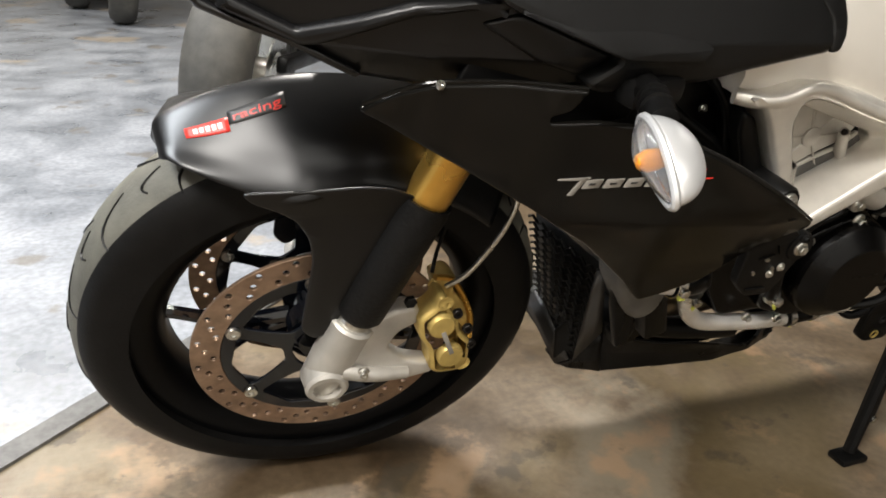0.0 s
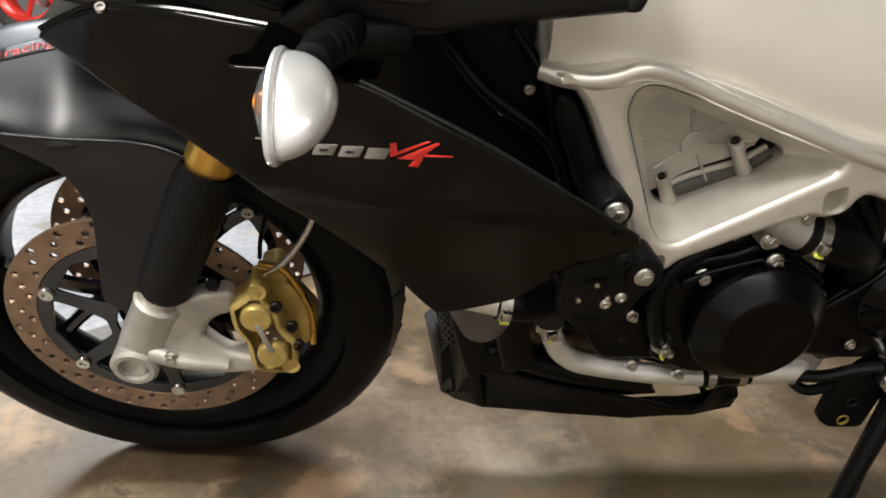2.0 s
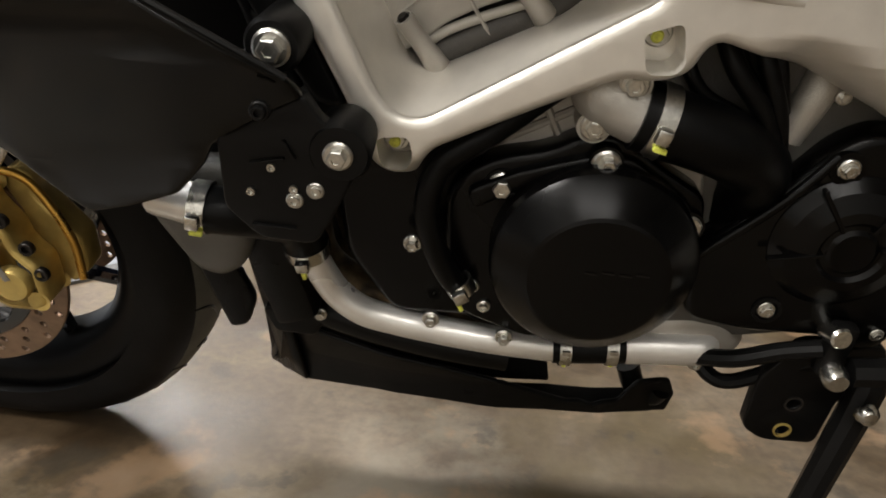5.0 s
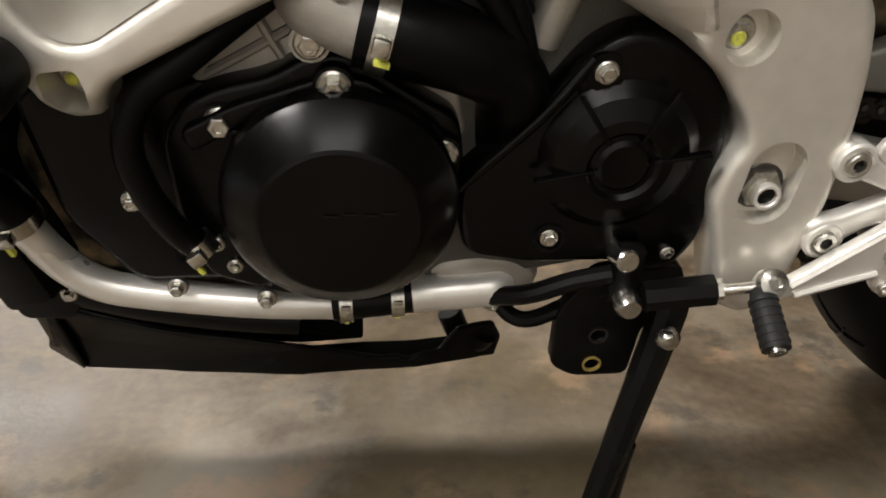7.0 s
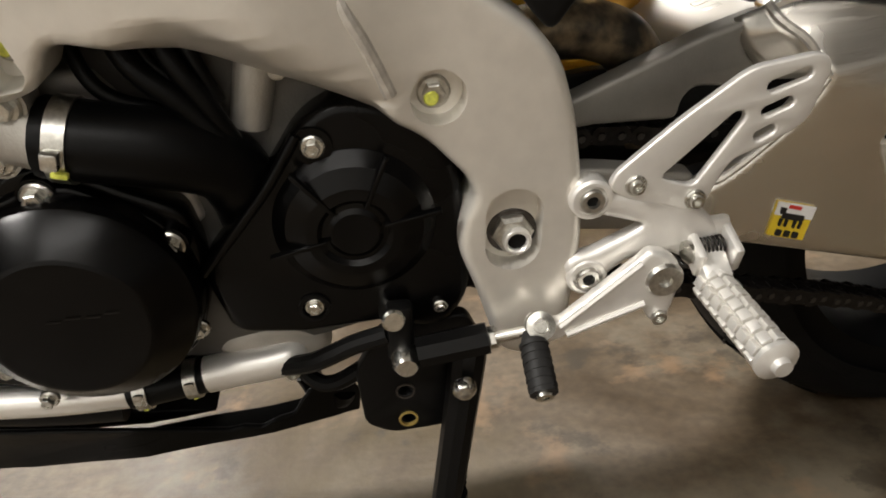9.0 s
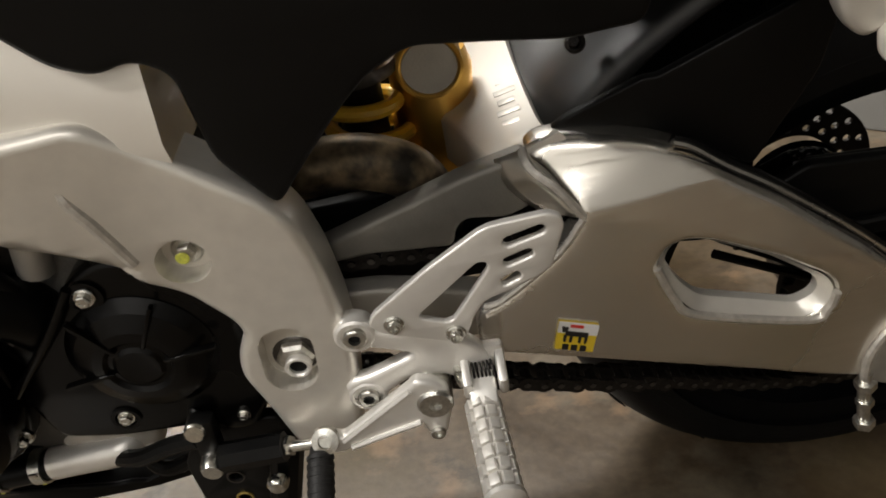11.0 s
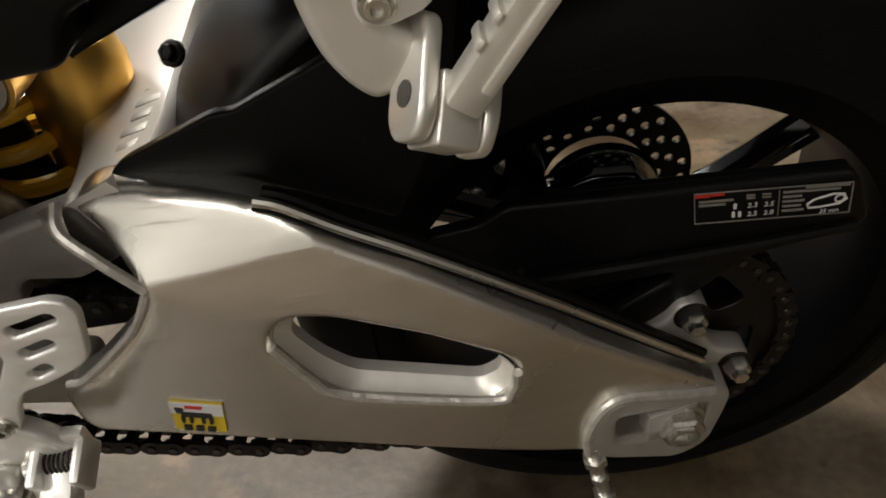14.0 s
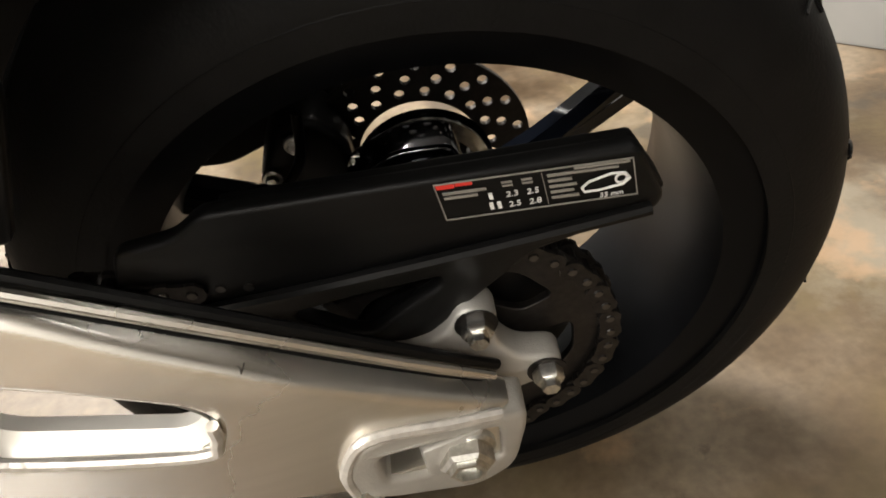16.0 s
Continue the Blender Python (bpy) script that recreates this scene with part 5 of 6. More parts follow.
bent_plate("belly_floor", [(0.42, 0.205), (0.468, 0.219), (0.54, 0.226), (0.603, 0.224), (0.655, 0.221), (0.70, 0.211), (0.756, 0.196), (0.81, 0.178), (0.81, 0.184), (0.756, 0.203), (0.70, 0.218), (0.65, 0.228), (0.54, 0.232), (0.468, 0.226), (0.425, 0.212)], 0.03, PLASTIC, belly, lambda x, z: belly_side(x, z) + 0.002, bevel=0.002, r=0.002)
# second, thick block added to keep the space inside the pan dark
bent_plate("belly_floor", [(0.425, 0.212), (0.468, 0.226), (0.54, 0.232), (0.64, 0.229), (0.705, 0.2195), (0.66, 0.240), (0.60, 0.260), (0.47, 0.262), (0.43, 0.25)], 0.16, PLASTIC, belly, lambda x, z: belly_side(x, z) + 0.034, bevel=0.002, r=0.004)
tube("belly_horn", [(0.818, -0.004, 0.206), (0.812, 0.0, 0.194), (0.795, 0.005, 0.20), (0.785, 0.01, 0.222)], 0.012, PLASTIC, belly)
plate("belly_stay", [(0.44, 0.325), (0.475, 0.335), (0.50, 0.322), (0.485, 0.298), (0.45, 0.30)], -0.075, -0.06, PLASTIC, belly, bevel=0.003, r=0.006)
bolt((0.493, -0.0845, 0.3306), 0.006, belly)
tube("belly_inner", [(0.48, -0.06, 0.322), (0.54, -0.065, 0.306), (0.60, -0.070, 0.297), (0.655, -0.070, 0.290)], 0.015, PLASTIC, belly)
# side stand
STAND_TOP, STAND_FOOT = Vector((0.925, -0.135, 0.325)), Vector((0.866, -0.194, 0.098))
stand = tube("side_stand", [STAND_TOP + Vector((0.004, 0.01, 0.02)), STAND_TOP, (STAND_TOP + STAND_FOOT) / 2, STAND_FOOT], lambda t: 0.0155 - 0.006 * t, PLASTIC, bike, "black steel side stand folded out", 5, 10)
block("stand_foot", pose(0.864, -0.1975, 0.0915, -11, 0, 0), (0.05, 0.034, 0.012), PLASTIC, stand, "", 0.004)
lathe("stand_pin", [(0, 0), (0.009, 0), (0.0085, 0.005), (0.006, 0.008), (0, 0.0095)], (0.921, -0.152, 0.328), OUT, STEEL, stand, "domed steel pin", 20)
sp = bmesh.new()
s0, s1 = Vector((0.910, -0.15, 0.255)), Vector((0.892, -0.176, 0.155))
sd = (s1 - s0).normalized()
sa = sd.orthogonal().normalized()
sb = sd.cross(sa)
sweep(sp, [s0 + (s1 - s0) * t + 0.0075 * (math.cos(t * 2 * math.pi * 22) * sa + math.sin(t * 2 * math.pi * 22) * sb) for t in [k / 264 for k in range(265)]], 0.0021, 5)
part("stand_spring", sp, PLASTIC, stand, "black coil spring")
tube("spring_sleeve", [s0 + (s1 - s0) * 0.3, s1], 0.011, PLASTIC, stand, "", 3, 12)
lathe("spring_peg", [(0, -0.004), (0.003, -0.004), (0.003, 0.012), (0.006, 0.012), (0.006, 0.018), (0, 0.018)], (0.892, -0.172, 0.155), OUT, STEEL, stand, count=12)
mount = plate("stand_plate", [(0.846, 0.335), (0.846, 0.283), (0.865, 0.270), (0.908, 0.270), (0.912, 0.32), (0.945, 0.335), (0.93, 0.375), (0.87, 0.372)], -0.13, -0.118, PLASTIC, bike, holes=[ring2(0.8795, 0.312, 0.0055, 14), ring2(0.8785, 0.283, 0.006, 14)], bevel=0.002, r=0.008, label="black side stand mounting plate")
for hx, hz in ((0.8795, 0.312), (0.8785, 0.283)):
    lathe("hole_bush", [(0.006, -0.002), (0.0074, -0.002), (0.0074, 0.0008), (0.006, 0.0008)], (hx, -0.1305, hz), OUT, GOLDCAST if hz < 0.3 else WORNSTEEL, mount, count=20, closed=True)

# gear linkage
link = tube("gear_rod", [(0.935, -0.160, 0.3745), (0.972, -0.168, 0.384)], 0.0042, STEEL, bike, "steel gear change rod", 3)
tube("rod_sensor", [(0.893, -0.158, 0.371), (0.940, -0.160, 0.376)], 0.011, PLASTIC, link, "black quick-shift sensor", 3, 8)
lathe("rod_nut", [(0, 0), (0.0075, 0), (0.0075, 0.008), (0, 0.008)], (0.938, -0.160, 0.3755), (1, -0.2, 0.25), STEEL, link, count=6)
block("shift_arm", pose(0.883, -0.146, 0.382, 0, 5, 0), (0.018, 0.014, 0.045), PLASTIC, link, "", 0.004)
lathe("ball_joint", [(0, 0), (0.0095, 0), (0.0095, 0.012), (0.007, 0.016), (0, 0.016)], (0.884, -0.150, 0.365), OUT, STEEL, link, count=20)
lathe("clamp_bolt", [(0, 0), (0.008, 0), (0.008, 0.02), (0.0065, 0.022), (0, 0.022)], (0.878, -0.135, 0.392), (0.1, -0.95, 0.25), STEEL, link, count=18)
tube("shaft_boot", [(0.79, -0.12, 0.345), (0.82, -0.135, 0.357), (0.85, -0.14, 0.371), (0.875, -0.145, 0.38)], 0.007, PLASTIC, link, "", 6, 10)

# rider foot rest, heel guard and lever
rest = plate("foot_rest_hanger", [(0.9955, 0.470), (1.003, 0.4805), (1.0115, 0.479), (1.022, 0.4695), (1.050, 0.461), (1.0775, 0.4515), (1.090, 0.440), (1.096, 0.424), (1.088, 0.412), (1.072, 0.412), (1.0614, 0.420), (1.0425, 0.421), (1.035, 0.418), (1.017, 0.4055), (1.0075, 0.401), (0.9955, 0.408), (0.9935, 0.420), (0.9995, 0.4257), (1.0125, 0.428), (1.0465, 0.4425), (1.0137, 0.4555), (1.0048, 0.454), (0.9970, 0.460)], -0.156, -0.143, MACHINED, bike, bevel=0.0045, r=0.007, label="machined aluminium foot rest hanger")
for bx, bz in ((1.010, 0.467), (1.008, 0.410)):
    lathe("mount_eye", [(0, -0.012), (0.0135, -0.012), (0.0135, 0.0), (0.0118, 0.0015), (0.0098, 0.0015), (0.0095, -0.002), (0, -0.002)], (bx, -0.1555, bz), OUT, MACHINED, rest, count=28)
    bolt((bx, -0.1535, bz), 0.0082, rest, socket=True, flange=False, h=0.006)
    # black hexagon colours in the shade of the bolt's socket
    lathe("socket_shade", [(0, 0), (0.0040, 0), (0.0040, 0.0006), (0, 0.0006)], (bx, -0.1565, bz), OUT, PLASTIC, rest, count=6)
heel = plate("heel_guard", [(1.0200, 0.4740), (1.0245, 0.4830), (1.0623, 0.5122), (1.0968, 0.5350), (1.1046, 0.5382), (1.1391, 0.5415), (1.1468, 0.5380), (1.1490, 0.5308), (1.1442, 0.5142), (1.1398, 0.5006), (1.1319, 0.4950), (1.1138, 0.4866), (1.0967, 0.4816), (1.0891, 0.4700), (1.0830, 0.4555), (1.0779, 0.4496), (1.070, 0.4505), (1.03, 0.465)], -0.1565, -0.1505, MACHINED, rest, holes=[[(1.0512, 0.4755), (1.0946, 0.5126), (1.1005, 0.5117), (1.1006, 0.5064), (1.0749, 0.469), (1.0700, 0.4680)], slot2(1.1150, 0.5247, 1.1340, 0.5300, 0.0036), slot2(1.1135, 0.5096, 1.1260, 0.5138, 0.0034), slot2(1.1105, 0.4945, 1.1175, 0.4977, 0.0032)], bevel=0.0016, r=0.006, label="slotted aluminium heel guard")
for bx, bz in ((1.0368, 0.4734), (1.0749, 0.4576)):
    bolt((bx, -0.1565, bz), 0.0068, heel, socket=True)
clevis = block("peg_clevis", pose(1.089, -0.148, 0.424), (0.030, 0.008, 0.026), MACHINED, rest, "", 0.003)
for cx in (1.0770, 1.1010):
    block("clevis_cheek", pose(cx, -0.158, 0.420, 18, 0, 0), (0.0065, 0.028, 0.021), MACHINED, clevis, "", 0.0025)
bm = bmesh.new()
sweep(bm, [Vector((1.081 + 0.0026 * t / 6.283, -0.158 + 0.0058 * math.cos(t), 0.422 + 0.0058 * math.sin(t))) for t in [k * 0.4 for k in range(94)]], 0.0009, 5)
part("return_spring", bm, DARKSTEEL, clevis, "small dark return spring")
block("peg_root", pose(1.0865, -0.166, 0.411, 30, 0, 0), (0.019, 0.024, 0.016), MACHINED, clevis, "", 0.003)
lathe("clevis_pin", [(0, 0), (0.0075, 0), (0.0075, 0.003), (0.005, 0.004), (0, 0.004)], (1.0735, -0.1605, 0.4215), (-1, -0.3, 0), STEEL, clevis, count=20)
PEG_A, PEG_B = Vector((1.0848, -0.170, 0.4028)), Vector((1.0898, -0.241, 0.4000))
peg_axis = (PEG_B - PEG_A).normalized()
peg = tube("foot_peg", [PEG_A, PEG_B], lambda t: 0.0088 - 0.0004 * t, MACHINED, rest, "knurled aluminium foot peg", 6, 16)
knob = None
for i in range(7):
    for k in range(8):
        m = frame_at(PEG_A.lerp(PEG_B, (i + 0.5) / 7), peg_axis) @ Matrix.Rotation(2 * math.pi * (k + 0.5) / 8, 4, "Y") @ pose(0, 0, 0.0098)
        if knob is None:
            bm = bmesh.new()
            box_bm(bm, Matrix.Identity(4), (0.0066, 0.0080, 0.0052), 0.0005)
            knob = cell = part("peg_knurl", bm, MACHINED, peg)
        else:
            cell = new("peg_knurl", knob.data)
            cell.parent = peg
        cell.matrix_basis = m
lathe("peg_cap", [(0, 0), (0.0112, 0), (0.0135, 0.002), (0.0135, 0.005), (0.010, 0.007), (0.006, 0.008), (0.0055, 0.012), (0, 0.012)], PEG_B, peg_axis, MACHINED, peg, count=16)

lever = plate("gear_lever", [(0.9625, 0.3815), (0.9655, 0.3935), (0.9755, 0.394), (0.9844, 0.3865), (1.0369, 0.4270), (1.0437, 0.4335), (1.0548, 0.4300), (1.0645, 0.4196), (1.0640, 0.3996), (1.0580, 0.3770), (1.0502, 0.3735), (1.0435, 0.3810), (1.0420, 0.3915), (0.9919, 0.3762), (0.9843, 0.3720), (0.9740, 0.3735)], -0.171, -0.160, MACHINED, bike, bevel=0.004, r=0.006, label="forged aluminium gear lever")
for rib in ([(0.9860, 0.3850), (1.010, 0.4035), (1.0385, 0.4255)], [(0.9900, 0.3778), (1.015, 0.3858), (1.0415, 0.3938)]):
    tube("lever_rib", [(x, -0.1712, z) for x, z in rib], 0.0024, MACHINED, lever, "", 4, 8)
lathe("lever_pivot", [(0, -0.03), (0.0125, -0.03), (0.0125, 0.003), (0.011, 0.005), (0.0045, 0.005), (0.004, 0.002), (0, 0.002)], (1.0535, -0.169, 0.4105), OUT, STEEL, lever, count=24)
lathe("lever_eye", [(0, 0), (0.010, 0), (0.0095, 0.006), (0.005, 0.007), (0.0045, 0.005), (0, 0.005)], (0.973, -0.168, 0.386), (0, -0.8, 0.6), STEEL, lever, count=20)
bolt((1.0515, -0.170, 0.381), 0.0055, lever, socket=True, flange=False)
toe = tube("toe_peg", [(0.9675, -0.168, 0.381), (0.9663, -0.206, 0.3628)], lambda t: 0.0066 + 0.0026 * min(1.0, 4 * t), TOERUBBER, lever, "black ribbed rubber toe peg", 6, 16)
for k in range(6):
    lathe("toe_ring", [(0.0080, -0.0019), (0.0097, -0.0013), (0.0097, 0.0013), (0.0080, 0.0019)], (0.9672 - 0.00015 * k, -0.176 - 0.0052 * k, 0.3772 - 0.0025 * k), (0, -0.9, -0.43), TOERUBBER, toe, count=18, closed=True)
lathe("toe_bolt", [(0, 0), (0.006, 0), (0.006, 0.003), (0.003, 0.003), (0.003, 0.001), (0, 0.001)], (0.9663, -0.206, 0.3628), (0, -0.9, -0.43), STEEL, toe, count=16)

# swingarm
SWING = [(1.134, 0.549), (1.146, 0.556), (1.168, 0.557), (1.195, 0.553), (1.218, 0.547), (1.236, 0.540), (1.262, 0.521), (1.299, 0.497), (1.366, 0.443), (1.43, 0.381), (1.478, 0.332), (1.486, 0.318), (1.476, 0.278), (1.452, 0.274), (1.382, 0.311), (1.297, 0.345), (1.184, 0.380), (1.094, 0.408), (1.089, 0.420), (1.090, 0.446), (1.110, 0.455), (1.148, 0.487), (1.167, 0.514), (1.150, 0.537)]
SLOT_O = [(1.214, 0.463), (1.219, 0.477), (1.231, 0.483), (1.250, 0.479), (1.296, 0.457), (1.335, 0.430), (1.343, 0.416), (1.340, 0.402), (1.326, 0.392), (1.245, 0.414), (1.227, 0.434)]
SLOT_I = [(1.222, 0.459), (1.226, 0.470), (1.234, 0.475), (1.250, 0.472), (1.295, 0.450), (1.330, 0.425), (1.336, 0.414), (1.333, 0.405), (1.322, 0.399), (1.249, 0.421), (1.234, 0.437)]


def arm_in(x):
    """How far the arm's outer face runs inwards towards its tail."""
    return 0.007 + 0.85 * max(0.0, x - 1.28) ** 2


def arm_face(v):
    return (v.x, v.y + arm_in(v.x), v.z)


def arm_bow(v):
    # the side leans in above a soft fold, and the shoulder above a sharper one
    soft = max(0.0, v.z - (0.491 - 0.415 * (v.x - 1.222)))
    fold = max(0.0, v.z - (0.519 + 0.12 * max(0.0, v.x - 1.20) - 0.75 * max(0.0, v.x - 1.262)))
    tip = max(0.0, 1.185 - v.x)
    lean = 0.23 * soft + 0.42 * fold * (1 - min(1.0, max(0.0, v.x - 1.262) / 0.05)) + 0.25 * tip * min(1.0, fold / 0.02)
    return (v.x, v.y + arm_in(v.x) + lean, v.z)


def shell_plate(name, outline, hole, y_out, y_in, mat, parent, label, warp):
    """A hollow pressed side: the outline is cut into a fine grid so that it can be bowed."""
    ob = plate(name, outline, y_out, y_in, mat, parent, holes=[hole], bevel=0.006, r=0.010, label=label, res=3)
    bm = bmesh.new()
    bm.from_mesh(ob.data)
    for axis, lo, hi, step in ((0, 1.07, 1.48, 0.02), (2, 0.29, 0.57, 0.012)):
        v = lo
        while v < hi:
            no = [0, 0, 0]
            no[axis] = 1
            co = [0, 0, 0]
            co[axis] = v
            bmesh.ops.bisect_plane(bm, geom=bm.verts[:] + bm.edges[:] + bm.faces[:], plane_co=co, plane_no=no)
            v += step
    for v in bm.verts:
        v.co = Vector(warp(v.co.copy()))
    me = ob.data
    bm.to_mesh(me)
    bm.free()
    me.polygons.foreach_set("use_smooth", [True] * len(me.polygons))
    me.set_sharp_from_angle(angle=radians(40))
    return ob


slot_hole = [tuple(p) for p in fillet(SLOT_O, 0.008, 3)]
swing = shell_plate("swingarm", SWING, slot_hole, -0.138, -0.114, BRUSHED, bike, "brushed aluminium banana-shaped swingarm", arm_bow)
funnel("slot_rim", fillet(SLOT_O, 0.008, 3), fillet(SLOT_I, 0.008, 3), -0.1265, -0.117, swing, FRAME, 0.008)
tube("slot_bead", [(*(lambda p: (p[0], -0.1295, p[1]))(SLOT_O[k % len(SLOT_O)]),) for k in range(6, 12)], 0.0032, WELD, swing, "", 6, 8)
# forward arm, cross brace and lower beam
# upper beam coloured darker for the shade it lies in
plate("arm_beam", [(1.136, 0.551), (1.095, 0.5405), (1.0196, 0.513), (0.96, 0.492), (0.955, 0.484), (1.025, 0.491), (1.0825, 0.487), (1.0850, 0.5005), (1.0925, 0.508), (1.1211, 0.504), (1.150, 0.517)], -0.104, -0.085, ARMSHADE, swing, bevel=0.004, r=0.006)
plate("arm_beam", [(0.97, 0.463), (1.026, 0.460), (1.10, 0.444), (1.095, 0.40), (1.02, 0.412), (0.96, 0.425)], -0.105, -0.085, CAST, swing, bevel=0.004, r=0.006)
tube("weld_bead", [(1.166, -0.1285, 0.514), (1.150, -0.127, 0.537), (1.136, -0.119, 0.549), (1.133, -0.106, 0.556)], 0.003, WELD, swing, "rippled weld bead", 8, 8)
tube("weld_bead", [(1.096, -0.1275, 0.450), (1.110, -0.1285, 0.455), (1.148, -0.129, 0.487), (1.166, -0.129, 0.513)], 0.0026, WELD, swing, "rippled weld bead", 8, 8)
TOP_EDGE = ((1.226, 0.5445), (1.238, 0.539), (1.262, 0.521), (1.299, 0.496), (1.366, 0.442), (1.43, 0.380), (1.472, 0.336))
tube("edge_groove", [(x, -0.1215 + arm_in(x), z + 0.0004) for x, z in TOP_EDGE], 0.0011, PLASTIC, swing, "black line under the flange", 6, 8)
tube("top_flange", [(x, -0.1168 + arm_in(x), z + 0.0016) for x, z in TOP_EDGE], 0.0027, BRUSHED, swing, "bright pressed flange", 6, 8)
tube("top_trim", [(x + 0.003, -0.109 + arm_in(x), z + 0.0005) for x, z in TOP_EDGE], 0.0034, PLASTIC, swing, "black edge trim", 6, 8)
gusset_out = smooth_path([(1.133, -0.106, 0.556), (1.140, -0.121, 0.545), (1.152, -0.127, 0.535), (1.166, -0.1285, 0.514)], 4)
gusset_in = smooth_path([(1.116, -0.098, 0.5475), (1.120, -0.103, 0.535), (1.128, -0.1045, 0.522), (1.142, -0.1045, 0.508)], 4)
surface("arm_gusset", [[a.lerp(b, k / 4) for k in range(5)] for a, b in zip(gusset_out, gusset_in)], BRUSHED, swing, "polished gusset behind the weld", 0.003)
tube("scratch_line", [(1.361, -0.1228, 0.434), (1.368, -0.1205, 0.446)], 0.0004, DARKSTEEL, swing, "", 3, 5)
# axle end: cut-out, block, nut and adjuster
plate("axle_lug", [(1.386, 0.311), (1.386, 0.338), (1.397, 0.359), (1.412, 0.362), (1.470, 0.336), (1.487, 0.326), (1.486, 0.312), (1.476, 0.274), (1.452, 0.270), (1.400, 0.300)], -0.1425, -0.115, CAST, swing, holes=[[(1.404, 0.345), (1.440, 0.336), (1.470, 0.325), (1.468, 0.290), (1.404, 0.318)]], bevel=0.004, r=0.010, warp=arm_face)
tube("weld_bead", [(x, -0.1405 + arm_in(x), z) for x, z in ((1.386, 0.312), (1.3855, 0.338), (1.396, 0.360), (1.411, 0.363), (1.445, 0.348), (1.472, 0.336))], 0.0035, WELD, swing, "rippled weld bead", 8, 8)
carve(swing, [(1.402, 0.346), (1.436, 0.337), (1.440, 0.310), (1.402, 0.319)], -0.2, -0.05)
block("axle_block", pose(1.442, -0.106, 0.320, 0, 0, 14), (0.036, 0.016, 0.030), CAST, swing, "", 0.003)
lathe("axle_nut", [(0, 0.0), (0.0175, 0.0), (0.0175, 0.004), (0.0155, 0.006), (0.0, 0.006)], (1.449, -0.106, 0.317), OUT, STEEL, swing, "large zinc axle nut with paint mark", 28)
lathe("axle_nut", [(0, 0.005), (0.0155, 0.005), (0.0155, 0.014), (0.013, 0.016), (0.0105, 0.016), (0.0105, 0.019), (0.008, 0.019), (0.008, 0.012), (0, 0.012)], (1.449, -0.106, 0.317), OUT, STEEL, swing, "", 6)
adj = tube("chain_adjuster", [(1.388, -0.122, 0.316), (1.393, -0.122, 0.283), (1.399, -0.124, 0.250)], 0.005, STEEL, swing, "threaded chain adjuster bolt", 4, 12)
for t, r, h in ((0.22, 0.0085, 0.007), (0.55, 0.007, 0.006), (0.93, 0.0085, 0.008)):
    p = Vector((1.388, -0.122, 0.316)).lerp(Vector((1.399, -0.124, 0.250)), t)
    lathe("adjuster_nut", [(0, -h / 2), (r, -h / 2), (r, h / 2), (0, h / 2)], p, (0.18, -0.03, -0.98), STEEL, adj, count=6)
# yellow and white sticker with a dark four-legged emblem reduced to bars
def on_arm(v):
    """Carry the sticker's own outline to its place on the arm."""
    dx, dz = v.x - 1.128, v.z - 0.436
    down = -(dz + 0.15 * dx) / 0.03125
    along = (dx - 0.005 * down) / 0.040
    return (1.146 + 0.028 * along - 0.0045 * down, v.y + 0.0068, 0.431 - 0.0095 * along - 0.026 * down)


plate("sticker", [(1.128, 0.436), (1.168, 0.430), (1.172, 0.398), (1.133, 0.404)], -0.1395, -0.1378, YELV, swing, bevel=0.0002, r=0.001, res=0, warp=on_arm)
plate("sticker_band", [(1.128, 0.4362), (1.168, 0.4302), (1.1695, 0.418), (1.1295, 0.424)], -0.1402, -0.139, WHITE, swing, bevel=0.0002, r=0.0008, res=0, warp=on_arm)
for pts, m in (([(1.137, 0.426), (1.160, 0.4225), (1.161, 0.417), (1.138, 0.4205)], BLACKV), ([(1.132, 0.4315), (1.139, 0.430), (1.139, 0.424), (1.134, 0.425)], BLACKV), ([(1.140, 0.433), (1.153, 0.431), (1.153, 0.428), (1.140, 0.430)], RED)) + tuple(([(1.137 + dx, 0.4205 - 0.15 * dx), (1.140 + dx, 0.420 - 0.15 * dx), (1.1405 + dx, 0.413 - 0.15 * dx), (1.138 + dx, 0.4135 - 0.15 * dx)], BLACKV) for dx in (0.0, 0.006, 0.015, 0.021)) + tuple(([(1.139 + dx, 0.410 - 0.15 * dx), (1.145 + dx, 0.409 - 0.15 * dx), (1.1455 + dx, 0.4035 - 0.15 * dx), (1.1395 + dx, 0.4045 - 0.15 * dx)], BLACKV) for dx in (0.0, 0.009, 0.018)):
    plate("sticker_mark", pts, -0.1408, -0.139, m, swing, bevel=0.0001, r=0.0006, res=0, warp=on_arm)

# rear wheel
RC = Vector((1.449, 0.075, 0.311))
RM = frame_at(RC, (0, 1, 0))
rear_wheel = lathe("rear_wheel", rim_profile(0.205, 0.162, 0.03), RC, (0, 1, 0), RIM, bike, "gloss black cast alloy rear wheel", 80, True)
rear_tyre = lathe("tyre", tyre_profile(0.283, 0.172, 0.209, 0.82), RC, (0, 1, 0), RUBBER, rear_wheel, "wide black sport tyre", 110, True)
for rr, off in ((0.2125, 0.0835), (0.2165, 0.0846), (0.2245, 0.0842), (0.239, 0.0800)):
    bm = bmesh.new()
    sweep(bm, [RM @ Vector((rr * math.cos(2 * math.pi * k / 96), -off, rr * math.sin(2 * math.pi * k / 96))) for k in range(97)], 0.0011, 6)
    part("sidewall_rib", bm, RUBBER, rear_tyre)
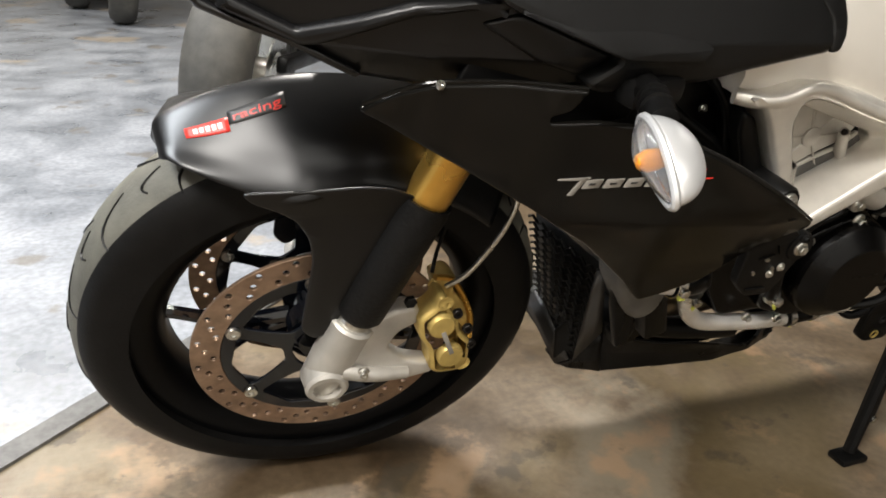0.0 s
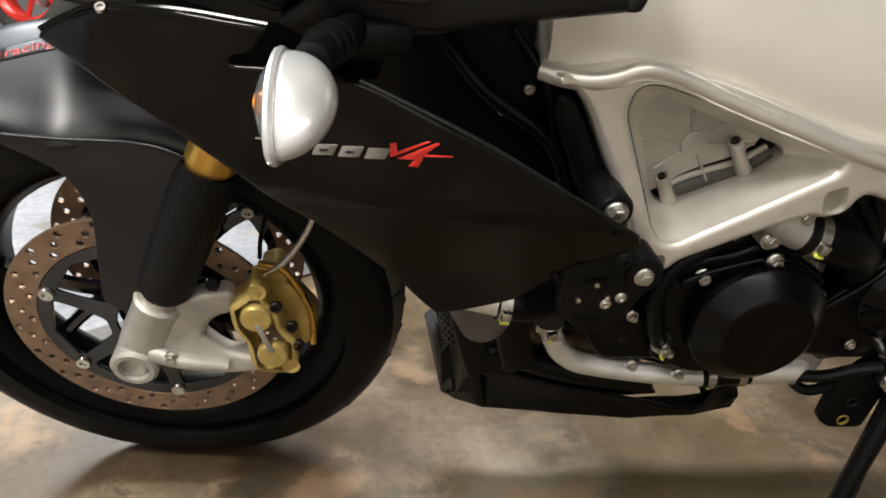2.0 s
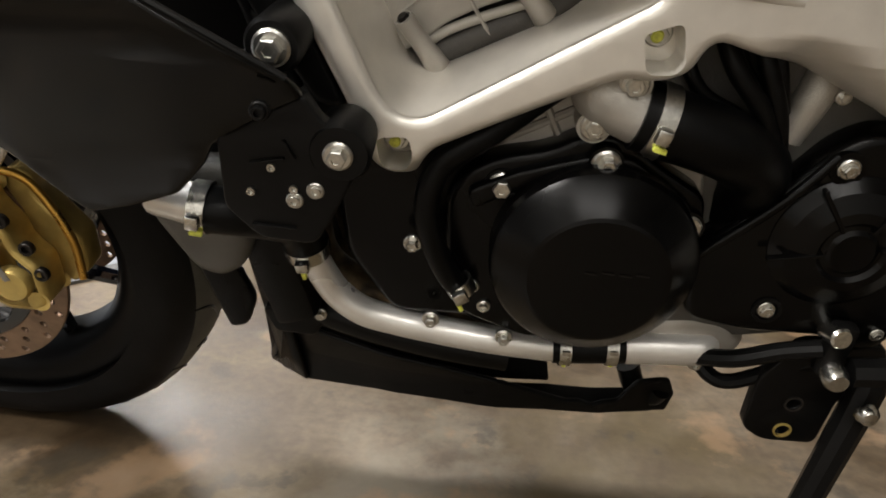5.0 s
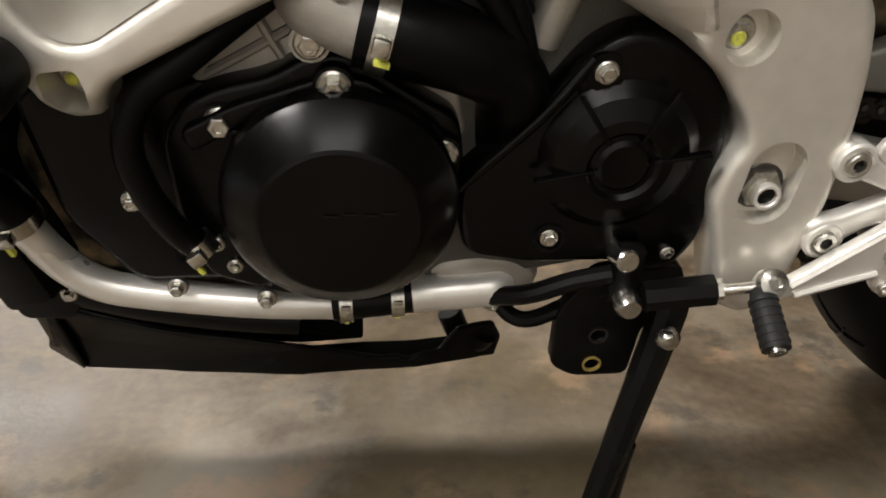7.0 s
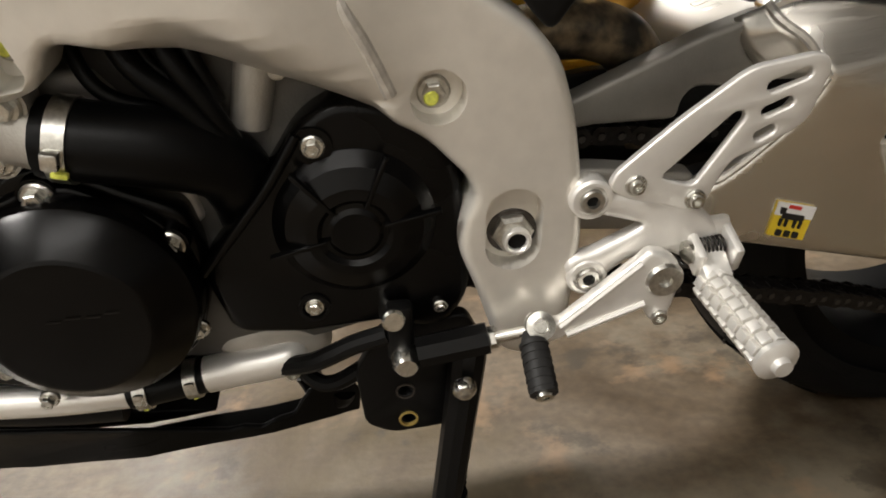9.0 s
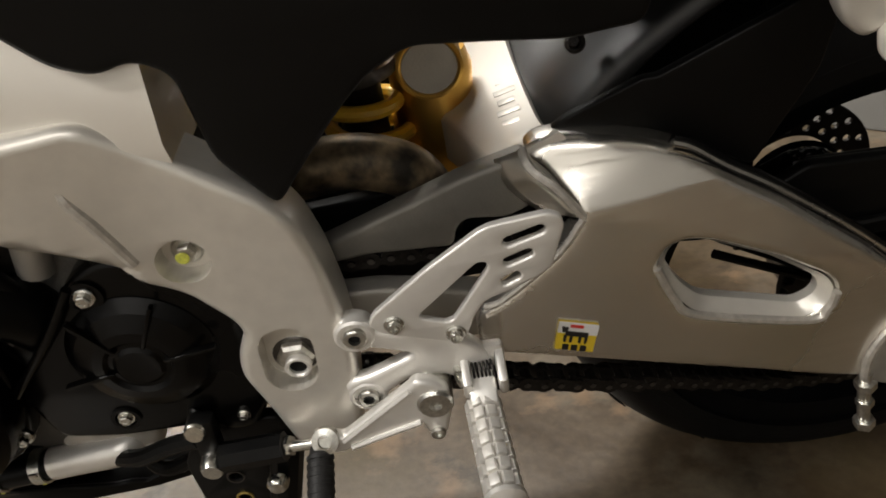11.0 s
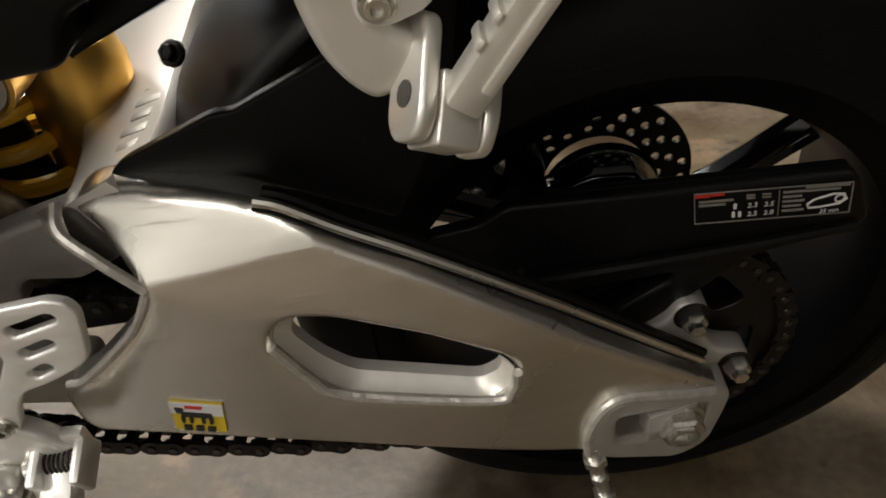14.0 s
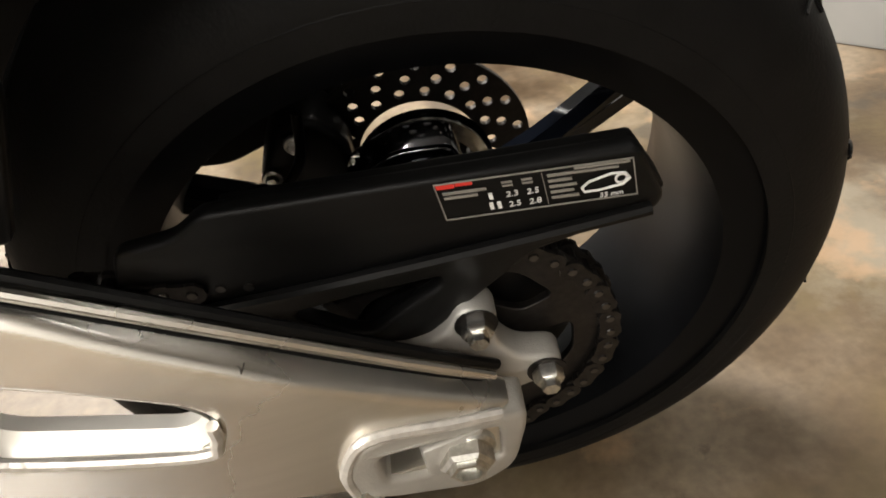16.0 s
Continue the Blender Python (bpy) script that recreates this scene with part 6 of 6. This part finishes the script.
for k in range(14):
    tread_groove(RM, 0.283, 2 * math.pi * k / 14, -1, 0.20, rear_tyre, 0.055, 0.172, 0.86)
    tread_groove(RM, 0.283, 2 * math.pi * (k + 0.5) / 14, -1, -0.10, rear_tyre, 0.038, 0.172, 0.86)
lathe("hub", [(0.0, -0.09), (0.03, -0.09), (0.05, -0.075), (0.066, -0.06), (0.066, -0.02), (0.045, 0.0), (0.045, 0.06), (0.055, 0.07), (0.0, 0.07)], RC, (0, 1, 0), DARKCHROME, rear_wheel, "", 40)
for i in range(3):
    spoke("spoke", RM, math.radians(35 + 120 * i), 0.05, 0.176, 0.022, WHEEL, rear_wheel, 0.025)
brake_disc(RM @ pose(-0.002, 0, 0.006), 0.082, 0.049, 0.089, 56, DARKSTEEL, rear_wheel, "brake_disc", "drilled dark rear brake disc")
for k in range(5):
    a = math.radians(20 + 72 * k)
    bolt(RC + Vector((0.042 * math.cos(a), -0.083, 0.042 * math.sin(a))), 0.008, rear_wheel, STEEL)
# added black disc so the sprocket holes look dark instead of showing floor
lathe("hub_blocker", [(0, -0.005), (0.06, -0.005), (0.082, 0.004), (0.082, 0.012), (0, 0.012)], (1.453, -0.012, 0.307), (0, 1, 0), PLASTIC, rear_wheel, "", 40)
lathe("abs_ring", [(0.045, 0.060), (0.052, 0.060), (0.052, 0.063), (0.045, 0.063)], RC, (0, 1, 0), STEEL, rear_wheel, count=50, closed=True)
rear_cal = plate("rear_caliper", [(1.315, 0.27), (1.325, 0.345), (1.345, 0.385), (1.375, 0.392), (1.398, 0.365), (1.395, 0.30), (1.36, 0.265)], 0.125, 0.175, PLASTIC, bike, bevel=0.008, r=0.012, label="black rear brake caliper on its bracket")
plate("caliper_arm", [(1.39, 0.29), (1.39, 0.345), (1.43, 0.365), (1.475, 0.362), (1.485, 0.31), (1.45, 0.28)], 0.10, 0.135, DARKCHROME, rear_cal, bevel=0.005, r=0.012)
for bx, bz in ((1.335, 0.345), (1.36, 0.372), (1.34, 0.30), (1.40, 0.345), (1.43, 0.352)):
    bolt((bx, 0.122, bz), 0.008, rear_cal, STEEL)
tube("rear_brake_hose", [(1.30, 0.12, 0.30), (1.33, 0.11, 0.33), (1.36, 0.115, 0.36), (1.37, 0.12, 0.40)], 0.004, HOSE, rear_cal)

# sprocket and chain
SC = Vector((1.454, -0.03, 0.305))
sprocket_teeth = []
for k in range(42):
    a = 2 * math.pi * k / 42
    for da, rr in ((-0.045, 0.092), (-0.02, 0.0985), (0.02, 0.0985), (0.045, 0.092)):
        sprocket_teeth.append((SC.x + rr * math.cos(a + da), SC.z + rr * math.sin(a + da)))
sprocket = plate("rear_sprocket", sprocket_teeth, SC.y - 0.003, SC.y + 0.003, DARKSTEEL, bike, holes=[[tuple(p) for p in fillet([(SC.x + r * math.cos(math.radians(a0 + da)), SC.z + r * math.sin(math.radians(a0 + da))) for r, da in ((0.050, -22), (0.074, -24), (0.077, 0), (0.074, 24), (0.050, 22))], 0.008, 4)] for a0 in (55, 127, 199, 271, 343)], bevel=0.0006, r=0.0005, label="dark steel rear sprocket", res=0)
carrier_pts = []
for k in range(5):
    a = math.radians(68.6 - 72 * k)
    for da, r in ((-0.33, 0.046), (-0.16, 0.070), (0.16, 0.070), (0.33, 0.046)):
        carrier_pts.append((1.446 + r * math.cos(a - da), 0.309 + r * math.sin(a - da)))
plate("sprocket_carrier", carrier_pts, -0.060, -0.038, CAST, sprocket, bevel=0.004, r=0.010, label="silver sprocket carrier")
for k in range(5):
    a = math.radians(68.6 - 72 * k)
    bx, bz = 1.446 + 0.059 * math.cos(a), 0.309 + 0.059 * math.sin(a)
    lathe("nut_seat", [(0.0, 0.0), (0.0125, 0.0), (0.0125, 0.001), (0.0, 0.001)], (bx, -0.0602, bz), OUT, DARKSTEEL, sprocket, count=20)
    lathe("carrier_nut", [(0, 0), (0.0095, 0), (0.0095, 0.007), (0.008, 0.009), (0.006, 0.009), (0.0055, 0.014), (0, 0.014)], (bx, -0.061, bz), OUT, STEEL, sprocket, count=6)

link_bm = bmesh.new()
for yy in (-0.0075, 0.0075):
    for sx in (-1, 1):
        lathe_bm(link_bm, [(0, yy - 0.0012), (0.0074, yy - 0.0012), (0.0074, yy + 0.0012), (0, yy + 0.0012)], pose(sx * 0.0071, 0, 0), 10)
    box_bm(link_bm, pose(0, yy, 0), (0.0145, 0.0022, 0.0128))
for sx in (-1, 1):
    lathe_bm(link_bm, [(0, -0.0098), (0.0026, -0.0098), (0.0045, -0.006), (0.0045, 0.006), (0.0026, 0.0098), (0, 0.0098)], pose(sx * 0.0071, 0, 0), 8)
link_me = bpy.data.meshes.new("chain_link")
bmesh.ops.recalc_face_normals(link_bm, faces=link_bm.faces)
link_bm.to_mesh(link_me)
link_bm.free()
link_me.materials.append(DARKSTEEL)
link_me.materials.append(WORNSTEEL)
for face in link_me.polygons:
    if abs(face.center.y) > 0.0095:
        face.material_index = 1
FS = Vector((0.93, -0.085, 0.425))
loop = [Vector((FS.x, FS.y, FS.z + 0.050)), Vector((1.03, -0.082, 0.476)), Vector((1.09, -0.078, 0.466)), Vector((1.17, -0.068, 0.455)), Vector((1.30, -0.05, 0.430)), Vector((SC.x - 0.01, SC.y, SC.z + 0.096))]
loop += [SC + 0.096 * Vector((math.cos(math.radians(a)), 0, math.sin(math.radians(a)))) for a in range(80, -91, -20)]
loop += [Vector((1.36, -0.05, 0.238)), Vector((1.26, -0.075, 0.287)), Vector((1.165, -0.092, 0.324)), Vector((1.10, -0.095, 0.344)), Vector((1.04, -0.095, 0.361)), Vector((0.98, -0.09, 0.378)), Vector((FS.x, FS.y, FS.z - 0.045)), Vector((FS.x - 0.03, FS.y, FS.z))]
fine = smooth_path([*loop, loop[0]], 40)
acc, want, prev, links = 0.0, 0.0, fine[0], []
for p in fine[1:]:
    step = (p - prev).length
    while acc + step >= want:
        links.append((prev.lerp(p, (want - acc) / max(step, 1e-9)), (p - prev).normalized()))
        want += 0.0142
    acc += step
    prev = p
chain = None
for k, (p, d) in enumerate(links):
    m = Matrix.Translation(p + Vector((0, 0.0024 if k % 2 else 0, 0))) @ Matrix.Rotation(-math.atan2(d.z, d.x), 4, "Y")
    if chain is None:
        first = link_me.copy()
        first.transform(m)
        chain = mesh_ob("drive_chain", first, DARKSTEEL, bike, "dark oily drive chain", 30)
        chain.data.materials.clear()
        chain.data.materials.append(DARKSTEEL)
        chain.data.materials.append(WORNSTEEL)
        continue
    o2 = new("chain_link", link_me)
    o2.parent = chain
    o2.matrix_basis = m

plate("chain_slider", [(0.94, 0.42), (0.94, 0.505), (1.04, 0.512), (1.10, 0.506), (1.19, 0.500), (1.205, 0.44), (1.10, 0.425)], -0.062, -0.050, PLASTIC, bike, bevel=0.002, r=0.006, label="black plastic chain slider")

# chain guard with its printed label
cg = plate("chain_guard", [(1.2831, 0.4135), (1.300, 0.4560), (1.332, 0.4600), (1.350, 0.4720), (1.5553, 0.4640), (1.5600, 0.4600), (1.5723, 0.4293), (1.5690, 0.4210), (1.5043, 0.4053), (1.4238, 0.3358), (1.4105, 0.3380)], -0.052, -0.04, PLASTIC, bike, holes=[[(1.3700, 0.3905), (1.41, 0.3955), (1.4544, 0.3984), (1.4533, 0.3915), (1.4084, 0.3606), (1.4000, 0.3625)]], bevel=0.003, r=0.006, label="black plastic chain guard with a printed label")
tube("guard_step", [(1.30, -0.054, 0.408), (1.40, -0.056, 0.414), (1.50, -0.055, 0.420), (1.565, -0.053, 0.424)], 0.004, PLASTIC, cg, "", 6, 8)
tube("guard_step", [(1.285, -0.053, 0.402), (1.34, -0.055, 0.376), (1.40, -0.055, 0.347), (1.418, -0.054, 0.338)], 0.004, PLASTIC, cg, "", 6, 8)
plate("guard_top", [(1.355, 0.468), (1.558, 0.462), (1.573, 0.433), (1.566, 0.430), (1.552, 0.456), (1.36, 0.461)], -0.05, -0.032, PLASTIC, cg, bevel=0.002, r=0.003)
L0, LU, LV = Vector((1.4600, -0.0535, 0.4655)), Vector((0.0950, 0, -0.0060)), Vector((0.0030, 0, -0.0245))


def label_bar(u0, u1, v0, v1, mat):
    pts = [L0 + LU * u + LV * v for u, v in ((u0, v0), (u1, v0), (u1, v1), (u0, v1))]
    return plate("label_print", [(p.x, p.z) for p in pts], -0.0533, -0.0525, mat, cg, bevel=0.00005, r=0.0002, res=0)


for u0, u1, v0, v1 in ((0, 1, 0, 0.025), (0, 1, 0.975, 1), (0, 0.006, 0, 1), (0.994, 1, 0, 1), (0.535, 0.539, 0.08, 0.92)):
    label_bar(u0, u1, v0, v1, GREYV)
label_bar(0.01, 0.10, 0.03, 0.14, RED)
label_bar(0.105, 0.19, 0.03, 0.11, RED)
for k in range(2):
    label_bar(0.03, 0.25 - 0.05 * k, 0.25 + 0.12 * k, 0.31 + 0.12 * k, GREYV)
for k in range(2):
    label_bar(0.33 + 0.1 * k, 0.385 + 0.1 * k, 0.16, 0.20, GREYV)
    label_bar(0.33 + 0.1 * k, 0.385 + 0.1 * k, 0.25, 0.29, GREYV)
for k in range(5):
    label_bar(0.56, 0.70 - 0.02 * (k % 2), 0.14 + 0.15 * k, 0.20 + 0.15 * k, GREYV)
label_bar(0.70, 0.98, 0.05, 0.10, GREYV)
label_bar(0.70, 0.92, 0.15, 0.20, GREYV)
for u0, u1, v0, v1 in ((0.25, 0.27, 0.42, 0.58), (0.24, 0.26, 0.68, 0.86), (0.28, 0.30, 0.68, 0.86)):
    label_bar(u0, u1, v0, v1, WHITE)


def words(text, u, v, size):
    cu = bpy.data.curves.new("label_text", "FONT")
    cu.body, cu.size, cu.extrude = text, size, 0.00015
    tmp = bpy.data.objects.new("label_text", cu)
    scene.collection.objects.link(tmp)
    me = bpy.data.meshes.new_from_object(tmp)
    bpy.data.objects.remove(tmp)
    p = L0 + LU * u + LV * v
    me.transform(Matrix.Translation((p.x, -0.0534, p.z)) @ Matrix.Rotation(radians(1), 4, "Y") @ Matrix.Rotation(math.pi / 2, 4, "X"))
    return mesh_ob("label_text", me, WHITE, cg, "", 0)


words("2.3", 0.335, 0.56, 0.0050)
words("2.5", 0.44, 0.56, 0.0050)
words("2.5", 0.335, 0.84, 0.0050)
words("2.8", 0.44, 0.84, 0.0050)
words("35 mm", 0.80, 0.93, 0.0042)
bm = bmesh.new()
sweep(bm, [L0 + LU * u + LV * v + Vector((0, 0.0006, 0)) for u, v in ((0.72, 0.62), (0.76, 0.48), (0.88, 0.34), (0.95, 0.36), (0.97, 0.52), (0.93, 0.66), (0.80, 0.74), (0.73, 0.74), (0.72, 0.62))], 0.0007, 6)
part("label_print", bm, WHITE, cg)
lathe("label_print", [(0.0022, -0.0003), (0.0032, -0.0003), (0.0032, 0.0003), (0.0022, 0.0003)], L0 + LU * 0.925 + LV * 0.50 + Vector((0, 0.0006, 0)), OUT, WHITE, cg, count=20, closed=True)

# rear hugger
grid = []
for i in range(22):
    a = math.radians(88 + 70 * i / 21)
    row = []
    for j in range(15):
        s = -1 + 2 * j / 14
        rad = 0.345 - 0.035 * abs(s) ** 3
        row.append(Vector((1.432, 0.075, 0.330)) + Vector((rad * math.cos(a), 0.108 * s, rad * math.sin(a))))
    grid.append(row)
hugger = surface("rear_hugger", grid, HUGGER, bike, "black plastic rear hugger", 0.004)
plate("hugger_side", [(1.10, 0.35), (1.15, 0.322), (1.235, 0.318), (1.285, 0.313), (1.34, 0.332), (1.42, 0.365), (1.45, 0.44), (1.40, 0.52), (1.28, 0.56), (1.10, 0.50)], 0.19, 0.20, PLASTIC, hugger, bevel=0.003, r=0.012)
plate("hugger_side", [(1.148, 0.550), (1.162, 0.562), (1.2133, 0.582), (1.2225, 0.5815), (1.296, 0.612), (1.335, 0.630), (1.325, 0.57), (1.29, 0.505), (1.236, 0.535), (1.20, 0.548)], -0.088, -0.08, PLASTIC, hugger, bevel=0.002, r=0.006)
bolt((1.184, -0.028, 0.586), 0.0072, hugger, DARKSTEEL, axis=(-0.3, -0.7, 0.6))

# shock absorber, bridge of the swingarm and dark innards
bridge = loft("swingarm_bridge", [[Vector((x0, y, z0)), Vector((x0 + 0.004, y, z0 + 0.004)), Vector((x1 - 0.004, y, z1 + 0.003)), Vector((x1, y, z1 - 0.002)), Vector((x1, y, z1 - 0.035)), Vector((x0, y, z0 - 0.035))] for x0, x1, y, z0, z1 in ((1.118, 1.162, -0.100, 0.541, 0.558), (1.112, 1.160, -0.075, 0.533, 0.549), (1.106, 1.158, -0.045, 0.524, 0.536), (1.092, 1.156, 0.01, 0.518, 0.534), (1.066, 1.154, 0.08, 0.512, 0.539), (1.06, 1.154, 0.16, 0.514, 0.545))], TANK, bike, "aluminium swingarm bridge with a raised emblem", 4, 50)
for k in range(7):
    block("raised_mark", pose(1.1395 - 0.0006 * k, 0.055 - 0.016 * k, 0.5335 - 0.0004 * k, 0, -14, 0), (0.014 if k % 2 else 0.018, 0.009, 0.0035), CAST, bridge, "", 0.001)
shock = lathe("shock_absorber", [(0, -0.16), (0.019, -0.16), (0.019, -0.02), (0.024, -0.01), (0.030, 0.0), (0.030, 0.05), (0, 0.05)], (1.024, 0.04, 0.575), (-0.02, 0, 1), DARKSTEEL, bike, "shock absorber with a yellow coil spring")
bm = bmesh.new()
sweep(bm, [Vector((1.0170 + 0.0305 * math.cos(t) + 0.0011 * t, 0.04 + 0.0305 * math.sin(t), 0.560 - 0.0041 * t)) for t in [k * 0.2 for k in range(0, 165)]], 0.0064, 10)
part("coil_spring", bm, YELLOW, shock, "yellow coil spring")
lathe("shock_collar", [(0.022, 0), (0.036, 0), (0.037, 0.004), (0.036, 0.010), (0.030, 0.012), (0.030, 0.022), (0.022, 0.022)], (1.0235, 0.04, 0.562), (-0.02, 0, 1), WORNSTEEL, shock, "worn steel preload collar", 30)
lathe("reservoir_body", [(0, 0.0), (0.0225, 0.0), (0.0225, -0.11), (0, -0.11)], (1.084, -0.042, 0.592), OUT, GOLD, shock, "gold remote reservoir", 40)
lathe("reservoir_ring", [(0.0192, 0.0), (0.0225, 0.0), (0.0225, 0.003), (0.0205, 0.004), (0.0192, 0.003)], (1.084, -0.042, 0.592), OUT, GOLD, shock, "", 40, True)
lathe("reservoir_cap", [(0, 0.0022), (0.0185, 0.0022), (0.0190, 0.0), (0, 0.0)], (1.084, -0.0425, 0.592), OUT, CAST, shock, "pale grey cap", 40)
# added cylinder: gold colour replaces the spring's reflection in the bridge wall
lathe("gold_reflection_body", [(0, 0), (0.030, 0), (0.034, 0.02), (0.034, 0.115), (0.028, 0.13), (0, 0.13)], (1.075, 0.055, 0.435), (0.08, 0.05, 1), GOLD, shock, "added gold body standing in for the spring's reflection", 40)
tube("exhaust_pipe", [(0.93, -0.055, 0.530), (0.958, -0.063, 0.537), (0.985, -0.067, 0.5425), (1.010, -0.068, 0.5455), (1.034, -0.068, 0.5425), (1.056, -0.066, 0.531), (1.068, -0.062, 0.512), (1.073, -0.056, 0.485), (1.072, -0.045, 0.455)], 0.0195, EXHAUST, bike, "rust-spotted exhaust pipe", 8, 20)
tube("exhaust_pipe", [(0.95, 0.02, 0.64), (1.0, 0.03, 0.62), (1.05, 0.05, 0.61)], 0.014, EXHAUST, bike, "rust-spotted exhaust pipe", 8, 14)
plate("inner_fender", [(0.90, 0.31), (0.90, 0.55), (0.98, 0.56), (1.06, 0.50), (1.11, 0.44), (1.06, 0.32)], 0.14, 0.2, PLASTIC, bike, bevel=0.004, r=0.01, label="black inner fender")
# seat side cover, below an unseen seat and tail added to cast shade
seat = loft("seat", [[Vector((x, 0.06 - w, z0)), Vector((x, 0.06 - w, z1 - 0.03)), Vector((x, 0.06 - w * 0.7, z1)), Vector((x, 0.06 + w * 0.7, z1)), Vector((x, 0.06 + w, z1 - 0.03)), Vector((x, 0.06 + w, z0))] for x, w, z0, z1 in ((0.84, 0.12, 0.76, 0.86), (0.95, 0.10, 0.78, 0.87), (1.15, 0.09, 0.80, 0.88), (1.35, 0.10, 0.82, 0.93), (1.60, 0.08, 0.86, 0.96), (1.70, 0.06, 0.88, 0.95))], PLASTIC, bike, "unseen black seat and tail unit, added to shade the rear floor", 4, 40)
cover = plate("seat_cover", [(0.86, 0.71), (0.90, 0.668), (0.92, 0.660), (0.94, 0.665), (0.957, 0.655), (0.959, 0.63), (0.962, 0.605), (0.988, 0.569), (1.0077, 0.592), (1.03, 0.617), (1.052, 0.638), (1.076, 0.650), (1.119, 0.645), (1.156, 0.640), (1.196, 0.643), (1.20, 0.66), (1.228, 0.67), (1.34, 0.71), (1.46, 0.78), (1.40, 0.86), (0.95, 0.88), (0.86, 0.88)], -0.150, -0.118, PLASTIC, bike, bevel=0.004, r=0.008, label="black plastic seat side cover")
bolt((0.968, -0.135, 0.615), 0.008, cover, PLASTIC, socket=True)
plate("under_tray", [(1.18, 0.632), (1.24, 0.655), (1.50, 0.75), (1.50, 0.765), (1.22, 0.68)], -0.12, 0.10, PLASTIC, cover, bevel=0.002, r=0.004)

# passenger foot rest: a cranked arm, a forked hinge and the folded peg
hanger = plate("passenger_hanger", [(1.278, 0.76), (1.279, 0.690), (1.2800, 0.672), (1.2815, 0.657), (1.2850, 0.642), (1.2920, 0.630), (1.3010, 0.6215), (1.3120, 0.6270), (1.3205, 0.6390), (1.3175, 0.6450), (1.3090, 0.6520), (1.3020, 0.664), (1.3015, 0.690), (1.303, 0.76)], -0.166, -0.146, FRAME, bike, bevel=0.006, r=0.010, label="satin silver passenger foot rest hanger", res=3)
plate("hanger_plate", [(1.2998, 0.656), (1.3020, 0.6515), (1.3100, 0.6510), (1.3215, 0.6545), (1.336, 0.668), (1.356, 0.76), (1.3010, 0.76), (1.2995, 0.690)], -0.168, -0.152, MACHINED, hanger, holes=[slot2(1.316, 0.672, 1.326, 0.676, 0.0035)], bevel=0.0015, r=0.003)
bolt((1.3075, -0.168, 0.6590), 0.0062, hanger, socket=True)
HINGE_AXIS, HINGE_UP = Vector((-0.811, -0.286, 0.510)).normalized(), Vector((0.21, 0.67, 0.71))
HINGE_UP = (HINGE_UP - HINGE_AXIS * HINGE_UP.dot(HINGE_AXIS)).normalized()
HINGE = Matrix((HINGE_AXIS.cross(HINGE_UP), HINGE_AXIS, HINGE_UP)).transposed().to_4x4()
HINGE.translation = (1.3115, -0.1744, 0.6305)


def hinge_piece(name, outline, y0, y1, bevel, rr, label=""):
    ob = plate(name, outline, y0, y1, FRAME, hanger, bevel=bevel, r=rr, label=label, res=2)
    ob.data.transform(HINGE)
    return ob


hinge_piece("hinge_cheek", [(-0.0100, 0.026), (0.0120, 0.030), (0.0125, -0.008), (0.0075, -0.0155), (-0.0075, -0.0155), (-0.0115, -0.008)], -0.0070, 0.0, 0.0022, 0.006)
hinge_piece("peg_block", [(-0.0115, 0.0085), (0.0110, 0.0085), (0.0105, -0.0165), (-0.0110, -0.0165)], -0.0240, -0.0076, 0.0012, 0.002)
hinge_piece("hinge_cheek", [(-0.0125, 0.014), (0.0110, 0.016), (0.0120, -0.009), (0.0070, -0.0175), (-0.0090, -0.0175), (-0.0130, -0.006)], -0.0305, -0.0246, 0.0018, 0.005)
lathe("hinge_pin", [(0, -0.02), (0.0046, -0.02), (0.0046, 0.0006), (0, 0.0008)], HINGE.translation, HINGE_AXIS, DARKCAST, hanger, "dull grey pin end", 24)
P0, P1 = Vector((1.3290, -0.178, 0.6290)), Vector((1.402, -0.185, 0.7257))
beam = Matrix.Translation((P0 + P1) / 2) @ Matrix.Rotation(math.atan2(P1.x - P0.x, P1.z - P0.z), 4, "Y")
ppeg = block("passenger_peg", beam, (0.0125, 0.015, (P1 - P0).length), FRAME, hanger, "serrated silver passenger peg", 0.002)
block("peg_web", beam @ pose(0.003, -0.0078, 0.004), (0.0045, 0.003, (P1 - P0).length * 0.9), FRAME, ppeg, "", 0.001)
for k in range(10):
    block("peg_tooth", beam @ pose(-0.0068, -0.001, -0.038 + 0.0096 * k), (0.0034, 0.0140, 0.0050), FRAME, ppeg, "", 0.0016)
